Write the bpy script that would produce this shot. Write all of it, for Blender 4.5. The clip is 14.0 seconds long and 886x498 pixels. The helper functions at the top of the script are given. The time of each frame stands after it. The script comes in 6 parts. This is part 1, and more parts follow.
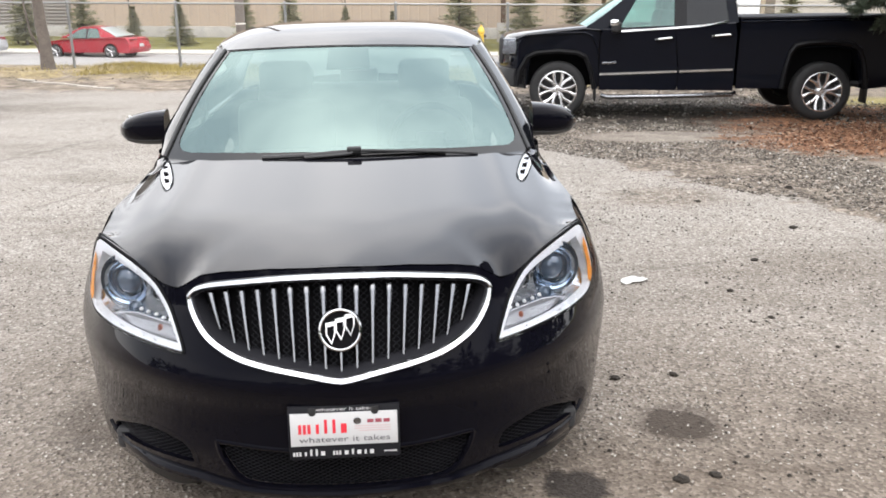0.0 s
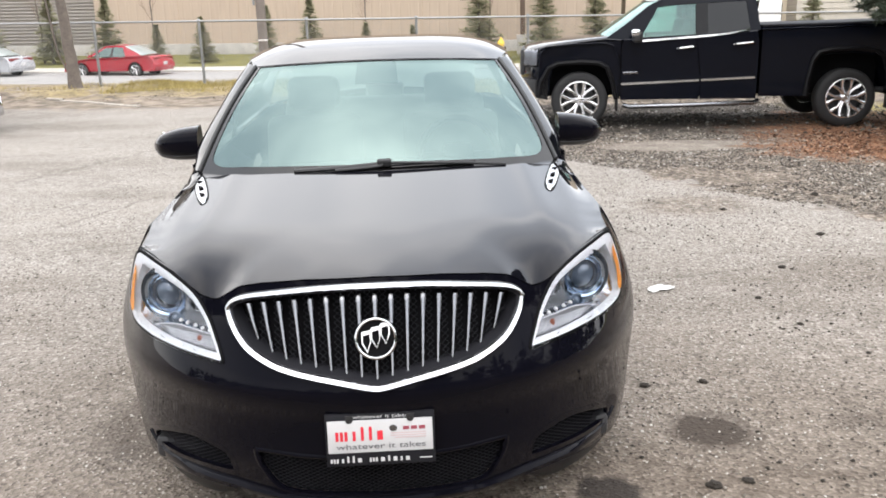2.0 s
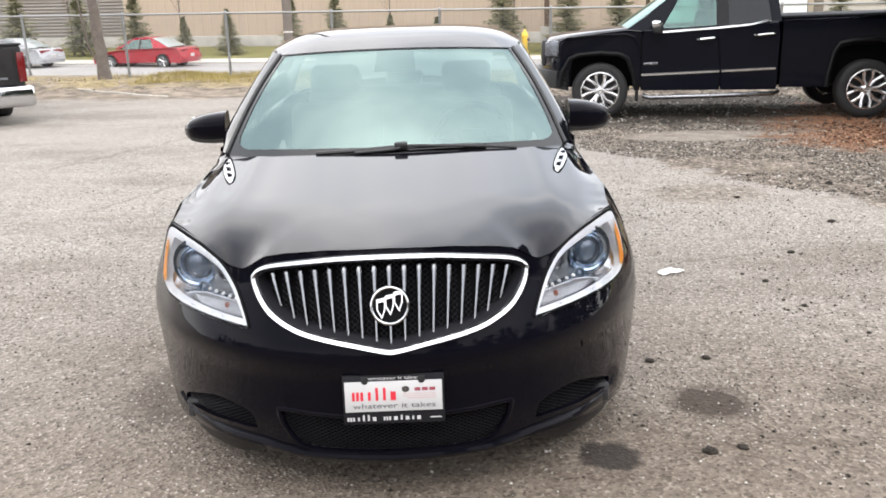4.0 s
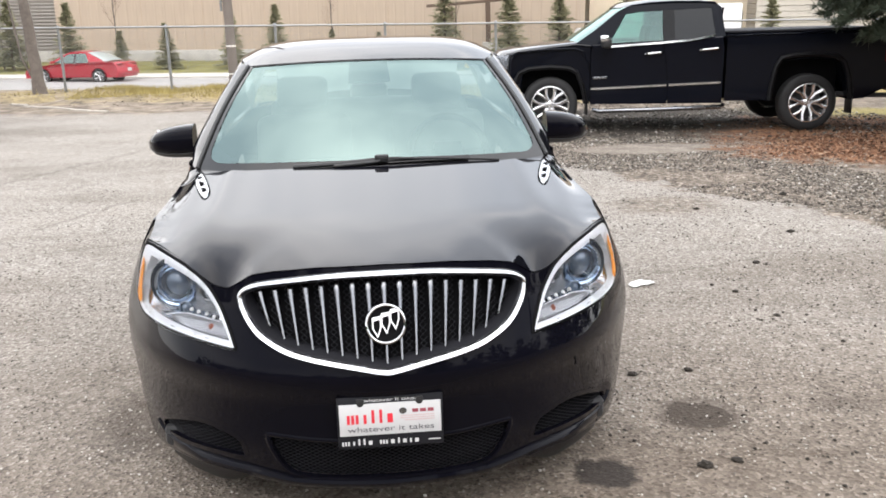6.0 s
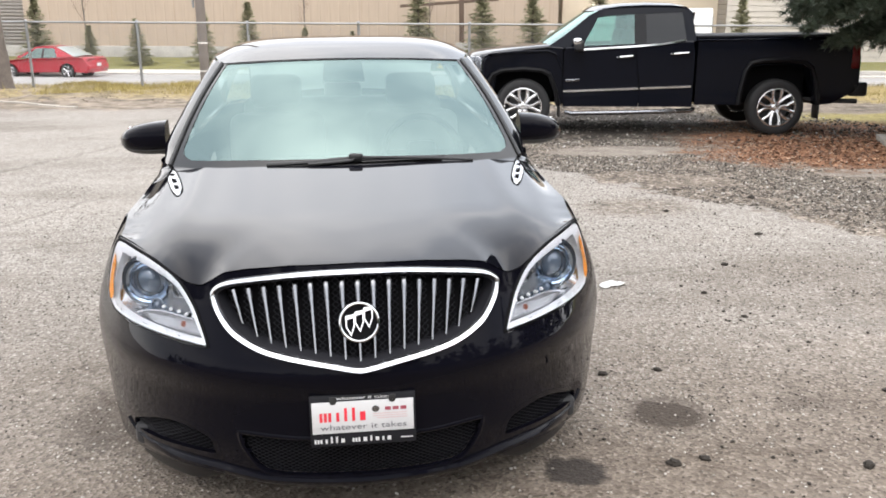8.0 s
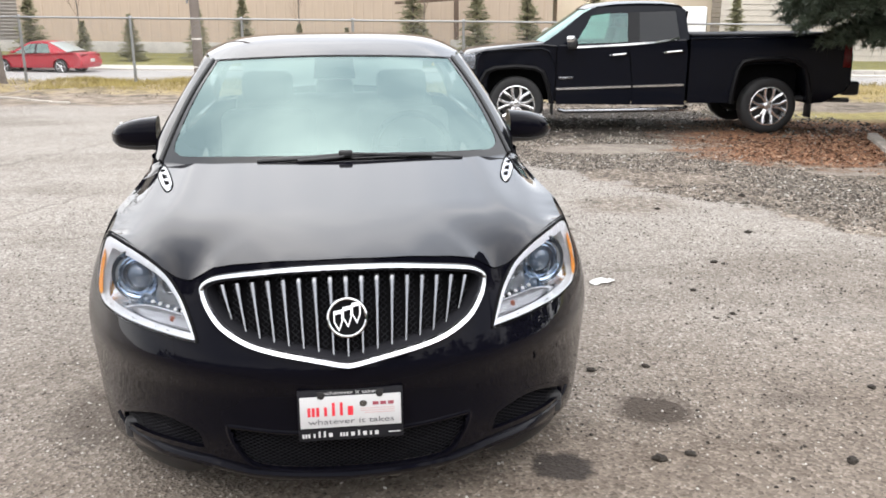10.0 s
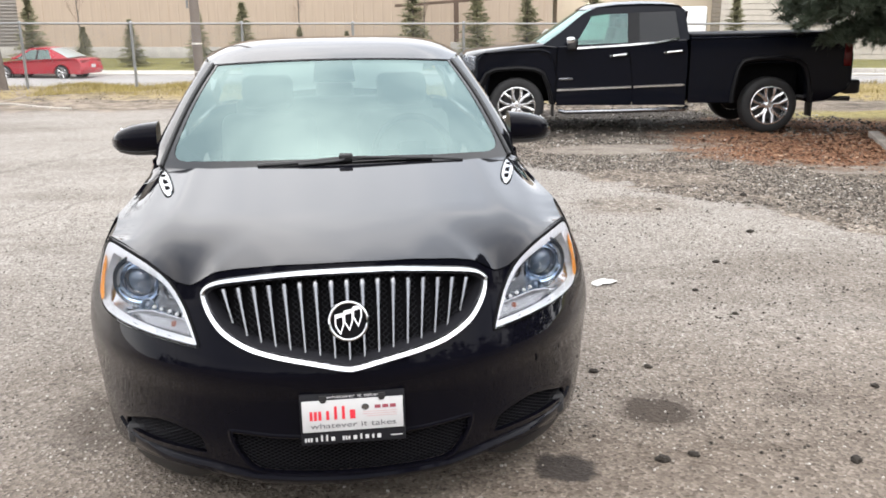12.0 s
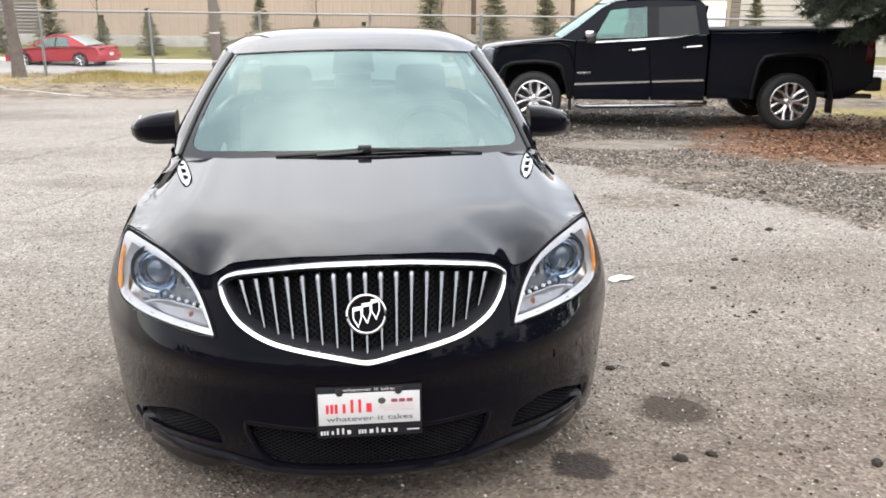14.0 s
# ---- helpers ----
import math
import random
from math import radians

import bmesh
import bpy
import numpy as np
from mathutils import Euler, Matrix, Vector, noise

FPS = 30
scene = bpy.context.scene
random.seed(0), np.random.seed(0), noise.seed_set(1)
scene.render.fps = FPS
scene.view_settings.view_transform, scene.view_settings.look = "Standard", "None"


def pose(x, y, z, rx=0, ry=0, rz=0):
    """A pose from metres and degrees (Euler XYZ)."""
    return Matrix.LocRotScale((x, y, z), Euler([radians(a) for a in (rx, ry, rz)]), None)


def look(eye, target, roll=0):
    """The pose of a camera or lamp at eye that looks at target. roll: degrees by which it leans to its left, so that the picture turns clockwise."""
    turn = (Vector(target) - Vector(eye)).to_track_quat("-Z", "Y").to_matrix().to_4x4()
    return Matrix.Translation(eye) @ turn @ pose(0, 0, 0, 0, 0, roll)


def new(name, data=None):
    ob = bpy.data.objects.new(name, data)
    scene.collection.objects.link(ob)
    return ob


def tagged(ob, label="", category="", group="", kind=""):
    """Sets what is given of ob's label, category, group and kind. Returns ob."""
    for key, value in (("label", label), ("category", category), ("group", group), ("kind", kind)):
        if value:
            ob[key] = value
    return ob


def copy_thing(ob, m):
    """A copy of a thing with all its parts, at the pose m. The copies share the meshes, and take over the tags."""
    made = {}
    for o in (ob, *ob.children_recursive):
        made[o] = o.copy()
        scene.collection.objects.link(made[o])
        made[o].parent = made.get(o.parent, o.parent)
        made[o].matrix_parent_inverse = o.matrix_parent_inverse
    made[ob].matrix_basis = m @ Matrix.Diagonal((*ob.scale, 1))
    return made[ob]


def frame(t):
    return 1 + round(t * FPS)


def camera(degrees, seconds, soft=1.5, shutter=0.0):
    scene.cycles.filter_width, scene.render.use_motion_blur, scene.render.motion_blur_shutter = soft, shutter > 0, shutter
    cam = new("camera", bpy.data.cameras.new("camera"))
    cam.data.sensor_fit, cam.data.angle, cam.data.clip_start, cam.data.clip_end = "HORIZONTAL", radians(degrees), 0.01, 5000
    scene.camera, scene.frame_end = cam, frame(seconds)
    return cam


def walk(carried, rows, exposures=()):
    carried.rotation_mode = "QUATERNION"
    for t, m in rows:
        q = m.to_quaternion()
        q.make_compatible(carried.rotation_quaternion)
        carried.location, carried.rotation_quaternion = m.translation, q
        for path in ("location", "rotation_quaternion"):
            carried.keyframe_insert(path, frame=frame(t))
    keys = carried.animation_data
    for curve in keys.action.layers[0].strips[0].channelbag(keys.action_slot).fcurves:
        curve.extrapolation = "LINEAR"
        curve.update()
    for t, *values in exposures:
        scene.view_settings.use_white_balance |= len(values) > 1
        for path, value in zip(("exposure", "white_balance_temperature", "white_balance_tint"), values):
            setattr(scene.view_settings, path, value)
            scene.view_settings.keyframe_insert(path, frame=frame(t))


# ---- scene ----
cam = camera(54.15, 14.0, soft=1.75)
# seconds, x, y, z, pitch, roll, yaw
ROWS = [
    (0, 0.1358, -2.2271, 1.5733, -16.050, 0.712, -4.094),
    (0.5, 0.1345, -2.2356, 1.5781, -15.140, 0.106, -5.179),
    (1, 0.1259, -2.2382, 1.5757, -15.572, 1.024, -3.950),
    (1.5, 0.1126, -2.2514, 1.5789, -15.168, 1.584, -2.968),
    (2, 0.1014, -2.2692, 1.5774, -15.217, 1.736, -2.895),
    (2.5, 0.1243, -2.3194, 1.5828, -14.896, 2.073, -1.478),
    (2.7, 0.1567, -2.3591, 1.5787, -15.051, 1.856, -1.054),
    (4.8, 0.0636, -2.4697, 1.5610, -15.701, 1.698, -2.050),
    (5, 0.0225, -2.4260, 1.5559, -14.712, 1.904, -3.204),
    (5.5, -0.0221, -2.3688, 1.5488, -15.162, 2.248, -4.976),
    (6, -0.0300, -2.3644, 1.5500, -14.798, 1.535, -5.249),
    (6.5, -0.0302, -2.3630, 1.5472, -14.888, 0.923, -6.539),
    (7, -0.0316, -2.3674, 1.5484, -15.115, 0.920, -6.678),
    (7.5, -0.0341, -2.3720, 1.5479, -14.951, 0.768, -6.773),
    (8, -0.0381, -2.3801, 1.5503, -14.802, 0.612, -6.943),
    (10.5, -0.0139, -2.4045, 1.5522, -15.010, 0.329, -7.265),
    (11, -0.0098, -2.4059, 1.5526, -14.824, 0.530, -6.988),
    (11.5, -0.0146, -2.4069, 1.5553, -14.605, 0.850, -6.602),
    (12, -0.0155, -2.4019, 1.5532, -14.846, 0.889, -7.250),
    (12.5, -0.0024, -2.3916, 1.5512, -15.535, 0.810, -8.836),
    (13, -0.0043, -2.3744, 1.5468, -16.156, 0.378, -8.328),
    (13.5, -0.0199, -2.3697, 1.5490, -15.835, 0.503, -6.949),
    (14, -0.0314, -2.3753, 1.5509, -15.322, 0.248, -6.172),
]
walk(cam, [(t, pose(x, y, z, 90 + pitch, roll, yaw)) for t, x, y, z, pitch, roll, yaw in ROWS])

# ---- light: a bright overcast sky, hardly any sun ----
world = bpy.data.worlds.new("overcast_sky")
scene.world = world
world.use_nodes = True
wn, wl = world.node_tree.nodes, world.node_tree.links
sky = wn.new("ShaderNodeTexSky")
sky.sky_type, sky.sun_disc = "NISHITA", False
sky.sun_elevation, sky.sun_rotation = radians(48), radians(200)
cloud_co = wn.new("ShaderNodeTexCoord")
cloud_map = wn.new("ShaderNodeMapping")
cloud_map.inputs["Scale"].default_value = (1.0, 1.0, 2.0)
cloud_map.inputs["Location"].default_value = (0.6, 0.35, 0.2)
clouds = wn.new("ShaderNodeTexNoise")
clouds.inputs["Scale"].default_value, clouds.inputs["Detail"].default_value, clouds.inputs["Roughness"].default_value = 1.5, 4, 0.5
cloud_ramp = wn.new("ShaderNodeValToRGB")
cloud_ramp.color_ramp.elements[0].position, cloud_ramp.color_ramp.elements[0].color = 0.34, (10.6, 11.1, 12.0, 1)
cloud_ramp.color_ramp.elements[1].position, cloud_ramp.color_ramp.elements[1].color = 0.64, (22.8, 22.2, 21.8, 1)
cover = wn.new("ShaderNodeMix")
cover.data_type = "RGBA"
cover.inputs["Factor"].default_value = 0.86
wl.new(cloud_co.outputs["Generated"], cloud_map.inputs["Vector"])
wl.new(cloud_map.outputs["Vector"], clouds.inputs["Vector"])
wl.new(clouds.outputs["Fac"], cloud_ramp.inputs["Fac"])
wl.new(sky.outputs["Color"], cover.inputs["A"])
wl.new(cloud_ramp.outputs["Color"], cover.inputs["B"])
# an overcast sky is brighter towards the zenith, and here towards the east
updir = wn.new("ShaderNodeSeparateXYZ")
wl.new(cloud_co.outputs["Generated"], updir.inputs[0])
lift_z = wn.new("ShaderNodeMath")
lift_z.operation = "MULTIPLY_ADD"
lift_z.inputs[1].default_value, lift_z.inputs[2].default_value = 0.36, 0.82
wl.new(updir.outputs["Z"], lift_z.inputs[0])
grade = wn.new("ShaderNodeVectorMath")
grade.operation = "SCALE"
wl.new(cover.outputs["Result"], grade.inputs[0])
side_x = wn.new("ShaderNodeMath")
side_x.operation = "MULTIPLY_ADD"
side_x.inputs[1].default_value = 0.2
wl.new(updir.outputs["X"], side_x.inputs[0]), wl.new(lift_z.outputs[0], side_x.inputs[2])
wl.new(side_x.outputs[0], grade.inputs["Scale"])
wl.new(grade.outputs[0], wn["Background"].inputs["Color"])
wn["Background"].inputs["Strength"].default_value = 0.15
sun = new("sun", bpy.data.lights.new("sun", "SUN"))
sun.data.energy, sun.data.angle, sun.data.color = 0.5, radians(25), (1.0, 0.96, 0.9)
sun.matrix_world = look((-4, -8, 16), (0, 2, 0))
scene.view_settings.exposure = 0.34


# ---- materials ----
def tree_of(name):
    m = bpy.data.materials.new(name)
    m.use_nodes = True
    return m, m.node_tree.nodes, m.node_tree.links, m.node_tree.nodes["Principled BSDF"]


def noise_node(n, l, co, scale, detail=4, rough=0.6):
    t = n.new("ShaderNodeTexNoise")
    t.inputs["Scale"].default_value, t.inputs["Detail"].default_value, t.inputs["Roughness"].default_value = scale, detail, rough
    l.new(co, t.inputs["Vector"])
    return t.outputs["Fac"]


def ramp_node(n, l, fac, stops):
    r = n.new("ShaderNodeValToRGB")
    e = r.color_ramp.elements
    while len(e) < len(stops):
        e.new(0.5)
    for k, (at, c) in enumerate(stops):
        e[k].position = at
        e[k].color = (*c, 1) if len(c) == 3 else c
    l.new(fac, r.inputs["Fac"])
    return r.outputs["Color"]


def mix_node(n, l, fac, a, b, how="MIX"):
    m = n.new("ShaderNodeMix")
    m.data_type, m.blend_type = "RGBA", how
    for key, v in (("Factor", fac), ("A", a), ("B", b)):
        if isinstance(v, (int, float)):
            m.inputs[key].default_value = v
        elif isinstance(v, tuple):
            m.inputs[key].default_value = (*v, 1)
        else:
            l.new(v, m.inputs[key])
    return m.outputs["Result"]


def math_node(n, l, op, *values, clamp=False):
    m = n.new("ShaderNodeMath")
    m.operation, m.use_clamp = op, clamp
    for k, v in enumerate(values):
        if isinstance(v, (int, float)):
            m.inputs[k].default_value = v
        else:
            l.new(v, m.inputs[k])
    return m.outputs[0]


def bump_node(n, l, height, strength, distance=0.01):
    b = n.new("ShaderNodeBump")
    b.inputs["Strength"].default_value, b.inputs["Distance"].default_value = strength, distance
    l.new(height, b.inputs["Height"])
    return b.outputs["Normal"]


def mat(name, col, rough=0.5, metal=0.0, var=0.12, scale=3.0, fine=60.0, bump=0.0, coat=0.0, rvar=0.08, col2=None, spec=0.5, per_object=0.0):
    """A plain surface with variation at two scales."""
    m, n, l, p = tree_of(name)
    co = n.new("ShaderNodeTexCoord").outputs["Object"]
    big, small = noise_node(n, l, co, scale), noise_node(n, l, co, fine, 3)
    dark = tuple(c * (1 - var) for c in col)
    light = col2 or tuple(min(1, c * (1 + var)) for c in col)
    c = ramp_node(n, l, big, [(0.3, dark), (0.7, light)])
    c = mix_node(n, l, 0.35, c, ramp_node(n, l, small, [(0.3, dark), (0.7, light)]))
    if per_object:
        rnd = n.new("ShaderNodeObjectInfo").outputs["Random"]
        c = mix_node(n, l, 1.0, c, ramp_node(n, l, rnd, [(0, (1 - per_object,) * 3), (1, (1, 1, 1))]), "MULTIPLY")
    l.new(c, p.inputs["Base Color"])
    l.new(math_node(n, l, "MULTIPLY_ADD", big, rvar * 2, rough - rvar), p.inputs["Roughness"])
    p.inputs["Metallic"].default_value = metal
    p.inputs["Coat Weight"].default_value = coat
    p.inputs["Coat Roughness"].default_value = 0.03
    p.inputs["Specular IOR Level"].default_value = spec
    if bump:
        l.new(bump_node(n, l, small, bump), p.inputs["Normal"])
    return m


def glass(name, tint, clear=0.8, gloss_rough=0.0, ior=1.5, gloss=(1, 1, 1)):
    """A thin pane: it lets tinted light through and mirrors by Fresnel."""
    m, n, l, p = tree_of(name)
    n.remove(p)
    t, g, f, mx = n.new("ShaderNodeBsdfTransparent"), n.new("ShaderNodeBsdfGlossy"), n.new("ShaderNodeFresnel"), n.new("ShaderNodeMixShader")
    t.inputs["Color"].default_value = (*(c * clear for c in tint), 1)
    g.inputs["Roughness"].default_value = gloss_rough
    g.inputs["Color"].default_value = (*gloss, 1)
    f.inputs["IOR"].default_value = ior
    l.new(f.outputs[0], mx.inputs[0]), l.new(t.outputs[0], mx.inputs[1]), l.new(g.outputs[0], mx.inputs[2])
    l.new(mx.outputs[0], n["Material Output"].inputs["Surface"])
    return m


def car_paint(name, col, dust=0.002, rough=0.03, gloss=0.07):
    """Glossy lacquer with a little road dust."""
    m, n, l, p = tree_of(name)
    co = n.new("ShaderNodeTexCoord").outputs["Object"]
    big, small = noise_node(n, l, co, 2.5), noise_node(n, l, co, 240, 2)
    d = math_node(n, l, "MULTIPLY", math_node(n, l, "MULTIPLY", big, small), dust * 4)
    l.new(mix_node(n, l, d, col, (0.35, 0.32, 0.28)), p.inputs["Base Color"])
    l.new(math_node(n, l, "MULTIPLY_ADD", big, rough * 0.5, rough * 0.6), p.inputs["Roughness"])
    lw = n.new("ShaderNodeLayerWeight")
    lw.inputs["Blend"].default_value = 0.5
    shine = math_node(n, l, "MULTIPLY_ADD", math_node(n, l, "POWER", lw.outputs["Facing"], 2.5), 2.4, gloss)
    l.new(math_node(n, l, "MULTIPLY_ADD", math_node(n, l, "POWER", lw.outputs["Facing"], 8.0), 8.0, shine), p.inputs["Specular IOR Level"])
    l.new(bump_node(n, l, noise_node(n, l, co, 9, 2), 0.012, 0.02), p.inputs["Normal"])
    return m


BLACK_PAINT = car_paint("black_car_paint", (0.0030, 0.0030, 0.0056), 0.001, 0.03, 0.06)
FRIT = car_paint("black_ceramic_edge", (0.004, 0.004, 0.0045), 0.01, 0.1, 0.25)
TRUCK_PAINT = car_paint("black_truck_paint", (0.0035, 0.0045, 0.0085), 0.001, 0.03, 0.15)
SILVER_PAINT = car_paint("silver_car_paint", (0.40, 0.41, 0.43), 0.02, 0.3, 0.3)
RED_PAINT = car_paint("red_car_paint", (0.37, 0.026, 0.042), 0.03, 0.25, 0.3)
CHROME = mat("chrome", (0.63, 0.64, 0.66), 0.07, 1.0, 0.04, rvar=0.03)
SATIN_CHROME = mat("satin_chrome", (0.24, 0.245, 0.26), 0.26, 1.0, 0.06, rvar=0.06)
SILVER = mat("silver_reflector", (0.86, 0.87, 0.9), 0.2, 0.85, 0.05)
BRIGHT = mat("bright_reflector", (0.88, 0.89, 0.92), 0.28, 0.1, 0.05)
ALLOY = mat("machined_alloy", (0.72, 0.72, 0.73), 0.25, 0.9, 0.06)
BLACK_PLASTIC = mat("black_plastic", (0.014, 0.014, 0.015), 0.45, 0, 0.25, 6, 200, 0.05)
GREY_PLASTIC = mat("dark_grey_plastic", (0.03, 0.03, 0.032), 0.6, 0, 0.2, 6, 200, 0.05)
RUBBER = mat("tyre_rubber", (0.018, 0.018, 0.019), 0.8, 0, 0.3, 8, 120, 0.1)
# rubber seals, and a near-black that stands for shade in recesses
GAP = mat("recess_shade_and_rubber", (0.006, 0.006, 0.0068), 0.8, 0, 0.2, spec=0.08)
MESH_PLASTIC = mat("dull_mesh_plastic", (0.013, 0.013, 0.016), 0.6, 0, 0.2, 6, 200, spec=0.15)
LEATHER = mat("pale_grey_leather", (0.34, 0.33, 0.305), 0.6, 0, 0.08, 4, 220)
DASH = mat("dashboard_vinyl", (0.11, 0.11, 0.105), 0.6, 0, 0.15, 5, 300)
LINER = mat("roof_lining", (0.5, 0.49, 0.46), 0.9, 0, 0.06)
AMBER = mat("amber_lens", (0.80, 0.33, 0.05), 0.25, 0, 0.12, 30)
RED_LENS = mat("red_lens", (0.12, 0.005, 0.006), 0.2, 0, 0.15, 20)
WHITE = mat("white_print", (0.54, 0.54, 0.545), 0.4, 0, 0.04)
RED_INK = mat("red_print", (0.66, 0.03, 0.05), 0.4, 0, 0.06)
GREY_INK = mat("grey_print", (0.12, 0.12, 0.13), 0.5, 0, 0.06)
WINDSHIELD = glass("windshield_glass", (0.80, 0.97, 0.94), 0.27, ior=2.6, gloss=(0.72, 0.95, 0.92))
CAB_GLASS = glass("truck_cab_glass", (0.62, 0.80, 0.75), 0.9, ior=1.9, gloss=(0.8, 0.95, 0.93))
PALE_GLASS = glass("pale_car_glass", (0.75, 0.95, 0.88), 0.7, ior=2.4, gloss=(0.72, 0.93, 0.88))
SIDE_GLASS = glass("side_glass", (0.75, 0.88, 0.84), 0.9, ior=1.6)
DARK_GLASS = glass("privacy_glass", (0.1, 0.1, 0.1), 0.5, ior=1.5)
CLEAR = glass("clear_lens", (0.97, 0.98, 1.0), 0.97, ior=1.35)
MIRROR = mat("mirror_glass", (0.9, 0.9, 0.9), 0.02, 1.0, 0.0, rvar=0.0)
PALE_KERB = mat("pale_broken_concrete", (0.35, 0.32, 0.28), 0.9, 0, 0.35, 3.0, 40, 0.4)
OLD_KERB = mat("stained_kerb_concrete", (0.27, 0.24, 0.21), 0.9, 0, 0.4, 5.0, 40, 0.4)
CONCRETE = mat("concrete", (0.42, 0.40, 0.37), 0.85, 0, 0.2, 2.0, 40, 0.25)
GALV = mat("galvanised_steel", (0.27, 0.275, 0.28), 0.45, 0.7, 0.15, 6, 80)
BARK = mat("bark", (0.135, 0.113, 0.098), 0.95, 0, 0.35, 7, 30, 0.8)
TWIG = mat("bare_twigs", (0.2, 0.15, 0.12), 0.9, 0, 0.25)
POLE_WOOD = mat("weathered_pole_wood", (0.17, 0.145, 0.13), 0.9, 0, 0.25, 3, 50, 0.5)
SPRUCE = mat("spruce_needles", (0.27, 0.262, 0.16), 0.8, 0, 0.4, 2.5, 30)
PINE = mat("pine_needles", (0.042, 0.058, 0.035), 0.7, 0, 0.5, 2.0, 30)
CLOD = mat("dark_soil_clods", (0.026, 0.021, 0.016), 0.95, 0, 0.3, 30, 90, 0.6)
# opaque grey, stands for a pale reflection on the saloons' rear glass
PAINTED_REFLECTION = mat("rear_glass_painted_reflection", (0.30, 0.33, 0.32), 0.12, 0, 0.1)
PAPER = mat("white_paper", (0.66, 0.66, 0.65), 0.8, 0, 0.04)
YELLOW = mat("yellow_hydrant_paint", (0.75, 0.5, 0.06), 0.5, 0, 0.15)
BROWN_STEEL = mat("brown_painted_steel", (0.1, 0.065, 0.045), 0.6, 0, 0.15)
VAN_WHITE = mat("white_vehicle_paint", (0.78, 0.79, 0.8), 0.3, 0, 0.04, coat=0.5)


def island_mat(name, stops, rough=0.9, bump=0.3):
    """Loose bits that each take a tone of their own."""
    m, n, l, p = tree_of(name)
    geo = n.new("ShaderNodeNewGeometry")
    c = ramp_node(n, l, geo.outputs["Random Per Island"], stops)
    fine = noise_node(n, l, geo.outputs["Position"], 160, 3)
    c = mix_node(n, l, 1.0, c, ramp_node(n, l, fine, [(0.3, (0.75, 0.74, 0.72)), (0.7, (1.12, 1.12, 1.1))]), "MULTIPLY")
    l.new(c, p.inputs["Base Color"])
    p.inputs["Roughness"].default_value, p.inputs["Specular IOR Level"].default_value = rough, 0.3
    l.new(bump_node(n, l, fine, bump), p.inputs["Normal"])
    return m


STONE = island_mat("loose_gravel", [(0.0, (0.03, 0.026, 0.022)), (0.4, (0.10, 0.087, 0.074)), (0.75, (0.20, 0.178, 0.156)), (0.93, (0.32, 0.295, 0.27)), (1.0, (0.55, 0.53, 0.50))])
SOIL_BITS = island_mat("soil_bits", [(0.0, (0.07, 0.055, 0.042)), (0.6, (0.16, 0.13, 0.10)), (1.0, (0.30, 0.26, 0.21))])
PALE_GRIT = island_mat("pale_grit", [(0.0, (0.26, 0.235, 0.205)), (0.6, (0.37, 0.34, 0.305)), (1.0, (0.54, 0.52, 0.485))])
LEAF = island_mat("dry_leaves", [(0.0, (0.055, 0.028, 0.017)), (0.3, (0.14, 0.068, 0.04)), (0.7, (0.27, 0.138, 0.08)), (0.94, (0.37, 0.225, 0.145)), (1.0, (0.48, 0.36, 0.27))])


def wall_cladding(name, col, period, along, rib=0.25):
    """Ribbed sheet cladding: vertical or horizontal ribs with streaks."""
    m, n, l, p = tree_of(name)
    co = n.new("ShaderNodeTexCoord").outputs["Object"]
    sep = n.new("ShaderNodeSeparateXYZ")
    l.new(co, sep.inputs[0])
    axis = sep.outputs[along]
    w = math_node(n, l, "PINGPONG", axis, period / 2)
    edge = math_node(n, l, "SMOOTH_MIN", math_node(n, l, "MULTIPLY", w, 2 / period * 4), 1.0, 0.3)
    st = n.new("ShaderNodeMapping")
    st.inputs["Scale"].default_value = (3.0, 3.0, 0.25)
    l.new(co, st.inputs["Vector"])
    streak = noise_node(n, l, st.outputs[0], 2.0, 4)
    blot = noise_node(n, l, co, 0.25, 3)
    c = ramp_node(n, l, streak, [(0.25, tuple(x * 0.88 for x in col)), (0.75, tuple(min(1, x * 1.07) for x in col))])
    c = mix_node(n, l, 0.4, c, ramp_node(n, l, blot, [(0.3, tuple(x * 0.9 for x in col)), (0.7, col)]))
    l.new(c, p.inputs["Base Color"])
    p.inputs["Roughness"].default_value = 0.6
    l.new(bump_node(n, l, edge, rib, 0.03), p.inputs["Normal"])
    return m


BEIGE_WALL = wall_cladding("beige_cladding", (0.44, 0.35, 0.275), 0.45, 0, 0.35)
GREY_WALL = wall_cladding("grey_ribbed_cladding", (0.27, 0.245, 0.225), 0.155, 2, 0.3)
PALE_WALL = wall_cladding("pale_siding", (0.30, 0.27, 0.24), 0.22, 2, 1.0)


# ---- mesh helpers ----
def part(name, bm, material, parent=None, label="", sharp=38, smooth=True):
    """Links a bmesh as one mesh object under a thing or a part."""
    bmesh.ops.recalc_face_normals(bm, faces=bm.faces)
    if smooth:
        lim = radians(sharp)
        for f in bm.faces:
            f.smooth = True
        for e in bm.edges:
            if len(e.link_faces) == 2 and e.calc_face_angle(0) > lim:
                e.smooth = False
    me = bpy.data.meshes.new(name)
    bm.to_mesh(me)
    bm.free()
    for mt in material if isinstance(material, (list, tuple)) else [material]:
        me.materials.append(mt)
    ob = new(name, me)
    if parent:
        ob.parent = parent
    if label:
        ob["label"] = label
    return ob


def thing(name, label, category, place=None, group="", kind=""):
    ob = new(name)
    ob.empty_display_size = 0.2
    if place is not None:
        ob.matrix_basis = place
    return tagged(ob, label, category, group, kind)


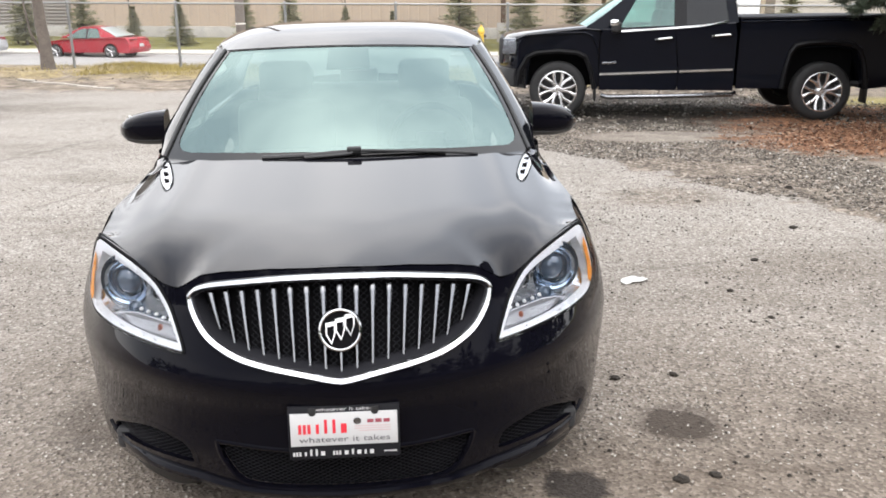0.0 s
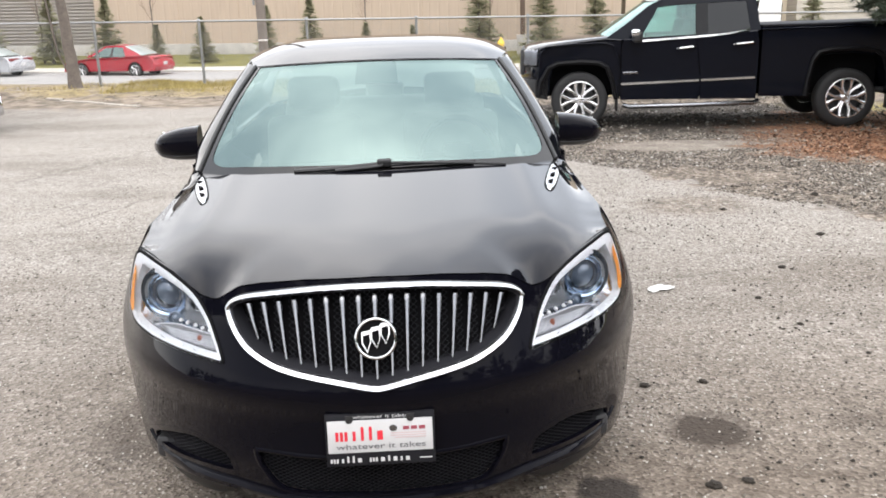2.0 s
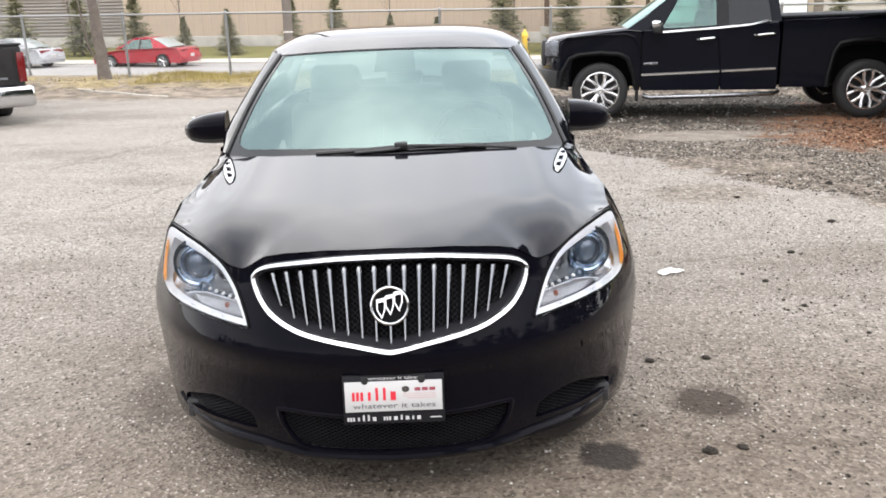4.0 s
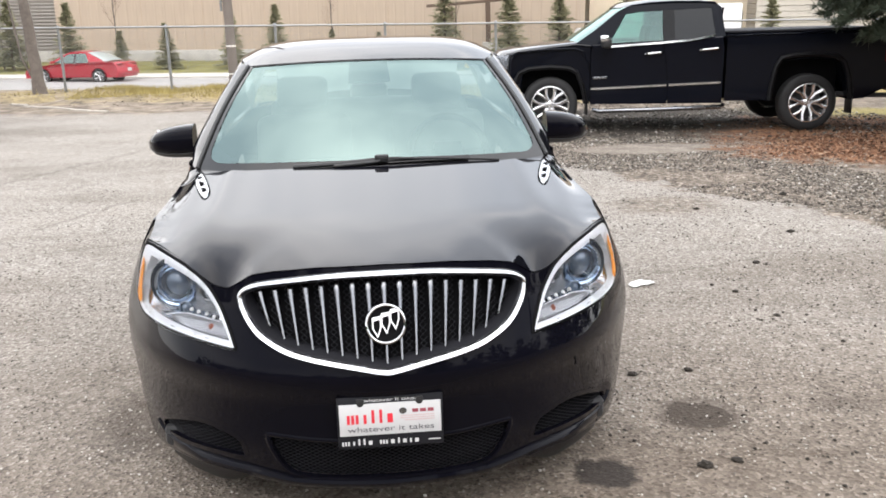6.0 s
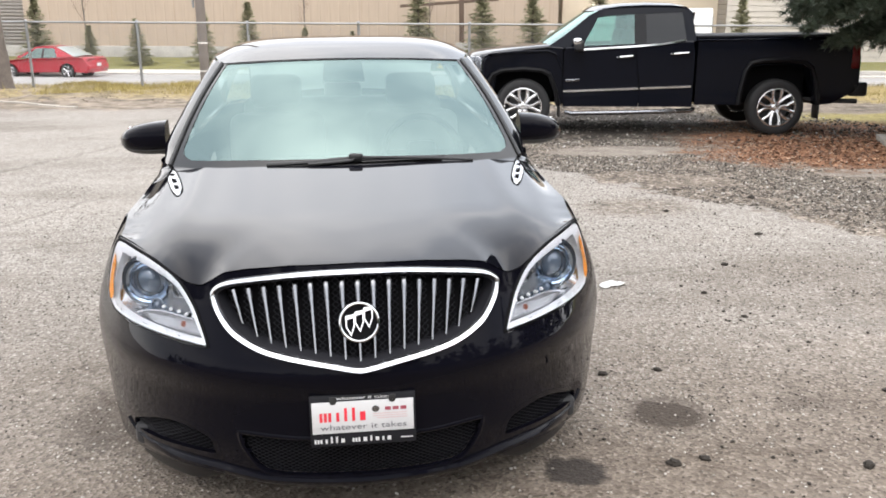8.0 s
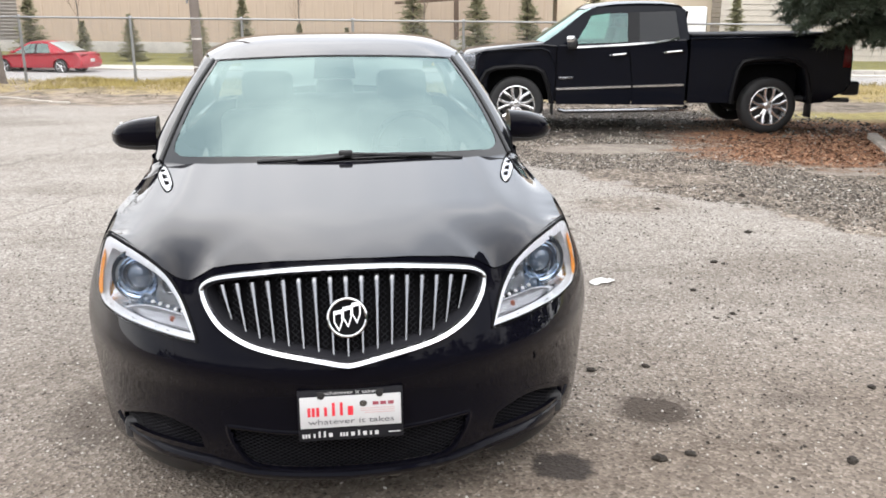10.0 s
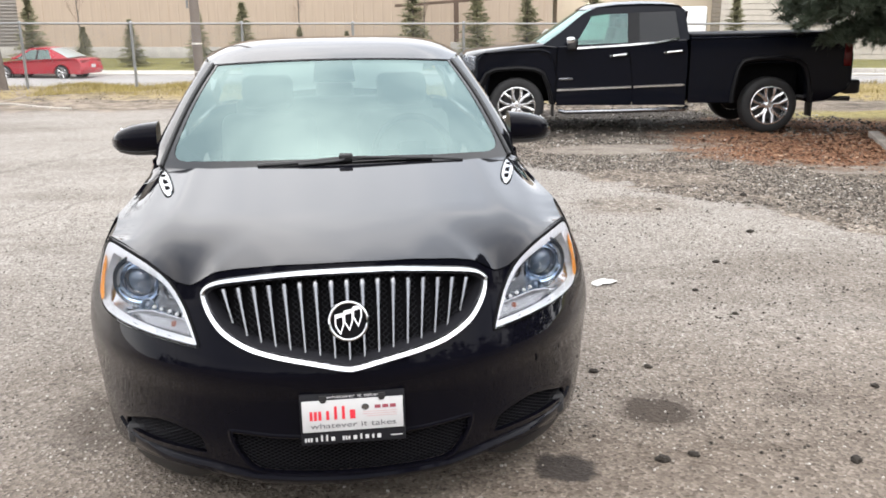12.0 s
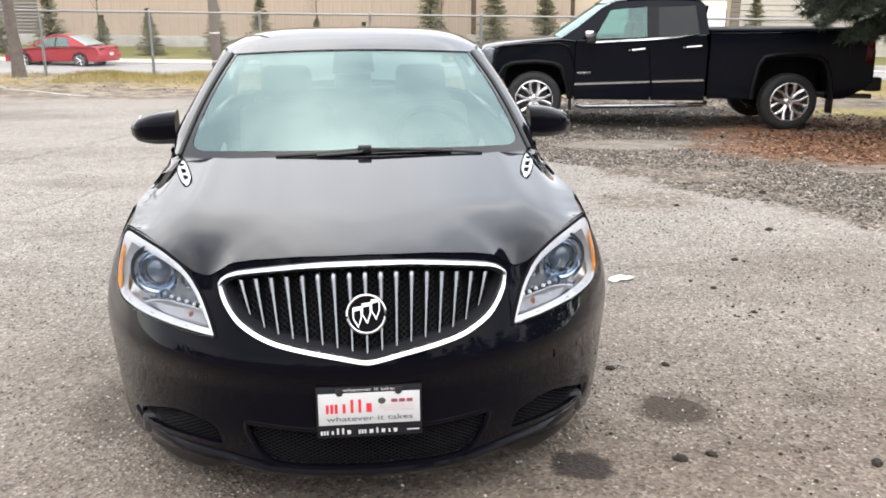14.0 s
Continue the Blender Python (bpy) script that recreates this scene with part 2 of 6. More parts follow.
def add_grid(bm, rows, closed=False):
    """Quads through rows of points."""
    vs = [[bm.verts.new(p) for p in row] for row in rows]
    for a, b in zip(vs, vs[1:]):
        m = len(a)
        for k in range(m if closed else m - 1):
            q = [a[k], a[(k + 1) % m], b[(k + 1) % m], b[k]]
            if len({v.co.to_tuple(6) for v in q}) > 2:
                bm.faces.new(q)
    return vs


def grid_bm(rows, closed=False, weld=0.0):
    bm = bmesh.new()
    add_grid(bm, rows, closed)
    if weld:
        bmesh.ops.remove_doubles(bm, verts=bm.verts, dist=weld)
    return bm


def thicken(bm, d):
    """Gives a sheet a back and edges."""
    bmesh.ops.recalc_face_normals(bm, faces=bm.faces)
    bmesh.ops.solidify(bm, geom=bm.faces, thickness=d)
    return bm


def add_box(bm, centre, size, bevel=0.0, turn=None, segments=2):
    made = bmesh.ops.create_cube(bm, size=1.0)["verts"]
    m = Matrix.Translation(centre) @ (turn or Matrix()) @ Matrix.Diagonal((*size, 1))
    bmesh.ops.transform(bm, matrix=m, verts=made)
    if bevel:
        es = list({e for v in made for e in v.link_edges})
        bmesh.ops.bevel(bm, geom=es, offset=bevel, segments=segments, affect="EDGES", profile=0.5)


def box_bm(centre, size, bevel=0.0, turn=None, segments=2):
    bm = bmesh.new()
    add_box(bm, centre, size, bevel, turn, segments)
    return bm


def add_tube(bm, pts, radius, seg=8, cap=True, squash=None):
    """A tube along points; radius is a number or one a point."""
    pts = [Vector(p) for p in pts]
    rs = radius if isinstance(radius, (list, tuple)) else [radius] * len(pts)
    rows, side = [], None
    for k, p in enumerate(pts):
        d = (pts[min(k + 1, len(pts) - 1)] - pts[max(k - 1, 0)]).normalized()
        if side is None:
            side = d.orthogonal().normalized()
        side = (side - d * side.dot(d)).normalized()
        up = d.cross(side)
        rows.append([p + (side * math.cos(a) + up * math.sin(a)) * rs[k] for a in (2 * math.pi * j / seg for j in range(seg))])
    vs = add_grid(bm, rows, True)
    if cap and seg > 2:
        bm.faces.new(vs[0][::-1])
        bm.faces.new(vs[-1])


def tube_bm(pts, radius, seg=8, cap=True):
    bm = bmesh.new()
    add_tube(bm, pts, radius, seg, cap)
    return bm


def add_lathe(bm, profile, m, seg=32):
    """Turns (radius, along) pairs round the local z axis of m."""
    rows = []
    for r, h in profile:
        rows.append([m @ Vector((r * math.cos(a), r * math.sin(a), h)) for a in (2 * math.pi * j / seg for j in range(seg))])
    add_grid(bm, rows, True)


def lathe_bm(profile, m, seg=32):
    bm = bmesh.new()
    add_lathe(bm, profile, m, seg)
    bmesh.ops.remove_doubles(bm, verts=bm.verts, dist=1e-5)
    return bm


def add_prism(bm, outline, to3, depth_vec):
    """Extrudes a flat outline, mapped by to3(a, b), along depth_vec."""
    a = [bm.verts.new(to3(*q)) for q in outline]
    b = [bm.verts.new(Vector(to3(*q)) + Vector(depth_vec)) for q in outline]
    n = len(a)
    bm.faces.new(a)
    bm.faces.new(b[::-1])
    for k in range(n):
        bm.faces.new([a[k], b[k], b[(k + 1) % n], a[(k + 1) % n]])


def interp(x, xs, ys):
    return float(np.interp(x, xs, ys))


def smooth(a, b, x):
    t = min(1.0, max(0.0, (x - a) / (b - a)))
    return t * t * (3 - 2 * t)


def spline(pts, n, closed=True):
    """Catmull-Rom through points, n samples a stretch."""
    pts = [np.array(p, float) for p in pts]
    out, m = [], len(pts)
    for k in range(m if closed else m - 1):
        g = [pts[(k + j) % m] if closed else pts[min(max(k + j, 0), m - 1)] for j in (-1, 0, 1, 2)]
        for j in range(n):
            t = j / n
            out.append(0.5 * (2 * g[1] + (g[2] - g[0]) * t + (2 * g[0] - 5 * g[1] + 4 * g[2] - g[3]) * t * t + (3 * g[1] - g[0] - 3 * g[2] + g[3]) * t ** 3))
    if not closed:
        out.append(pts[-1])
    return out


def inside(poly, x, y):
    hit = False
    for (x0, y0), (x1, y1) in zip(poly, [*poly[1:], poly[0]]):
        if (y0 > y) != (y1 > y) and x < (x1 - x0) * (y - y0) / (y1 - y0) + x0:
            hit = not hit
    return hit


# ---- ground ----
# the street, the fence and the hall run seven degrees off the parked car
STREET = Vector((-4.6, 19.0, 0.0))
E1, E2 = Vector((0.9925, -0.1219, 0.0)), Vector((0.1219, 0.9925, 0.0))


def street(u, v, z=0.0):
    return STREET + E1 * u + E2 * v + Vector((0, 0, z))


def street_uv(x, y):
    d = Vector((x, y, 0)) - STREET
    return d.dot(E1), d.dot(E2)


def ground_height(x, y):
    u, v = street_uv(x, y)
    h = interp(v, [-5.2, -4.2, -3, -1.5, 0.6, 5.0, 14.0, 14.8, 21.0, 24], [0, 0.03, 0.08, 0.13, 0.12, -0.47, -0.49, -0.36, -0.08, -0.06])
    h += -0.016 * max(-60, min(60, u)) * smooth(-7.0, -2.0, v)
    near = smooth(6.2, 9.2, y) * (1 - smooth(12.0, 15.0, y)) * smooth(0.0, 2.4, x) * (1 - smooth(9, 12, x))
    h -= near * (0.087 + 0.0097 * (min(x, 7.5) - 2.636))
    h += 0.10 * smooth(5.6, 7.0, x) * (1 - smooth(8.2, 9.2, y)) * smooth(3.5, 5.5, y)
    h += 0.17 * noise.noise(Vector((x * 0.8, y * 0.9, 1))) * smooth(-4.2, -2.5, v) * (1 - smooth(-0.2, 1.5, v))
    return h


def spaced(stops):
    out = []
    for (a, b, step) in stops:
        out += list(np.arange(a, b - 1e-6, step))
    return out + [stops[-1][1]]


def ground_material():
    m, n, l, p = tree_of("old_asphalt_and_soil")
    co = n.new("ShaderNodeNewGeometry").outputs["Position"]
    sep = n.new("ShaderNodeSeparateXYZ")
    l.new(co, sep.inputs[0])
    x, y = sep.outputs[0], sep.outputs[1]
    big, mid, fine = noise_node(n, l, co, 0.45, 5), noise_node(n, l, co, 3.0, 5, 0.65), noise_node(n, l, co, 60, 3, 0.7)
    speck = n.new("ShaderNodeTexVoronoi")
    speck.inputs["Scale"].default_value = 78
    l.new(co, speck.inputs["Vector"])
    # pale worn asphalt with light and dark aggregate
    c = ramp_node(n, l, big, [(0.3, (0.245, 0.220, 0.193)), (0.7, (0.355, 0.328, 0.297))])
    c = mix_node(n, l, 0.5, c, ramp_node(n, l, mid, [(0.28, (0.120, 0.104, 0.088)), (0.45, (0.242, 0.220, 0.195)), (0.72, (0.345, 0.318, 0.288))]))
    c = mix_node(n, l, 0.4, c, ramp_node(n, l, noise_node(n, l, co, 14, 4, 0.7), [(0.36, (0.10, 0.086, 0.073)), (0.5, (0.25, 0.228, 0.20)), (0.66, (0.38, 0.35, 0.32))]))
    c = mix_node(n, l, 0.6, c, ramp_node(n, l, speck.outputs["Color"], [(0.1, (0.040, 0.034, 0.029)), (0.32, (0.185, 0.165, 0.143)), (0.72, (0.32, 0.293, 0.266)), (0.92, (0.54, 0.515, 0.48))]))
    # darker, coarser old surface towards the lot's near end
    old = math_node(n, l, "SUBTRACT", 1.0, math_node(n, l, "DIVIDE", math_node(n, l, "ADD", math_node(n, l, "MULTIPLY_ADD", big, 3.0, y), -1.2), 3.6), clamp=True)
    c = mix_node(n, l, math_node(n, l, "MULTIPLY", old, 0.95), c, mix_node(n, l, 1.0, c, (0.60, 0.53, 0.47), "MULTIPLY"))
    sm = n.new("ShaderNodeMapping")
    sm.inputs["Scale"].default_value, sm.inputs["Rotation"].default_value = (0.3, 0.7, 1.0), (0, 0, radians(-9))
    l.new(co, sm.inputs["Vector"])
    c = mix_node(n, l, 0.5, c, mix_node(n, l, 1.0, c, ramp_node(n, l, noise_node(n, l, sm.outputs[0], 1.0, 6, 0.7), [(0.36, (0.55, 0.51, 0.47)), (0.5, (1, 1, 1)), (0.66, (1.2, 1.18, 1.16))]), "MULTIPLY"))
    # cracks
    warp = n.new("ShaderNodeVectorMath")
    warp.operation = "ADD"
    nz = n.new("ShaderNodeTexNoise")
    nz.inputs["Scale"].default_value, nz.inputs["Detail"].default_value = 1.6, 4
    l.new(co, nz.inputs["Vector"])
    l.new(co, warp.inputs[0]), l.new(nz.outputs["Color"], warp.inputs[1])
    crack = n.new("ShaderNodeTexVoronoi")
    crack.feature, crack.inputs["Scale"].default_value = "DISTANCE_TO_EDGE", 0.33
    l.new(warp.outputs[0], crack.inputs["Vector"])
    cr = math_node(n, l, "MULTIPLY", math_node(n, l, "LESS_THAN", crack.outputs["Distance"], 0.0035), math_node(n, l, "GREATER_THAN", big, 0.52))
    c = mix_node(n, l, math_node(n, l, "MULTIPLY", cr, 0.3), c, (0.1, 0.09, 0.08))

    def blob(cx, cy, rx, ry, ragged, soft=0.25, src=None):
        dx = math_node(n, l, "DIVIDE", math_node(n, l, "SUBTRACT", x, cx), rx)
        dy = math_node(n, l, "DIVIDE", math_node(n, l, "SUBTRACT", y, cy), ry)
        r = math_node(n, l, "SQRT", math_node(n, l, "ADD", math_node(n, l, "MULTIPLY", dx, dx), math_node(n, l, "MULTIPLY", dy, dy)))
        r = math_node(n, l, "MULTIPLY_ADD", src or mid, ragged, r)
        return math_node(n, l, "SUBTRACT", 1.0, math_node(n, l, "DIVIDE", math_node(n, l, "SUBTRACT", r, 1.0 + ragged * 0.5 - soft / 2), soft), clamp=True)

    def fissure(x0, y0, x1, y1, width, wander):
        """A single wandering crack between two spots."""
        run = math.hypot(x1 - x0, y1 - y0)
        ux, uy = (x1 - x0) / run, (y1 - y0) / run
        dx, dy = math_node(n, l, "SUBTRACT", x, x0), math_node(n, l, "SUBTRACT", y, y0)
        along = math_node(n, l, "ADD", math_node(n, l, "MULTIPLY", dx, ux), math_node(n, l, "MULTIPLY", dy, uy))
        across = math_node(n, l, "SUBTRACT", math_node(n, l, "MULTIPLY", dx, -uy), math_node(n, l, "MULTIPLY", dy, -ux))
        across = math_node(n, l, "MULTIPLY_ADD", math_node(n, l, "SUBTRACT", mid, 0.5), wander, across)
        line = math_node(n, l, "SUBTRACT", 1.0, math_node(n, l, "DIVIDE", math_node(n, l, "ABSOLUTE", across), width), clamp=True)
        ends = math_node(n, l, "MULTIPLY", math_node(n, l, "GREATER_THAN", along, 0.0), math_node(n, l, "LESS_THAN", along, run))
        return math_node(n, l, "MULTIPLY", line, ends)

    lines = fissure(1.72, 2.63, 2.50, 2.86, 0.022, 0.12)
    for q in ((-3.95, 6.9, -2.7, 9.8, 0.05, 0.5), (-2.72, 4.7, -2.2, 5.9, 0.03, 0.3), (-2.4, 3.9, -1.2, 4.25, 0.02, 0.2)):
        lines = math_node(n, l, "MAXIMUM", lines, fissure(*q))
    c = mix_node(n, l, math_node(n, l, "MULTIPLY", lines, 0.6), c, (0.10, 0.088, 0.076))

    # loose dark gravel where the asphalt has broken up
    edge = math_node(n, l, "ADD", math_node(n, l, "MULTIPLY", x, 0.894), math_node(n, l, "MULTIPLY", y, 0.447))
    edge = math_node(n, l, "MULTIPLY_ADD", mid, 1.1, math_node(n, l, "MULTIPLY_ADD", big, 1.5, edge))
    gravel = math_node(n, l, "MULTIPLY", math_node(n, l, "SUBTRACT", edge, 6.2), 9.0, clamp=True)
    gravel = math_node(n, l, "MULTIPLY", gravel, math_node(n, l, "SUBTRACT", x, 1.2, clamp=True))
    gravel = math_node(n, l, "MAXIMUM", gravel, math_node(n, l, "MULTIPLY", blob(2.45, 4.55, 0.45, 0.35, 1.6, 0.8), 0.7))
    gv = n.new("ShaderNodeTexVoronoi")
    gv.inputs["Scale"].default_value = 34
    l.new(co, gv.inputs["Vector"])
    gcol = ramp_node(n, l, gv.outputs["Color"], [(0.12, (0.025, 0.021, 0.018)), (0.45, (0.11, 0.098, 0.086)), (0.75, (0.30, 0.275, 0.25)), (0.93, (0.60, 0.58, 0.55))])
    gcol = mix_node(n, l, 0.42, gcol, ramp_node(n, l, mid, [(0.34, (0.045, 0.036, 0.029)), (0.5, (0.17, 0.15, 0.13)), (0.64, (0.36, 0.33, 0.295))]))
    gcol = mix_node(n, l, 1.0, gcol, (1.0, 0.92, 0.84), "MULTIPLY")
    c = mix_node(n, l, gravel, c, gcol)
    # sandy hardpan that shows through the gravel
    sandy = math_node(n, l, "MAXIMUM", blob(3.55, 8.1, 0.95, 0.55, 1.5, 0.35), blob(5.35, 5.75, 0.55, 0.22, 1.3, 0.4))
    c = mix_node(n, l, math_node(n, l, "MULTIPLY", sandy, 0.6), c, ramp_node(n, l, mid, [(0.3, (0.21, 0.18, 0.15)), (0.7, (0.36, 0.325, 0.285))]))
    # dark damp soil by the truck, plus the truck's shade put into the colour
    damp_and_shade = blob(4.7, 11.7, 4.7, 2.5, 1.2, 0.4)
    c = mix_node(n, l, math_node(n, l, "MULTIPLY", damp_and_shade, 0.95), c, ramp_node(n, l, mid, [(0.3, (0.022, 0.019, 0.016)), (0.7, (0.075, 0.062, 0.052))]))
    # brown needles and leaf mould under the pine
    mould = math_node(n, l, "MAXIMUM", blob(7.9, 8.5, 3.0, 3.1, 1.3, 0.4), blob(5.9, 7.2, 1.6, 1.2, 1.8, 0.45))
    c = mix_node(n, l, mould, c, ramp_node(n, l, noise_node(n, l, co, 22, 4, 0.7), [(0.34, (0.045, 0.026, 0.017)), (0.5, (0.21, 0.098, 0.052)), (0.66, (0.40, 0.215, 0.12))]))
    verge = blob(10.2, 12.8, 2.9, 2.2, 1.0, 0.5)
    c = mix_node(n, l, verge, c, ramp_node(n, l, noise_node(n, l, co, 9, 4), [(0.3, (0.19, 0.15, 0.06)), (0.6, (0.34, 0.29, 0.11)), (0.8, (0.26, 0.27, 0.10))]))
    # oil stains
    st = math_node(n, l, "MAXIMUM", blob(1.24, 0.71, 0.14, 0.125, 1.1, 0.16, noise_node(n, l, co, 7, 4)), math_node(n, l, "MULTIPLY", blob(1.24, 0.71, 0.18, 0.16, 1.6, 0.3, noise_node(n, l, co, 9, 4)), 0.5))
    st = math_node(n, l, "MAXIMUM", st, math_node(n, l, "MULTIPLY", blob(-0.95, 1.0, 0.22, 0.3, 1.5, 0.8), 0.55))
    st = math_node(n, l, "MAXIMUM", st, math_node(n, l, "MULTIPLY", blob(1.85, 0.72, 0.14, 0.1, 1.2, 0.9), 0.4))
    st = math_node(n, l, "MAXIMUM", st, math_node(n, l, "MULTIPLY", blob(1.02, 1.75, 0.12, 0.3, 1.2, 0.9), 0.4))
    c = mix_node(n, l, math_node(n, l, "MULTIPLY", st, 0.92), c, (0.048, 0.037, 0.029))
    wet = blob(0.75, 0.31, 0.115, 0.10, 1.4, 0.3, noise_node(n, l, co, 8, 4))
    c = mix_node(n, l, math_node(n, l, "MULTIPLY", wet, 0.88), c, (0.022, 0.018, 0.016))
    # soil, dead grass and turf along the street
    v = math_node(n, l, "ADD", math_node(n, l, "MULTIPLY", math_node(n, l, "ADD", x, 4.6), 0.1219), math_node(n, l, "MULTIPLY", math_node(n, l, "SUBTRACT", y, 19.0), 0.9925))
    vr = math_node(n, l, "MULTIPLY_ADD", big, 1.6, v)
    soil = math_node(n, l, "MULTIPLY", math_node(n, l, "ADD", math_node(n, l, "MULTIPLY_ADD", mid, 0.7, vr), 3.55), 2.5, clamp=True)
    c = mix_node(n, l, soil, c, ramp_node(n, l, mid, [(0.36, (0.10, 0.08, 0.062)), (0.64, (0.29, 0.24, 0.19))]))
    straw = math_node(n, l, "MULTIPLY", math_node(n, l, "ADD", math_node(n, l, "MULTIPLY_ADD", mid, 2.8, vr), 0.9), 1.3, clamp=True)
    thick = math_node(n, l, "MULTIPLY_ADD", x, 0.22, 1.45, clamp=True)
    bare = math_node(n, l, "MULTIPLY", math_node(n, l, "SUBTRACT", noise_node(n, l, co, 1.1, 5, 0.65), 0.42), 7.0, clamp=True)
    straw = math_node(n, l, "MULTIPLY", straw, math_node(n, l, "MAXIMUM", thick, math_node(n, l, "MULTIPLY", bare, 0.6)))
    c = mix_node(n, l, straw, c, ramp_node(n, l, noise_node(n, l, co, 9, 4), [(0.3, (0.20, 0.15, 0.075)), (0.6, (0.36, 0.28, 0.12)), (0.8, (0.30, 0.27, 0.12))]))
    turf = math_node(n, l, "MULTIPLY", math_node(n, l, "SUBTRACT", v, 14.0), 2.0, clamp=True)
    c = mix_node(n, l, turf, c, ramp_node(n, l, noise_node(n, l, co, 1.5, 5), [(0.3, (0.14, 0.14, 0.05)), (0.7, (0.24, 0.22, 0.085))]))
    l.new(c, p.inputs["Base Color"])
    p.inputs["Roughness"].default_value = 0.92
    p.inputs["Specular IOR Level"].default_value = 0.3
    h = math_node(n, l, "ADD", math_node(n, l, "MULTIPLY", fine, 0.4), math_node(n, l, "MULTIPLY", speck.outputs["Distance"], 0.6))
    h = math_node(n, l, "ADD", h, math_node(n, l, "MULTIPLY", mid, 1.2))
    h = math_node(n, l, "ADD", h, math_node(n, l, "MULTIPLY", math_node(n, l, "MULTIPLY", gravel, gv.outputs["Distance"]), 2.5))
    l.new(bump_node(n, l, h, 0.8, 0.014), p.inputs["Normal"])
    return m


GROUND_MAT = ground_material()
xs = spaced([(-900, -100, 200), (-100, -30, 10), (-30, -10, 2.0), (-10, -2, 0.8), (-2, 9, 0.25), (9, 14, 1.0), (14, 40, 3), (40, 120, 20), (120, 920, 200)])
ys = spaced([(-900, -100, 200), (-100, -20, 20), (-20, -2, 3), (-2, 3, 0.5), (3, 24, 0.3), (24, 50, 1.0), (50, 130, 10), (130, 1130, 250)])
bm = grid_bm([[Vector((x, y, ground_height(x, y))) for x in xs] for y in ys])
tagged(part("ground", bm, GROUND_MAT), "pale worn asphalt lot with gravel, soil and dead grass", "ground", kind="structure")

ROAD_MAT = mat("grey_road_asphalt", (0.29, 0.28, 0.27), 0.85, 0, 0.12, 0.6, 40, 0.2)
us = list(np.arange(-90, 131, 5.0))
bm = grid_bm([[street(u, v, -0.455 - 0.016 * max(-60, min(60, u))) for u in us] for v in (5.2, 8.5, 13.1)])
tagged(part("road", thicken(bm, 0.05), ROAD_MAT), "grey asphalt street behind the fence", "road", kind="structure")
bm = bmesh.new()
add_grid(bm, [[street(u, v, z - 0.016 * max(-60, min(60, u))) for u in us] for v, z in ((13.0, -0.7), (13.0, -0.35), (13.04, -0.33), (13.2, -0.325), (14.75, -0.31), (14.8, -0.7))])
tagged(part("pavement", bm, mat("pale_pavement_concrete", (0.45, 0.425, 0.39), 0.85, 0, 0.1, 0.8, 30, 0.15)), "pale concrete pavement and kerb across the street", "pavement", kind="structure")


# ---- the black sedan, nose at y = 0, facing the camera ----
HALF = 0.905
BZ = [0.10, 0.20, 0.30, 0.40, 0.45, 0.50, 0.536, 0.58, 0.63, 0.672, 0.72, 0.78, 0.84, 0.95]
BY = [0.10, 0.055, 0.035, 0.032, 0.026, 0.010, 0.003, 0.020, 0.045, 0.066, 0.09, 0.108, 0.12, 0.15]
TX = [0, 0.2, 0.33, 0.40, 0.44, 0.475, 0.52, 0.56, 0.62, 0.71, 0.764]
TZ = [0.850, 0.845, 0.832, 0.818, 0.792, 0.772, 0.778, 0.799, 0.834, 0.864, 0.874]
SY = [0.40, 0.468, 0.75, 1.0, 1.3, 2.0, 3.0, 3.8, 4.3, 4.7]
SZ = [0.868, 0.874, 0.887, 0.902, 0.928, 0.955, 0.975, 0.995, 1.0, 0.97]


def nose_set(z):
    return sum(interp(z + d, BZ, BY) for d in (-0.009, -0.0045, 0, 0.0045, 0.009)) / 5


def face(x, z, off=0.0):
    """A point of the sedan's front, by x and height; off lifts it forward."""
    s = min(abs(x) / HALF, 0.9999)
    y = nose_set(z) + 0.75 * (1 - math.sqrt(1 - s * s))
    if off:
        n = Vector((x / HALF ** 2 * 0.75 / math.sqrt(1 - s * s), -1, -0.15)).normalized()
        return Vector((x, y, z)) + n * off
    return Vector((x, y, z))


def top_z(x, y, front):
    if front and abs(x) <= 0.764:
        return interp(abs(x), TX, TZ)
    return interp(y, SY, SZ)


def arch_z(y, low=0.17):
    for yc in (0.97, 3.655):
        d = abs(y - yc)
        if d < 0.365:
            low = max(low, 0.33 + math.sqrt(0.365 ** 2 - d * d))
    return low


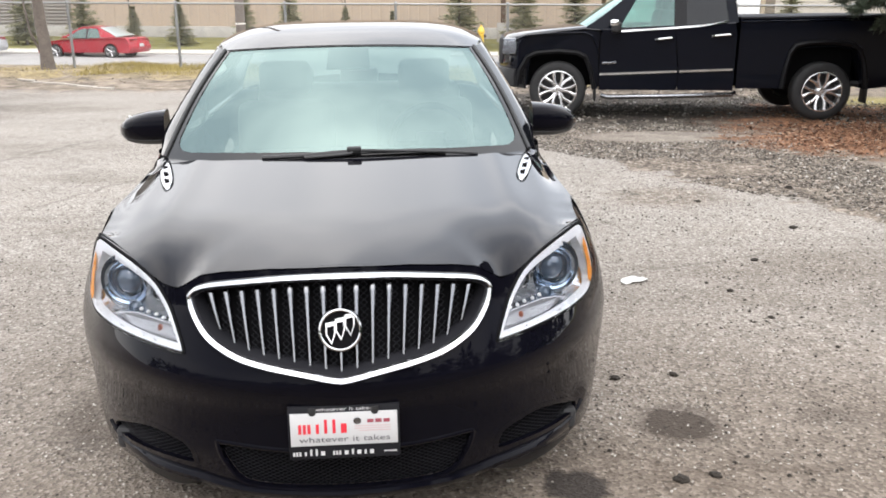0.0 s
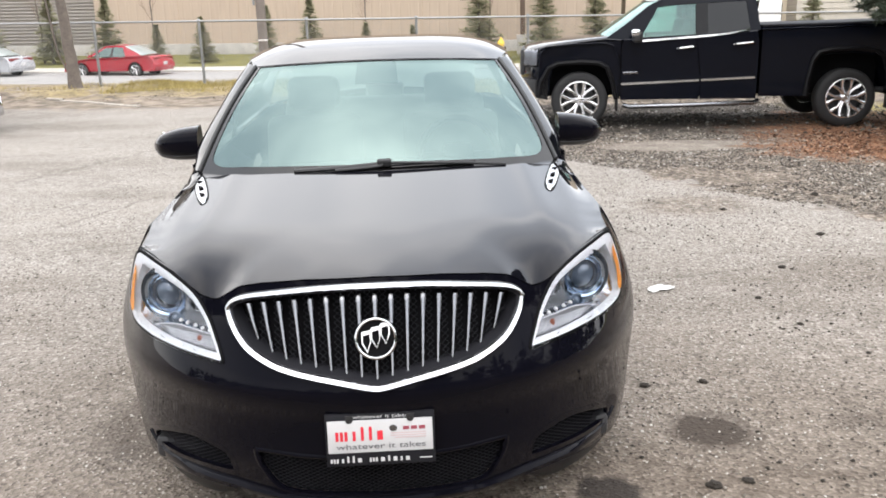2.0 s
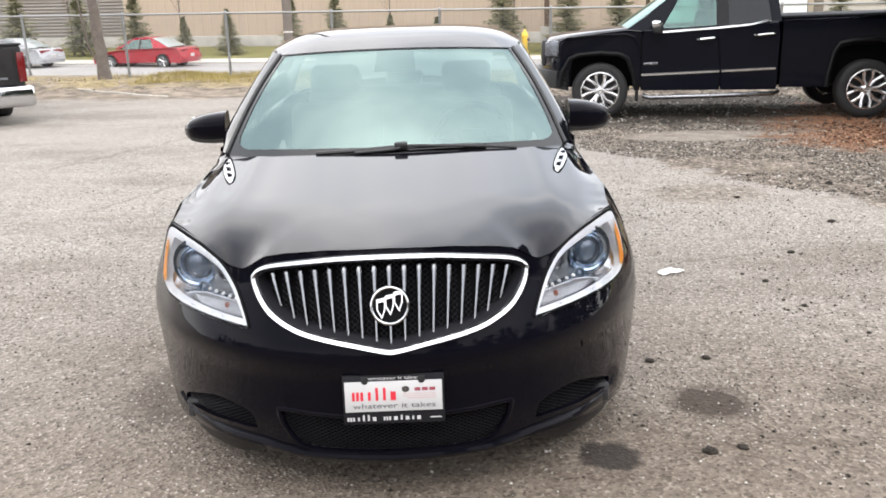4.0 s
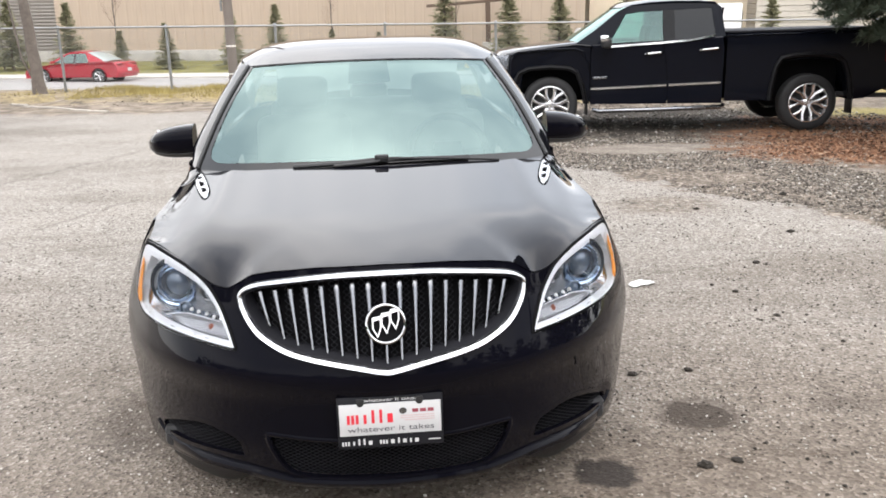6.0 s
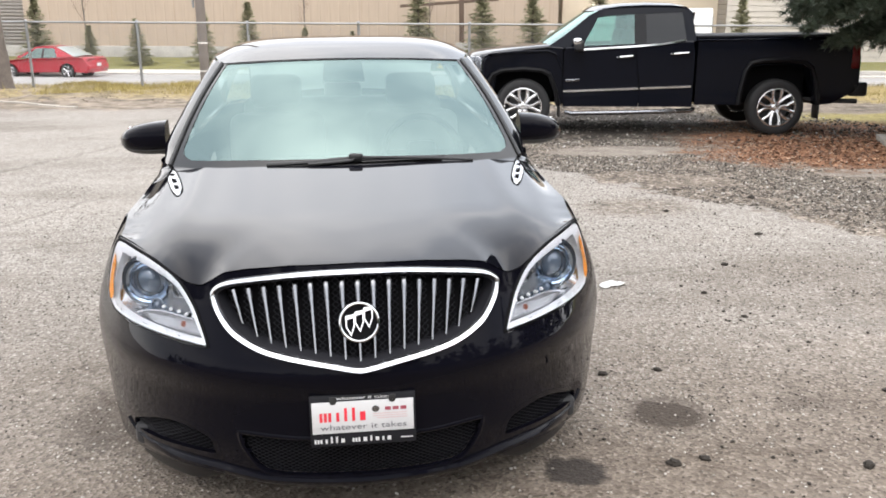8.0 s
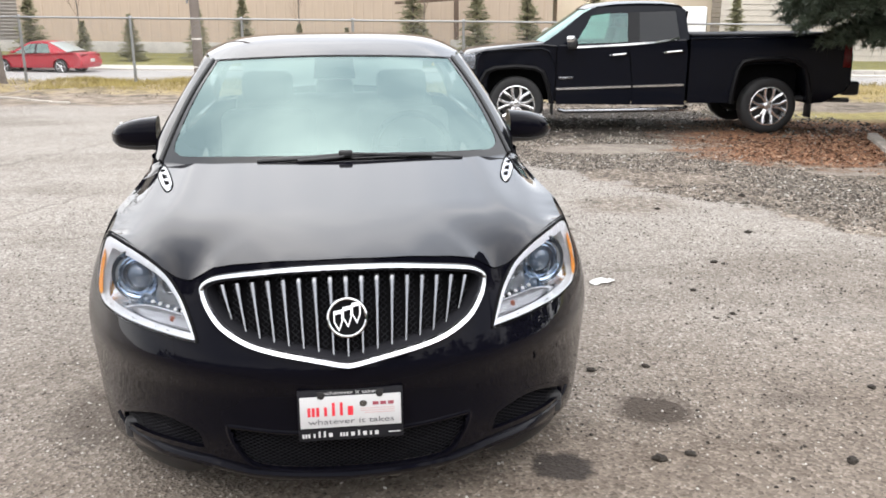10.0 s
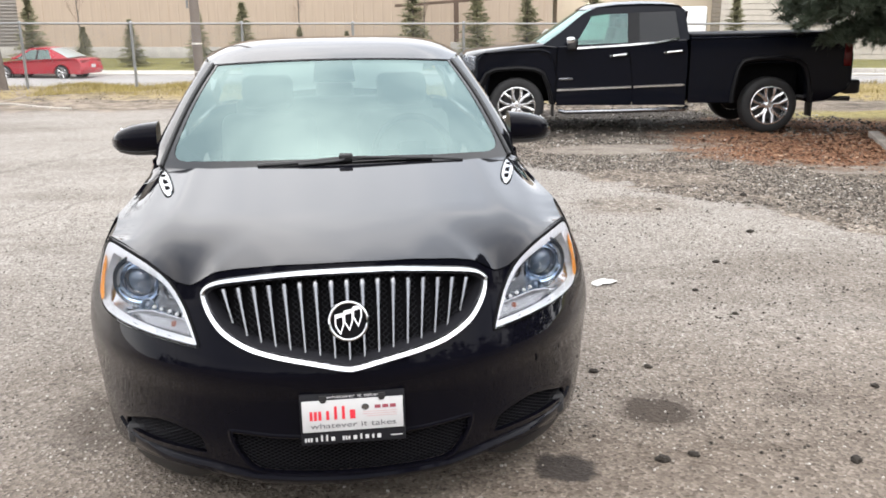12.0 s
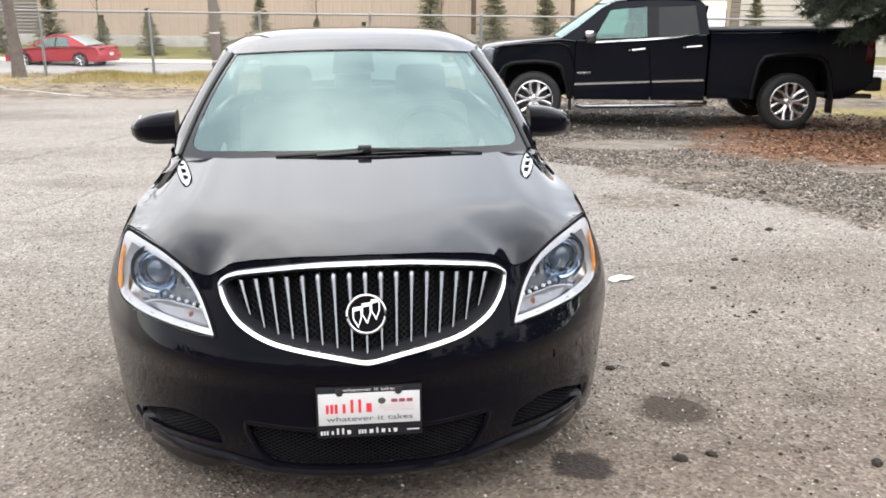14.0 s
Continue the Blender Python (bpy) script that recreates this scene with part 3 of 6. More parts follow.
def body_column(kind, a, nv=46):
    """One upright row of points of the right-hand body side."""
    if kind == "front":
        x0, y0 = HALF * math.sin(a), 0.75 * (1 - math.cos(a))
        n, wf, k = Vector((math.sin(a) * 0.75, -math.cos(a) * HALF, 0)).normalized(), 1 - smooth(radians(62), radians(90), a), smooth(radians(58), radians(88), a)
    elif kind == "side":
        x0, y0, n, wf, k = HALF, a, Vector((1, 0, 0)), 0, 1
    else:
        x0, y0 = HALF * math.cos(a), 4.05 + 0.60 * math.sin(a)
        n, wf, k = Vector((math.cos(a), math.sin(a), 0)), 0, 1
    zt, zb = top_z(x0, y0, kind == "front"), arch_z(y0)
    out = []
    for j in range(nv):
        z = zb + (zt - zb) * j / (nv - 1)
        q = max(0, (z - 0.56) / (zt - 0.56))
        inset = k * (0.105 * q ** 1.9 + 0.035 * max(0, (0.56 - z) / 0.39) ** 2)
        out.append(Vector((x0, y0 + nose_set(z) * wf, z)) - n * inset)
    # the bumper's corners draw in below the crease
    tuck = {"front": smooth(radians(67), radians(80), a), "side": 1 - smooth(0.8, 1.2, a)}.get(kind, 0)
    for p in out:
        p.x *= 1 + 0.006 * tuck * smooth(0.36, 0.5, p.z)
    if kind == "front" and x0 > 0.764:
        # the wing draws in above the lamps
        dx = interp(out[-1].y, [0.47, 0.55, 0.65, 0.75], [0.766, 0.772, 0.782, 0.796]) - out[-1].x
        for p in out:
            p.x += dx * max(0, (p.z - 0.56) / (zt - 0.56)) ** 1.8
    return out


def mirrored(cols):
    return [[Vector((-p.x, p.y, p.z)) for p in c] for c in cols]


def scaled(poly, d):
    """Moves an outline inward by d."""
    n, out = len(poly), []
    area = sum(a[0] * b[1] - b[0] * a[1] for a, b in zip(poly, [*poly[1:], poly[0]]))
    s = 1 if area > 0 else -1
    for k in range(n):
        t = np.array(poly[(k + 1) % n]) - np.array(poly[k - 1])
        t = t / (np.linalg.norm(t) + 1e-9)
        out.append(np.array(poly[k]) + d * s * np.array((-t[1], t[0])))
    return out


def face_patch(poly, off, rings=8, centre=None, dish=0.0):
    """A clean-edged sheet that follows the car's front inside an outline."""
    c = np.array(centre) if centre is not None else np.mean(poly, axis=0)
    rows = []
    for k in range(rings + 1):
        f = 1 - k / rings
        rows.append([face(*(c + (np.array(q) - c) * max(f, 0.001)), off - dish * (1 - f * f)) for q in poly])
    return grid_bm(rows, True, 1e-5)


def face_ring(poly, width, off, lift, back=0.03, seg=5):
    """A rounded frame of that width along the inside of an outline."""
    inner = scaled(poly, width)
    rows = [[face(*q, off - back) for q in poly]]
    for k in range(seg + 1):
        f = k / seg
        h = off + lift * math.sin(math.pi * f) ** 0.7
        rows.append([face(*(np.array(a) * (1 - f) + np.array(b) * f), h) for a, b in zip(poly, inner)])
    rows.append([face(*q, off - back) for q in inner])
    bm = grid_bm(rows, True)
    return bm


def both(half):
    """A closed outline from its right half, top to bottom."""
    return [*half, *[(-x, z) for x, z in half[::-1] if abs(x) > 1e-6]]


sedan = thing("sedan", "glossy black four-door sedan with chrome waterfall grille, parked on asphalt", "car")

GRILLE = spline(both([(0, 0.838), (0.168, 0.832), (0.33, 0.812), (0.40, 0.796), (0.434, 0.775), (0.441, 0.75), (0.424, 0.703), (0.381, 0.65), (0.31, 0.611), (0.235, 0.590), (0.11, 0.568), (0.02, 0.551)]), 5)
LAMP = spline([(0.762, 0.868), (0.70, 0.858), (0.62, 0.830), (0.55, 0.788), (0.503, 0.727), (0.475, 0.668), (0.455, 0.613), (0.463, 0.607), (0.535, 0.613), (0.628, 0.622), (0.733, 0.634), (0.796, 0.652), (0.817, 0.70), (0.812, 0.75), (0.790, 0.82)], 4)
INTAKE = spline(both([(0, 0.325), (0.2, 0.327), (0.355, 0.336), (0.376, 0.328), (0.362, 0.272), (0.318, 0.205), (0.25, 0.186), (0.1, 0.184)]), 4)
FOG = spline([(0.745, 0.300), (0.69, 0.325), (0.61, 0.345), (0.54, 0.338), (0.47, 0.31), (0.452, 0.262), (0.462, 0.238), (0.54, 0.238), (0.66, 0.238), (0.735, 0.245), (0.757, 0.27)], 4)

# bumper and wings
front = [body_column("front", radians(90) * k / 110) for k in range(111)]
ring = mirrored(front[1:])[::-1] + front
bm = grid_bm(ring)
holes = [scaled(GRILLE, 0.012), scaled(LAMP, 0.006), scaled([(-x, z) for x, z in LAMP], 0.006), scaled(INTAKE, 0.004), scaled(FOG, 0.004), scaled([(-x, z) for x, z in FOG], 0.004)]
gone = []
for f in bm.faces:
    c = f.calc_center_median()
    if c.y < 0.62 and any(inside(h, c.x, c.z) for h in holes):
        gone.append(f)
bmesh.ops.delete(bm, geom=gone, context="FACES")
part("front_bumper", bm, BLACK_PAINT, sedan)
side_y = {"fender": (0.75, 1.38), "front_door": (1.385, 2.42), "rear_door": (2.425, 3.38), "rear_quarter": (3.385, 4.05)}
for name, (a, b) in side_y.items():
    cols = [body_column("side", a + (b - a) * k / 30, 24) for k in range(31)]
    for c in (cols, mirrored(cols)):
        part(name, thicken(grid_bm(c), 0.004), BLACK_PAINT, sedan)
tail = [body_column("rear", radians(90) * k / 20, 24) for k in range(21)]
part("rear_bumper", grid_bm(tail + mirrored(tail[:-1])[::-1]), BLACK_PAINT, sedan)


edge_pts = [c[-1] for c in front if c[-1].x > 0.763] + [body_column("side", y, 3)[-1] for y in np.linspace(0.8, 1.3, 8)]
EDGE_Y, EDGE_X, EDGE_Z = [p.y for p in edge_pts], [p.x for p in edge_pts], [p.z for p in edge_pts]


def hood_base(ax, y):
    """The hood's broad arch, before its front edge rolls down."""
    w = (1.02 - y) / 0.92
    return 0.997 - 0.152 * w + 0.022 * w * w - 0.07 * (ax / 0.8) ** 2.6 + 0.006 * math.exp(-((ax - 0.58) / 0.05) ** 2) * smooth(0.3, 0.8, y)


LIP_X = [k * 0.764 / 60 for k in range(61)]
LIP_Y = [face(x, interp(x, TX, TZ) + 0.004).y for x in LIP_X]
LIP_FALL = [hood_base(x, y) - (interp(x, TX, TZ) + 0.004) for x, y in zip(LIP_X, LIP_Y)]


def hood_z(x, y):
    """Height of the hood's outer skin: its edge falls to the lamps and the grille, spreading as it runs back."""
    ax = abs(x)
    xf = min(ax, 0.764)
    t = min(1.0, max(0.0, (y - interp(xf, LIP_X, LIP_Y)) / 0.42))
    reach = 0.006 + 0.26 * t
    fall = sum(interp(min(abs(xf + reach * k / 6), 0.764), LIP_X, LIP_FALL) for k in range(-6, 7)) / 13
    z = hood_base(ax, y) - fall * (1 - t) ** 2.2
    if ax > 0.60 and y > EDGE_Y[0]:
        xe, ze = interp(y, EDGE_Y, EDGE_X), interp(y, EDGE_Y, EDGE_Z)
        z += (ze - z) * smooth(0.86, 1.0, ax / xe) ** 1.3
    return z


def hood_point(u, v):
    au = abs(u)
    xf = 0.764 * au
    yf = face(xf, interp(xf, TX, TZ) + 0.004).y
    y = yf + (1.035 + 0.18 * u * u - yf) * v
    xe = interp(y, EDGE_Y, EDGE_X)
    x = au * (0.764 + (xe - 0.764) * au ** 2 if y > EDGE_Y[0] else 0.764)
    return Vector((x if u >= 0 else -x, y, hood_z(x, y)))


us = [-1 + 2 * k / 120 for k in range(121)]
rows = [[hood_point(u, v) for u in us] for v in [(k / 60) ** 1.6 for k in range(61)]]
lip = [[p + Vector((0, 0.012, -0.016)) for p in rows[0]]]
part("hood", grid_bm(lip + rows), BLACK_PAINT, sedan)
# rubber seal in the gap under the hood's front edge
bm = bmesh.new()
add_tube(bm, [hood_point(u, 0) + Vector((0, 0.012, -0.006)) for u in us], 0.0085, 6)
part("hood_seal", bm, GAP, sedan)


def shield_point(u, v, off=0.0):
    bot = Vector((u * 0.728, 1.065 + 0.175 * u * u, 0.998 - 0.014 * u * u))
    top = Vector((u * 0.572, 1.80 + 0.107 * u * u, 1.379 - 0.021 * u * u))
    p = bot.lerp(top, v)
    n = Vector((u * 0.35, -0.46, 0.88)).normalized()
    return p + n * (0.022 * math.sin(math.pi * v) + off)


def strip(fn, ua, ub, va, vb, nu, nv):
    return [[fn(ua + (ub - ua) * k / nu, va + (vb - va) * j / nv) for k in range(nu + 1)] for j in range(nv + 1)]


shield = part("windshield", grid_bm(strip(shield_point, -1, 1, -0.07, 1, 40, 21)), WINDSHIELD, sedan, "greenish windshield with sky reflections")
shield.visible_shadow = False
lift = lambda u, v: shield_point(u, v, 0.003)
bm = bmesh.new()
for q in ((-1, 1, -0.07, 0.04, 40, 4), (-1, 1, 0.992, 1.0, 40, 2), (-1, -0.955, 0.04, 0.992, 4, 16), (0.955, 1, 0.04, 0.992, 4, 16)):
    add_grid(bm, strip(lift, *q))
for e in (-1, 1):
    add_grid(bm, [[lift(e * (0.955 - 0.10 * g), 0.04), lift(e * (0.955 - 0.10 * g), 0.04 + 0.11 * (1 - math.sqrt(1 - (1 - g) ** 2)))] for g in np.linspace(0, 1, 12)])
part("windshield_border", bm, FRIT, shield, "black ceramic border")
bm = bmesh.new()
add_grid(bm, strip(lambda u, v: shield_point(u, v, -0.004), -0.16, 0.145, 0.75, 0.985, 8, 6))
part("sensor_cover", thicken(bm, 0.008), mat("sensor_grey", (0.03, 0.03, 0.033), 0.5, 0, 0.1), shield, "grey sensor housing")


def roof_half(y):
    return interp(y, [1.80, 1.907, 2.2, 2.5, 2.9, 3.25], [0.562, 0.582, 0.642, 0.668, 0.635, 0.585])


def roof_point(u, v):
    y0 = 1.80 + 0.107 * u * u
    y = y0 + (3.25 - y0) * v
    zc = interp(y - 0.107 * u * u * (1 - v), [1.80, 1.9, 2.0, 2.1, 2.2, 2.5, 2.8, 3.05, 3.25], [1.380, 1.412, 1.440, 1.458, 1.470, 1.476, 1.462, 1.430, 1.392])
    drop = interp(v, [0, 0.25, 0.8, 1], [0.011, 0.07, 0.075, 0.03])
    return Vector((u * roof_half(y), y, zc - 0.012 * u * u - drop * abs(u) ** 5))


part("roof", grid_bm(strip(roof_point, -1, 1, 0.0, 1, 40, 30)), BLACK_PAINT, sedan)
part("header_seal", tube_bm([shield_point(u, 1.0, 0.002) for u in us], 0.003, 6), GAP, sedan)
part("roof_lining", grid_bm([[p - Vector((0, 0, 0.035)) for p in r] for r in strip(roof_point, -0.97, 0.97, 0.03, 0.97, 16, 12)]), LINER, sedan)


def belt(y, s):
    return Vector((s * 0.80, y, interp(y, [1.3, 2, 3, 3.7], [0.977, 0.983, 0.995, 1.01])))


def rail(v, s):
    return roof_point(s, v) + Vector((s * 0.002, 0, -0.004))


for s in (-1, 1):
    # pillars: A between windshield and door glass, then B and C
    rows = []
    for k in range(15):
        f = k / 14
        a = shield_point(s, f, 0.002)
        b = belt(1.50, s).lerp(rail(0.14, s), f)
        m1 = a.lerp(b, 0.45) + Vector((s * 0.034, -0.012, 0.014)) * (1 - 0.35 * f) * smooth(-0.06, 0.16, f)
        rows.append([a, a.lerp(m1, 0.5) + Vector((s * 0.006, 0, 0.004)), m1, m1.lerp(b, 0.5), b])
    part("front_pillar", thicken(grid_bm(rows), 0.01), BLACK_PAINT, sedan)
    part("pillar_trim", tube_bm([shield_point(s * 0.995, k / 14, 0.008) for k in range(15)], 0.008, 6), BLACK_PLASTIC, sedan)

    def side_sheet(y0, y1, v0, v1, nx=10, out=0.0):
        rows = []
        for j in range(9):
            f = j / 8
            bow = s * 0.018 * math.sin(math.pi * f) + s * out
            rows.append([belt(y0 + (y1 - y0) * k / nx, s).lerp(rail(v0 + (v1 - v0) * k / nx, s), f) + Vector((bow, 0, 0)) for k in range(nx + 1)])
        return grid_bm(rows)
    for name, q, mt in (("side_window", (1.52, 2.36, 0.14, 0.40), SIDE_GLASS), ("middle_pillar", (2.36, 2.46, 0.40, 0.47), BLACK_PLASTIC), ("side_window", (2.46, 3.3, 0.47, 0.80), SIDE_GLASS), ("rear_pillar", (3.3, 3.78, 0.80, 1.0), BLACK_PAINT)):
        ob = part(name, side_sheet(*q), mt, sedan)
        ob.visible_shadow = mt is not SIDE_GLASS
    rows = [[Vector((s * 0.80, y, interp(y, SY, SZ))), belt(y, s) + Vector((s * 0.004, 0, 0.004)), belt(y, s) + Vector((-s * 0.02, 0, 0.0))] for y in np.linspace(1.46, 3.9, 24)]
    part("belt_moulding", grid_bm(rows), BLACK_PAINT, sedan)
    # cowl corner between hood, wing and pillar: its front edge is the hood's, its inner edge runs up to the pillar
    a0, b0 = shield_point(s, 0, 0.002), belt(1.50, s)
    lead = [hood_point(s * (1 - 0.22 * j / 8), 1.0) for j in range(9)]
    rows = []
    for k in range(17):
        f = k / 16
        y = 1.215 + 0.29 * f
        outer = lead[0].lerp(Vector((s * 0.801, y, interp(y, SY, SZ) + 0.001)), min(1, f * 4))
        inner_pt = lead[8].lerp(a0, min(1, f / 0.3)) if f < 0.3 else a0.lerp(b0, (f - 0.3) / 0.7)
        row = []
        for j in range(9):
            g = j / 8
            bend = lead[j] - lead[0].lerp(lead[8], g)
            row.append(outer.lerp(inner_pt, g) + bend * (1 - f) + Vector((s * 0.012, 0, 0.004)) * math.sin(math.pi * g) * f)
        rows.append(row)
    part("cowl_corner", grid_bm(rows), BLACK_PAINT, sedan)


def rear_glass(u, v):
    return roof_point(u, 1.0).lerp(Vector((u * 0.60, 3.86 - 0.04 * u * u, 1.03 - 0.015 * u * u)), v) + Vector((0, 0.3, 0.9)) * 0.03 * math.sin(math.pi * v)


part("rear_window", grid_bm(strip(rear_glass, -1, 1, 0, 1, 20, 12)), SIDE_GLASS, sedan).visible_shadow = False


def deck(u, v):
    y = 3.84 + v * (4.64 - 3.84 - 0.42 * abs(u) ** 3.5)
    return Vector((u * (0.80 - 0.10 * v), y, 1.035 - 0.02 * v - (0.035 - 0.02 * v) * u * u - 0.05 * smooth(0.9, 1, v)))


part("trunk_lid", grid_bm(strip(deck, -1, 1, 0, 1, 24, 16)), BLACK_PAINT, sedan)
for s in (-1, 1):
    part("tail_light", box_bm((s * 0.62, 4.56, 0.82), (0.3, 0.1, 0.14), 0.03), RED_LENS, sedan)
part("underbody", box_bm((0, 2.35, 0.23), (1.5, 4.0, 0.08), 0.02), GREY_PLASTIC, sedan)
part("engine_bay_shield", box_bm((0, 0.62, 0.55), (1.3, 0.4, 0.55), 0.05), GAP, sedan)

# grille: chrome frame, ribs, black lattice behind
part("grille_frame", face_ring(GRILLE, 0.016, 0.006, 0.012, 0.045), CHROME, sedan, "bright chrome grille surround")
# near-black sheet: the shade behind the ribs is put into its colour
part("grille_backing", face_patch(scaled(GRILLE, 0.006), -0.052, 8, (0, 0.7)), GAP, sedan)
part("grille_collar", face_ring(scaled(GRILLE, 0.0150), 0.007, 0.004, 0.0, 0.05, 2), MESH_PLASTIC, sedan)
inner = scaled(GRILLE, 0.018)


def span(poly, x):
    zs = []
    for (x0, z0), (x1, z1) in zip(poly, [*poly[1:], poly[0]]):
        if (x0 > x) != (x1 > x):
            zs.append(z0 + (z1 - z0) * (x - x0) / (x1 - x0))
    return (min(zs), max(zs)) if len(zs) > 1 else None


lattice = bmesh.new()
for k in range(-8, 9):
    x = k * 0.0475
    z0, z1 = span(inner, x)
    z0, z1 = z0 - 0.006, z1 - 0.007
    up = min(0.03, 0.2 * (z1 - z0))
    rows = []
    for j in range(15):
        f = j / 14
        z = z0 + (z1 - z0) * f
        w = 0.0050 + 0.0042 * f ** 1.6
        d = 0.004 * math.sin(math.pi * f) - (0.02 if j == 14 else 0)
        axis = face(x * 0.95, z0 + up, -0.022).lerp(face(x, z1, -0.012), (z - z0 - up) / (z1 - z0 - up))
        rows.append([axis + Vector((dx * w, -(d + back), 0)) for dx, back in ((-1, -0.02), (-1, 0), (-0.5, 0.005), (0.5, 0.005), (1, 0), (1, -0.02))])
    part("grille_rib", grid_bm(rows), SATIN_CHROME, sedan)
for k in range(-9, 9):
    xm = (k + 0.5) * 0.0475
    sp = span(scaled(GRILLE, 0.022), xm * 0.985)
    if not sp:
        continue
    z = sp[0]
    for side in (-1, 1):
        pts, f = [], side
        z = sp[0]
        while z < sp[1]:
            pts.append(face(xm * 0.97 + f * 0.011, z, -0.036))
            f, z = -f, z + 0.017
        if len(pts) > 1:
            add_tube(lattice, pts, 0.0022, 4, False)
part("grille_lattice", lattice, MESH_PLASTIC, sedan)

# emblem: ring with three plain slanted shields
ez = 0.692
em = Matrix.Translation(face(0, ez, 0.02)) @ pose(0, 0, 0, 76, 0, 0)
part("emblem", lathe_bm([(0.062, -0.03), (0.062, 0.0), (0.060, 0.004), (0.056, 0.005), (0.053, 0.003), (0.052, -0.004), (0.052, -0.03)], em, 48), CHROME, sedan, "round chrome emblem with three shields")
emblem = sedan.children[-1]
part("emblem_disc", lathe_bm([(0.0005, -0.006), (0.0525, -0.006)], em, 48), GAP, emblem)
for k in (-1, 0, 1):
    sx, sz = k * 0.027, k * 0.011 + 0.004
    bm = bmesh.new()
    rim = [(-0.0135, 0.027), (0.0135, 0.032), (0.0135, -0.004), (0.002, -0.034), (-0.0135, -0.006)]
    core = [(-0.0098, 0.016), (0.0098, 0.020), (0.0098, -0.003), (0.002, -0.026), (-0.0098, -0.005)]
    lo = [[em @ Vector((sx + a, sz + b, h)) for a, b in o] for o, h in ((rim, -0.006), (rim, 0.002), (core, 0.002), (core, -0.005))]
    add_grid(bm, lo, True)
    part("shield", bm, CHROME, emblem, smooth=False)

# headlights
PROJECTOR = mat("projector_glass", (0.085, 0.12, 0.17), 0.05, 0.2, 0.1, coat=1.0)
BLUE_SILVER = mat("bluish_silver", (0.36, 0.45, 0.58), 0.16, 1.0, 0.15, 30)
LAMP_CHROME = mat("lamp_chrome", (0.60, 0.62, 0.65), 0.14, 1.0, 0.12, 14, 60, 0.25)
SHROUD = mat("dark_lamp_shroud", (0.075, 0.085, 0.10), 0.25, 0.7, 0.2, 20)
FACETS = mat("faceted_reflector", (0.30, 0.31, 0.33), 0.16, 1.0, 0.6, 45, 160, 0.9)
RIBBED = mat("ribbed_reflector", (0.20, 0.20, 0.21), 0.4, 0.1, 0.35, 40, 200, 0.5)
WHITE_LED = mat("white_led", (0.9, 0.9, 0.9), 0.1, 0.0, 0.02)
for s in (-1, 1):
    poly = [(s * x, z) for x, z in LAMP]
    bowl = part("headlight", face_patch(scaled(poly, 0.004), -0.010, 8, (s * 0.655, 0.74), 0.07), LAMP_CHROME, sedan, "clear headlight with silver reflector and amber corner")
    # white bezel, broad at the top outer corner, narrow along the bottom
    n_out = len(LAMP)
    broad = [interp(k / n_out, [0, 0.08, 0.22, 0.40, 0.47, 0.52, 0.60, 0.75, 0.84, 0.93, 1.0], [0.044, 0.040, 0.024, 0.013, 0.012, 0.012, 0.012, 0.014, 0.024, 0.034, 0.044]) for k in range(n_out)]
    step = [(f, [scaled(LAMP, w * f)[k] for k, w in enumerate(broad)]) for f in (0.0, 0.12, 0.5, 0.88, 1.0)]
    bm = grid_bm([[face(s * q[0], q[1], {0.0: -0.006, 0.12: 0.004, 0.5: 0.004, 0.88: 0.0, 1.0: -0.03}[f]) for q in ring_pts] for f, ring_pts in step], True)
    part("headlight_rim", bm, BRIGHT, bowl, "white inner bezel")
    lens = part("headlight_cover", face_patch(poly, 0.009, 8, (s * 0.655, 0.74)), CLEAR, bowl)
    lens.visible_shadow = False
    part("headlight_seal", tube_bm([face(*q, 0.0) for q in [*poly, poly[0]]], 0.006, 6, False), GAP, bowl)
    c = face(s * 0.680, 0.750, -0.024)
    m = Matrix.Translation(c) @ pose(0, 0, 0, 88, 0, s * 14)
    part("projector_shroud", lathe_bm([(0.060, -0.012), (0.078, -0.004), (0.086, 0.002), (0.089, -0.004), (0.090, -0.04)], m, 40), SHROUD, bowl, "dark projector surround")
    part("projector_ring", lathe_bm([(0.072, -0.05), (0.074, 0.0), (0.070, 0.008), (0.062, 0.004), (0.056, -0.006), (0.050, -0.004), (0.047, -0.02)], m, 40), BLUE_SILVER, bowl, "bluish silver projector ring")
    part("projector_lens", lathe_bm([(0.0005, 0.008), (0.012, 0.007), (0.025, 0.003), (0.036, -0.005), (0.044, -0.014), (0.048, -0.024)], m, 40), PROJECTOR, bowl, "bluish projector lens")
    part("lens_edge", lathe_bm([(0.041, -0.006), (0.044, -0.001), (0.047, -0.006)], m, 40), CHROME, bowl)
    at = lambda pts: [(s * x, z) for x, z in pts]
    # amber strip at the outer edge
    amb = spline([(0.776, 0.822), (0.796, 0.775), (0.808, 0.727), (0.812, 0.694), (0.802, 0.672), (0.790, 0.688), (0.791, 0.720), (0.786, 0.755), (0.775, 0.791)], 3)
    part("turn_signal", face_patch(at(amb), 0.0065, 3), AMBER, bowl, "amber side marker")
    # inner reflector bowl with facets
    inn = face_patch(at(spline([(0.600, 0.795), (0.582, 0.792), (0.535, 0.757), (0.512, 0.715), (0.500, 0.682), (0.55, 0.688), (0.600, 0.694), (0.598, 0.74)], 3)), -0.02, 6, None, 0.02)
    part("inner_reflector", inn, FACETS, bowl, "faceted grey reflector")
    m2 = Matrix.Translation(face(s * 0.562, 0.745, -0.03)) @ pose(0, 0, 0, 84, 0, s * 14)
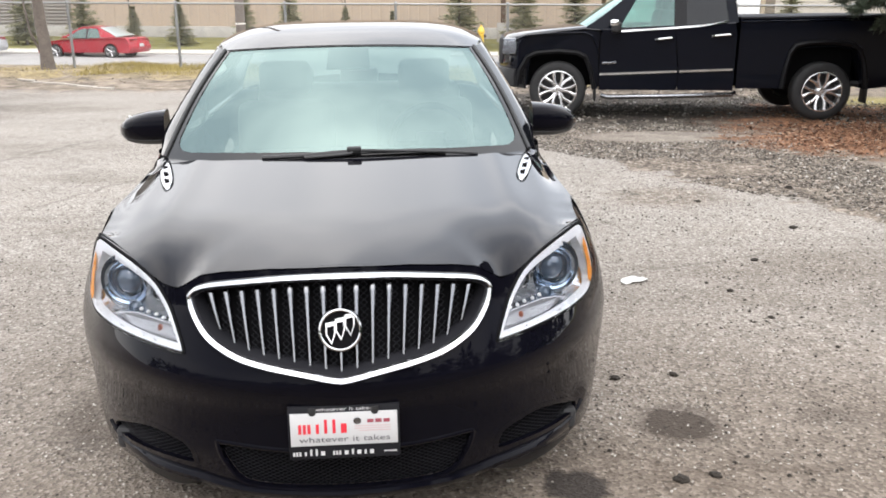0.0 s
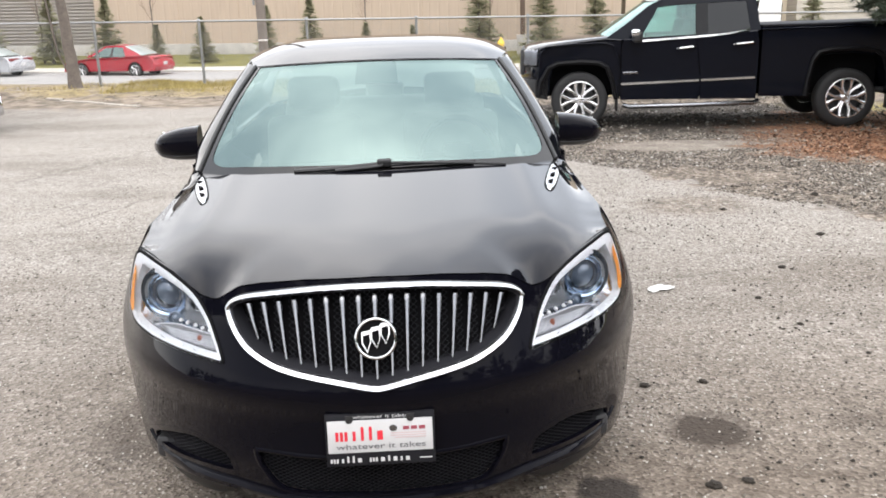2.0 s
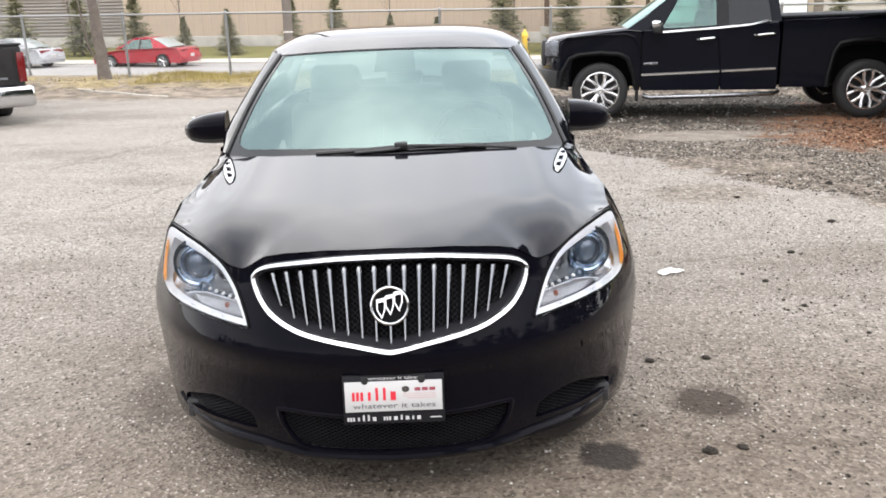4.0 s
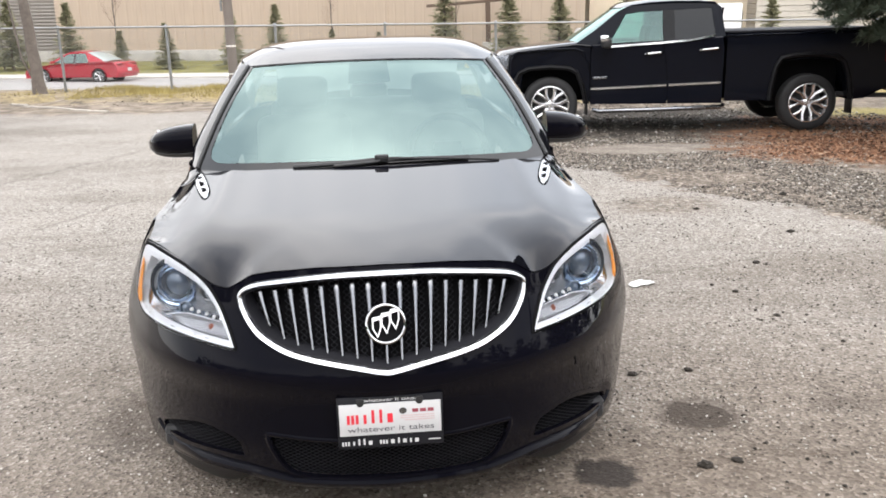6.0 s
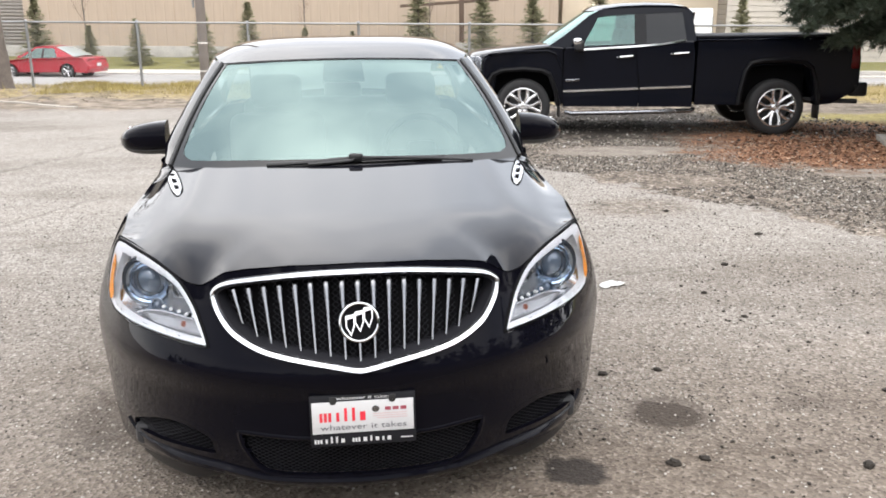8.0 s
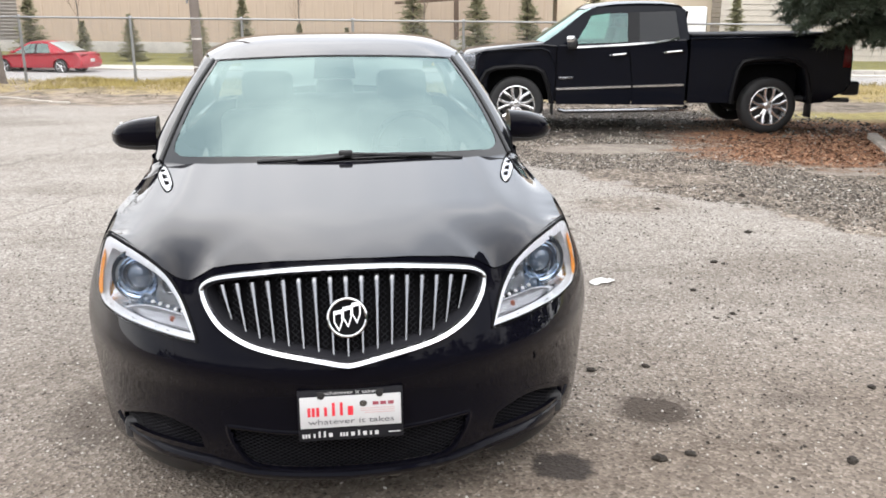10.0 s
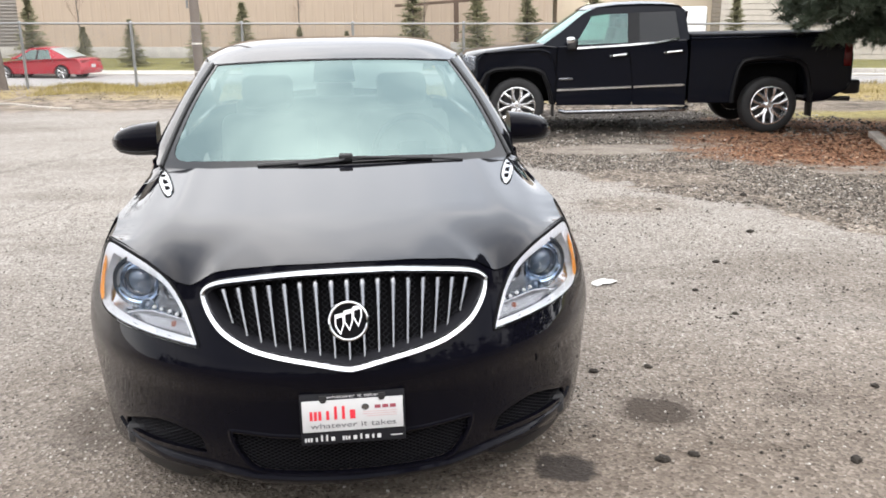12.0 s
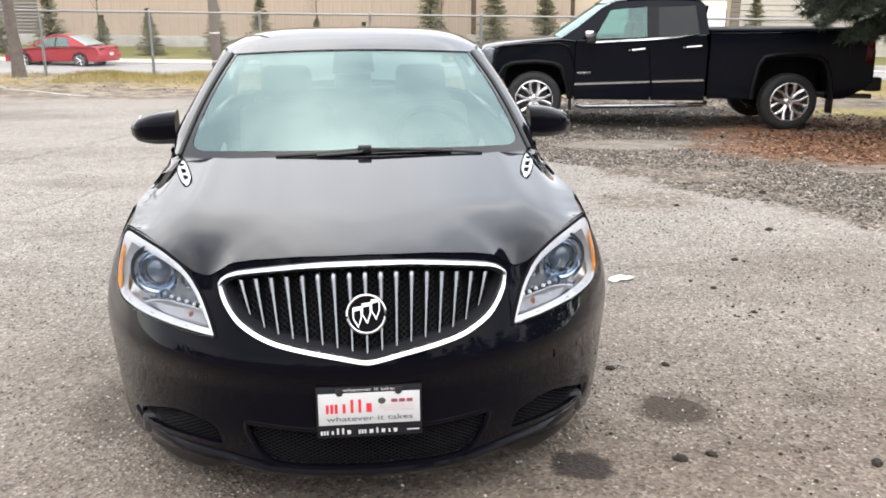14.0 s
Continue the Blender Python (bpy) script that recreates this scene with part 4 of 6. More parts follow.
    part("reflector_bowl", lathe_bm([(0.0005, -0.02), (0.012, -0.017), (0.022, -0.008), (0.027, 0.003), (0.030, 0.002)], m2, 24), CHROME, bowl)
    m2 = Matrix.Translation(face(s * 0.636, 0.690, -0.016)) @ pose(0, 0, 0, 84, 0, s * 14)
    part("small_lamp", lathe_bm([(0.0005, 0.006), (0.010, 0.003), (0.017, -0.006), (0.019, 0.002), (0.023, 0.0)], m2, 20), PROJECTOR, bowl)
    # row of small position lamps
    for x, z in ((0.610, 0.692), (0.585, 0.689), (0.557, 0.687), (0.532, 0.682), (0.508, 0.680)):
        part("position_lamp", lathe_bm([(0.0005, 0.006), (0.0035, 0.004), (0.005, 0.0), (0.006, -0.006)], Matrix.Translation(face(s * x, z, -0.010)) @ pose(0, 0, 0, 88, 0, s * 14), 10), WHITE_LED, bowl)
    # ribbed lower compartment
    low = spline([(0.688, 0.658), (0.66, 0.670), (0.612, 0.679), (0.554, 0.674), (0.489, 0.667), (0.474, 0.632), (0.511, 0.629), (0.567, 0.634), (0.639, 0.643)], 2)
    tray = part("lower_reflector", face_patch(at(low), -0.012, 3), RIBBED, bowl, "ribbed grey lower reflector")
    for k in range(6):
        f = (k + 0.5) / 6
        p0, p1 = (0.478 + 0.01 * f, 0.634 + 0.033 * f), (0.645 + 0.03 * f, 0.644 + 0.022 * f)
        part("rib", tube_bm([face(s * (p0[0] + (p1[0] - p0[0]) * g), p0[1] + (p1[1] - p0[1]) * g, -0.011) for g in (0.02, 0.25, 0.5, 0.75, 0.98)], 0.0016, 4), SILVER, tray)
    part("bulb", lathe_bm([(0.0005, 0.004), (0.008, 0.002), (0.012, -0.004)], Matrix.Translation(face(s * 0.540, 0.653, -0.011)) @ pose(0, 0, 0, 88, 0, s * 14), 12), mat("brown_bulb", (0.22, 0.07, 0.04), 0.3), tray, "brownish bulb")
    part("bezel", face_patch(at([(0.722, 0.668), (0.690, 0.672), (0.699, 0.659)]), -0.008, 2), SHROUD, bowl)
    part("bezel_line", tube_bm([face(s * x, z, -0.006) for x, z in ((0.484, 0.672), (0.554, 0.680), (0.612, 0.684), (0.66, 0.676), (0.70, 0.662))], 0.003, 6), SILVER, bowl)

# lower openings
for name, poly, c in (("lower_intake", INTAKE, (0, 0.26)), ("fog_grille", FOG, (0.6, 0.27)), ("fog_grille", [(-x, z) for x, z in FOG], (-0.6, 0.27))):
    # near-black sheet in place of the shade inside the opening
    ob = part(name, face_patch(scaled(poly, -0.006), -0.03, 5, c), GAP, sedan)
    part("frame", face_ring(scaled(poly, -0.008), 0.014 if name == "lower_intake" else 0.017, 0.001, 0.003 if name == "lower_intake" else 0.0, 0.016, 4), BLACK_PAINT, ob)
    bm = bmesh.new()
    x0, x1 = min(q[0] for q in poly), max(q[0] for q in poly)
    for slope in (-0.55, 0.55):
        for k in range(-40, 60):
            z0 = 0.1 + k * 0.013
            run = []
            for j in range(60):
                x = x0 + (x1 - x0) * j / 59
                z = z0 + slope * (x - x0)
                if inside(poly, x, z):
                    run.append(face(x, z, -0.018))
                else:
                    if len(run) > 1:
                        add_tube(bm, run, 0.0016, 3, False)
                    run = []
            if len(run) > 1:
                add_tube(bm, run, 0.0016, 3, False)
    part("mesh", bm, MESH_PLASTIC, ob)
for s in (-1, 1):
    xs_l = np.linspace(0.772, 0.395, 26)
    zt = [interp(x, [0.39, 0.45, 0.54, 0.66, 0.735, 0.76, 0.775], [0.205, 0.222, 0.232, 0.236, 0.245, 0.262, 0.285]) for x in xs_l]
    wide = [interp(x, [0.39, 0.46, 0.58, 0.68, 0.775], [0.003, 0.020, 0.026, 0.018, 0.006]) for x in xs_l]
    bm = grid_bm([[face(s * x, z + 0.002 - w * g, -0.016 + 0.026 * g) for x, z, w in zip(xs_l, zt, wide)] for g in (0, 0.5, 0.9)] + [[face(s * x, z - w - 0.003, 0.004) for x, z, w in zip(xs_l, zt, wide)], [face(s * x, z - w - 0.012, -0.012) for x, z, w in zip(xs_l, zt, wide)]])
    part("fog_ledge", bm, BLACK_PAINT, sedan)


def lip_z(x):
    return interp(abs(x), [0, 0.3, 0.38, 0.45, 0.6, 0.70, 0.78, 0.83], [0.166, 0.172, 0.186, 0.200, 0.208, 0.214, 0.228, 0.25])


bm = grid_bm([[face(x, lip_z(x) + dz, o * (1 - smooth(0.55, 0.80, abs(x))) - 0.012 * smooth(0.7, 0.83, abs(x))) for x in np.linspace(-0.79, 0.79, 90)] for dz, o in ((0.016, 0.0), (0.014, 0.010), (0.006, 0.018), (-0.008, 0.020), (-0.022, 0.010), (-0.04, -0.01))])
part("chin_lip", bm, BLACK_PAINT, sedan)
bm = grid_bm([[face(x, z - drop * smooth(0.42, 0.62, abs(x)), o) for x in np.linspace(-0.80, 0.80, 60)] for z, o, drop in ((0.185, -0.02, 0.0), (0.15, -0.03, 0.02), (0.12, -0.05, 0.05), (0.115, -0.06, 0.055))])
part("air_dam", bm, BLACK_PLASTIC, sedan)

# number plate holder with a dealer insert
plate_m = Matrix.Translation((0, 0.012, 0.396)) @ pose(0, 0, 0, 90 - 4, 0, 0)
holder = part("plate_holder", box_bm((0, 0, -0.006), (0.316, 0.182, 0.012), 0.003), MESH_PLASTIC, sedan, "black dealer plate frame with white insert")
holder.matrix_basis = plate_m @ Matrix.Diagonal((1, 0.88, 1, 1))
part("insert", box_bm((0, 0.013, 0.0012), (0.303, 0.112, 0.003), 0.001), WHITE, holder, "white insert with red and grey print")


def bar(name, x0, x1, y0, y1, mt, z=0.0036, slant=0.0):
    bm = bmesh.new()
    add_prism(bm, [(x0, y0), (x1, y0), (x1 + slant, y1), (x0 + slant, y1)], lambda a, b: Vector((a, b, z)), (0, 0, -0.0012))
    return part(name, bm, mt, holder, smooth=False)


def lettering(text, size, x, y, mt, parent, z=0.0037, width=None):
    cu = bpy.data.curves.new("lettering", "FONT")
    cu.body, cu.size, cu.extrude = text, size, 0.0003
    tmp = bpy.data.objects.new("lettering", cu)
    scene.collection.objects.link(tmp)
    me = bpy.data.meshes.new_from_object(tmp.evaluated_get(bpy.context.evaluated_depsgraph_get()))
    bpy.data.objects.remove(tmp)
    bm2 = bmesh.new()
    bm2.from_mesh(me)
    w = max(v.co.x for v in bm2.verts) - min(v.co.x for v in bm2.verts)
    k = (width / w) if width else 1.0
    bmesh.ops.transform(bm2, matrix=Matrix.Translation((x, y, z)) @ Matrix.Diagonal((k, 1, 1, 1)), verts=bm2.verts)
    return part("lettering", bm2, mt, parent, smooth=False)


# the dealer's name stands as plain bars, the slogan is lettered
def stems(word, x, y, unit, thick, height, tall, mt, z):
    """A word as upright bars: n for a low stem, l for a tall one, a wide low bar for o."""
    for ch in word:
        if ch == " ":
            x += unit
            continue
        w = thick * (1.9 if ch == "o" else 1)
        bar("name_bar", x, x + w, y, y + (tall if ch == "l" else height), mt, z)
        x += w + unit * 0.42


stems("nnn n l l o", -0.129, -0.001, 0.0105, 0.0086, 0.032, 0.047, RED_INK, 0.0036)
bm = bmesh.new()
add_lathe(bm, [(0.0003, 0.0038), (0.011, 0.0038), (0.0118, 0.003)], Matrix.Translation((0.038, 0.038, 0)), 20)
part("mark", bm, SATIN_CHROME, holder)
MAROON = mat("maroon_print", (0.30, 0.06, 0.085), 0.5)
for k in range(3):
    bar("mark", 0.066 + k * 0.023, 0.084 + k * 0.023, 0.031, 0.043, MAROON)
PALE_INK = mat("pale_red_print", (0.55, 0.42, 0.42), 0.5)
for y in (0.019, 0.011, 0.003):
    bar("small_print", 0.03 + (0.012 if y < 0.01 else 0), 0.132, y, y + 0.003, PALE_INK)
lettering("whatever it takes", 0.027, -0.128, -0.030, GREY_INK, holder, width=0.258)
lettering("whatever it takes", 0.0165, -0.078, 0.0745, WHITE, holder, z=0.0005, width=0.16)
stems("nnn n l l o", -0.147, -0.078, 0.0068, 0.0058, 0.014, 0.022, WHITE, 0.0006)
stems("nnn o l o n o", -0.034, -0.078, 0.0068, 0.0058, 0.014, 0.019, WHITE, 0.0006)
bar("small_print", 0.112, 0.148, -0.073, -0.069, WHITE, 0.0006)
for sx in (-0.088, 0.088):
    bm = bmesh.new()
    add_lathe(bm, [(0.0004, 0.005), (0.009, 0.005), (0.011, 0.002), (0.011, -0.002)], Matrix.Translation((sx, 0.069, 0)), 16)
    add_box(bm, (sx, 0.078, 0.002), (0.022, 0.016, 0.004), 0.001)
    part("screw_cap", bm, BLACK_PLASTIC, holder)

# chrome hood vents with three slots
for s in (-1, 1):
    def vent_at(a, c, off=0.0):
        px, py = 0.630 + 0.092 * a + 0.028 * c, 0.865 + 0.36 * a + 0.012 * c
        return Vector((s * px, py, hood_z(px, py))) + Vector((s * 0.2, -0.12, 0.97)) * off
    outl = spline([(0, 0.35), (0.12, 0.8), (0.5, 0.95), (0.85, 0.55), (1.0, -0.1), (0.9, -0.55), (0.5, -0.75), (0.15, -0.5)], 4)
    cen = np.mean(outl, axis=0)
    rows = []
    for f, h in ((1.06, -0.004), (1.0, 0.006), (0.85, 0.008), (0.5, 0.008), (0.01, 0.008)):
        rows.append([vent_at(*(cen + (q - cen) * f), h) for q in outl])
    part("vent_seal", tube_bm([vent_at(*(cen + (q - cen) * 1.1), 0.001) for q in [*outl, outl[0]]], 0.002, 5, False), GAP, sedan)
    vent = part("hood_vent", grid_bm(rows, True), CHROME, sedan, "chrome hood port with three dark slots")
    for k in range(3):
        a0 = 0.16 + k * 0.24
        bm = bmesh.new()
        add_grid(bm, [[vent_at(a0 + 0.05, -0.30, 0.0105), vent_at(a0 + 0.10, 0.42, 0.0105)], [vent_at(a0 + 0.03, -0.30, 0.0105), vent_at(a0, 0.42, 0.0105)]])
        part("slot", thicken(bm, 0.003), GAP, vent)

# wipers
def on_shield(pts, off):
    return [shield_point(u, v, off) for u, v in spline(pts, 6, False)]


part("wiper", tube_bm(on_shield([(-0.44, -0.015), (-0.2, 0.0), (0.04, 0.02)], 0.016), 0.0095, 8), BLACK_PLASTIC, sedan)
part("wiper", tube_bm(on_shield([(0.02, 0.012), (0.28, 0.018), (0.52, 0.012)], 0.014), 0.007, 8), BLACK_PLASTIC, sedan)
part("wiper_arm", tube_bm(on_shield([(-0.22, -0.025), (0.0, -0.005), (0.05, 0.016), (0.30, 0.004), (0.50, -0.012), (0.68, -0.035)], 0.022), 0.006, 8), BLACK_PLASTIC, sedan)
part("wiper_arm", tube_bm(on_shield([(-0.20, -0.035), (0.1, -0.03), (0.36, -0.03)], 0.012), 0.006, 8), GREY_PLASTIC, sedan)
part("wiper_joint", box_bm(shield_point(0.035, 0.022, 0.024), (0.055, 0.03, 0.022), 0.006), BLACK_PLASTIC, sedan)
part("cowl_panel", grid_bm([[hood_point(u, 1.0) + Vector((0, -0.012, -0.014)), shield_point(u, -0.06, -0.006)] for u in [0.9 * (q / 20 - 1) for q in range(41)]]), BLACK_PLASTIC, sedan)

# door mirrors
for s in (-1, 1):
    rows = []
    for k in range(13):
        f = k / 12
        x = 0.80 + 0.215 * f
        zc = 1.058 - 0.018 * f
        hh = 0.073 * (1 - 0.55 * f ** 3) * (1 if k < 11 else (0.86 if k == 11 else 0.45))
        dd = 0.085 * (1 - 0.5 * f ** 2.5) * (1 if k < 11 else (0.85 if k == 11 else 0.4))
        yc = 1.66 + 0.03 * f
        pts = []
        for j in range(20):
            a = 2 * math.pi * j / 20
            ca, sa = math.cos(a), math.sin(a)
            pts.append(Vector((s * x, yc - dd * math.copysign(abs(ca) ** 0.8, ca) * (1 if ca > 0 else 0.35), zc + hh * math.copysign(abs(sa) ** 0.75, sa))))
        rows.append(pts)
    bm = grid_bm(rows, True)
    bmesh.ops.holes_fill(bm, edges=bm.edges)
    mirror = part("door_mirror", bm, BLACK_PAINT, sedan)
    part("mirror_glass", box_bm((s * 0.905, 1.706, 1.05), (0.15, 0.004, 0.095), 0.001), MIRROR, mirror)
    part("mirror_foot", box_bm((s * 0.80, 1.68, 1.0), (0.09, 0.09, 0.05), 0.015), BLACK_PLASTIC, mirror)
    rows = [[p + Vector((0, 0, -0.004)) for p in r[12:19]] for r in rows]
    part("mirror_base_trim", thicken(grid_bm(rows), 0.004), BLACK_PLASTIC, mirror)

# cabin
part("dashboard", thicken(grid_bm([[Vector((x, y, z + 0.02 * math.cos(x * 2.1))) for x in np.linspace(-0.70, 0.70, 16)] for y, z in ((1.16, 0.95), (1.3, 0.965), (1.5, 0.95), (1.62, 0.90), (1.66, 0.78), (1.62, 0.6))]), 0.01), DASH, sedan)
for sx in (-0.36, 0.36):
    seat = part("front_seat", box_bm((sx, 2.3, 0.78), (0.50, 0.14, 0.62), 0.06, pose(0, 0, 0, -14, 0, 0), 3), LEATHER, sedan)
    part("headrest", box_bm((sx, 2.40, 1.19), (0.27, 0.10, 0.18), 0.045, pose(0, 0, 0, -10, 0, 0), 3), LEATHER, seat)
    part("seat_cushion", box_bm((sx, 2.0, 0.48), (0.52, 0.55, 0.16), 0.06, None, 3), LEATHER, seat)
bench = part("rear_seat", box_bm((0, 3.2, 0.80), (1.25, 0.16, 0.60), 0.06, pose(0, 0, 0, -18, 0, 0), 3), LEATHER, sedan)
for sx in (-0.4, 0.0, 0.4):
    part("headrest", box_bm((sx, 3.32, 1.12), (0.24, 0.09, 0.13), 0.04, None, 2), LEATHER, bench)
part("parcel_shelf", box_bm((0, 3.55, 1.0), (1.2, 0.5, 0.03), 0.01), LINER, sedan)
part("cabin_floor", box_bm((0, 2.4, 0.32), (1.45, 2.3, 0.06), 0.01), DASH, sedan)
bm = bmesh.new()
wheel_m = Matrix.Translation((0.36, 1.78, 0.93)) @ pose(0, 0, 0, 66, 0, 0)
add_tube(bm, [wheel_m @ Vector((0.185 * math.cos(a), 0.185 * math.sin(a), 0)) for a in np.linspace(0, 2 * math.pi, 33)], 0.016, 8, False)
add_box(bm, (0, 0, 0), (0.14, 0.12, 0.04), 0.02, wheel_m)
add_box(bm, (0, 0, 0), (0.34, 0.035, 0.02), 0.006, wheel_m)
part("steering_wheel", bm, DASH, sedan)


# ---- wheels, for all vehicles ----
def add_wheel(owner, x, y, z, r, w, outward, spokes, rim_mat, twin=False):
    """A tyre with a rim under it; outward is +1 or -1 along local x or a vector."""
    axis = Vector(outward).normalized()
    m = Matrix.Translation((x, y, z)) @ axis.to_track_quat("Z", "Y").to_matrix().to_4x4()
    rr = r * 0.67
    prof = [(rr, -w / 2), (r * 0.9, -w / 2), (r * 0.975, -w * 0.42), (r, -w * 0.3), (r, -w * 0.12), (r * 0.988, -w * 0.1), (r, -w * 0.08), (r, w * 0.08), (r * 0.988, w * 0.1), (r, w * 0.12), (r, w * 0.3), (r * 0.975, w * 0.42), (r * 0.9, w / 2), (r * 0.76, w * 0.52), (rr, w * 0.46)]
    tyre = part("wheel", lathe_bm(prof, m, 40), RUBBER, owner, "black tyre on an alloy rim")
    bm = lathe_bm([(rr * 1.01, w * 0.46), (rr * 1.03, w * 0.49), (rr * 0.97, w * 0.5), (rr * 0.93, w * 0.4), (rr * 0.9, -w * 0.2)], m, 40)
    part("rim", bm, rim_mat, tyre)
    part("brake_disc", lathe_bm([(0.001, -w * 0.05), (rr * 0.82, -w * 0.05), (rr * 0.9, -w * 0.2)], m, 24), GREY_PLASTIC, tyre)
    hub = part("hub", lathe_bm([(0.001, w * 0.40), (rr * 0.12, w * 0.40), (rr * 0.16, w * 0.36), (rr * 0.28, w * 0.33), (rr * 0.33, w * 0.2)], m, 24), rim_mat, tyre)
    for k in range(spokes):
        a = 2 * math.pi * k / spokes
        for d in ((-0.22, 0.22) if twin else (0,)):
            p0 = m @ Vector((rr * 0.25 * math.cos(a + d * 0.35), rr * 0.25 * math.sin(a + d * 0.35), w * 0.33))
            p1 = m @ Vector((rr * 0.6 * math.cos(a + d * 0.7), rr * 0.6 * math.sin(a + d * 0.7), w * 0.40))
            p2 = m @ Vector((rr * 0.96 * math.cos(a + d * 1.3), rr * 0.96 * math.sin(a + d * 1.3), w * 0.42))
            part("spoke", tube_bm([p0, p1, p2], [rr * 0.095, rr * 0.08, rr * 0.10] if twin else [rr * 0.12, rr * 0.10, rr * 0.14], 6), rim_mat, tyre)
    return tyre


for y in (0.97, 3.655):
    for s in (-1, 1):
        add_wheel(sedan, s * 0.775, y, 0.322, 0.322, 0.215, (s, 0, 0), 5, ALLOY, True)
        part("wheel_liner", box_bm((s * 0.6, y, 0.5), (0.12, 0.66, 0.5), 0.05), GAP, sedan)


# ---- the black crew truck: local x runs from its front axle to the rear, y away from the lot ----
truck = thing("pickup_truck", "glossy black pickup truck with chrome trim, parked side-on beyond the lot", "truck", pose(2.636, 10.11, -0.087, 0, 0.55, -9.0))


def side_loft(outline, stations, cap=True):
    """An outline in x and z carried across the width; stations: y, drop of its top, draw-in of its ends."""
    bm = bmesh.new()
    zt = max(z for _, z in outline)
    xm = sum(x for x, _ in outline) / len(outline)
    rows = []
    for y, drop, pull in stations:
        rows.append([Vector((x + pull * max(0, (-0.35 - x)) * 2.0, y, z - (drop if z > 1.0 else 0))) for x, z in outline])
    vs = add_grid(bm, rows, True)
    if cap:
        bm.faces.new(vs[0])
        bm.faces.new(vs[-1][::-1])
    return bm


ACROSS = [(0.02, 0.05, 0.30), (0.0, 0.035, 0.27), (0.03, 0.012, 0.22), (0.12, 0.0, 0.14), (0.45, -0.012, 0.02), (1.0, -0.02, -0.04), (1.55, -0.012, 0.02), (1.88, 0.0, 0.14), (1.97, 0.012, 0.22), (2.0, 0.035, 0.27), (1.98, 0.05, 0.30)]
ARCH_F = [(-0.56, 0.47), (-0.53, 0.66), (-0.43, 0.85), (-0.30, 0.905), (0, 0.925), (0.25, 0.905), (0.36, 0.85), (0.44, 0.65), (0.49, 0.42)]
ARCH_R = [(3.11, 0.44), (3.12, 0.60), (3.17, 0.90), (3.24, 1.01), (3.40, 1.045), (3.75, 1.055), (3.98, 1.02), (4.08, 0.95), (4.15, 0.75), (4.20, 0.44)]
part("front_end", side_loft([(0.56, 0.42), *ARCH_F[::-1], (-0.80, 0.50), (-0.85, 0.62), (-0.84, 0.80), (-0.82, 1.06), (-0.74, 1.14), (-0.5, 1.195), (-0.1, 1.24), (0.35, 1.285), (0.56, 1.265)], ACROSS), TRUCK_PAINT, truck)
FLAT = [(0.0, 0.03, 0), (0.02, 0.008, 0), (0.08, 0, 0)]
CORE = [(0.06, 0.0, 0), (1.94, 0.0, 0)]
part("cab_body", side_loft([(0.5, 0.45), (0.5, 1.24), (1.5, 1.27), (2.42, 1.33), (2.42, 0.45)], CORE), TRUCK_PAINT, truck)


def mirrored_y(bm):
    for v in bm.verts:
        v.co.y = 2.0 - v.co.y
    return bm


for far in (False, True):
    fix = mirrored_y if far else (lambda b: b)
    for name, o in (("front_door", [(0.572, 0.41), (0.572, 1.20), (0.60, 1.262), (1.565, 1.300), (1.60, 1.16), (1.655, 0.68), (1.655, 0.41)]), ("rear_door", [(1.668, 0.41), (1.668, 0.68), (1.612, 1.16), (1.578, 1.302), (2.40, 1.350), (2.43, 1.2), (2.43, 0.41)])):
        door = part(name, fix(side_loft(o, FLAT)), TRUCK_PAINT, truck)
        hx = (1.33, 1.57, 1.115) if name == "front_door" else (2.095, 2.36, 1.16)
        part("handle", fix(tube_bm([Vector((hx[0], -0.005, hx[2] - 0.01)), Vector((hx[0] + 0.03, -0.045, hx[2] - 0.004)), Vector((hx[1] - 0.03, -0.045, hx[2] + 0.014)), Vector((hx[1], -0.005, hx[2] + 0.018))], 0.017, 8)), CHROME, door, "chrome door handle")
        sx = (0.575, 1.645) if name == "front_door" else (1.675, 2.40)
        zz = lambda x: 0.628 + 0.039 * (x - 0.568)
        bm = bmesh.new()
        add_grid(bm, [[Vector((x, y, zz(x) + h)) for x in (sx[0], sum(sx) / 2, sx[1])] for y, h in ((-0.002, -0.02), (-0.016, -0.014), (-0.016, 0.012), (-0.002, 0.018))])
        part("side_moulding", fix(bm), CHROME, door, "chrome side moulding")
        bx = (0.80, 1.57) if name == "front_door" else (1.575, 2.29)
        bz = lambda x: interp(x, [0.80, 1.58, 2.0, 2.29], [1.215, 1.262, 1.296, 1.352])
        xx = np.linspace(*bx, 8)
        part("belt_trim", fix(grid_bm([[Vector((x, y, bz(x) + h)) for x in xx] for y, h in ((0.0, -0.018), (-0.014, -0.012), (-0.012, 0.012), (0.01, 0.016))])), CHROME, door, "chrome window sill trim")


def slope_y(z):
    return 0.012 + 0.17 * max(0, (z - 1.25) / 0.56) ** 1.15


def cab_panel(poly, thick=0.045, lift=0.0):
    """A flat-sided piece of the cab above the belt line."""
    bm = bmesh.new()
    a = [bm.verts.new((x, slope_y(z) - lift, z)) for x, z in poly]
    b = [bm.verts.new((x, slope_y(z) - lift + thick, z)) for x, z in poly]
    n = len(a)
    bm.faces.new(a), bm.faces.new(b[::-1])
    for k in range(n):
        bm.faces.new([a[k], b[k], b[(k + 1) % n], a[(k + 1) % n]])
    return bm


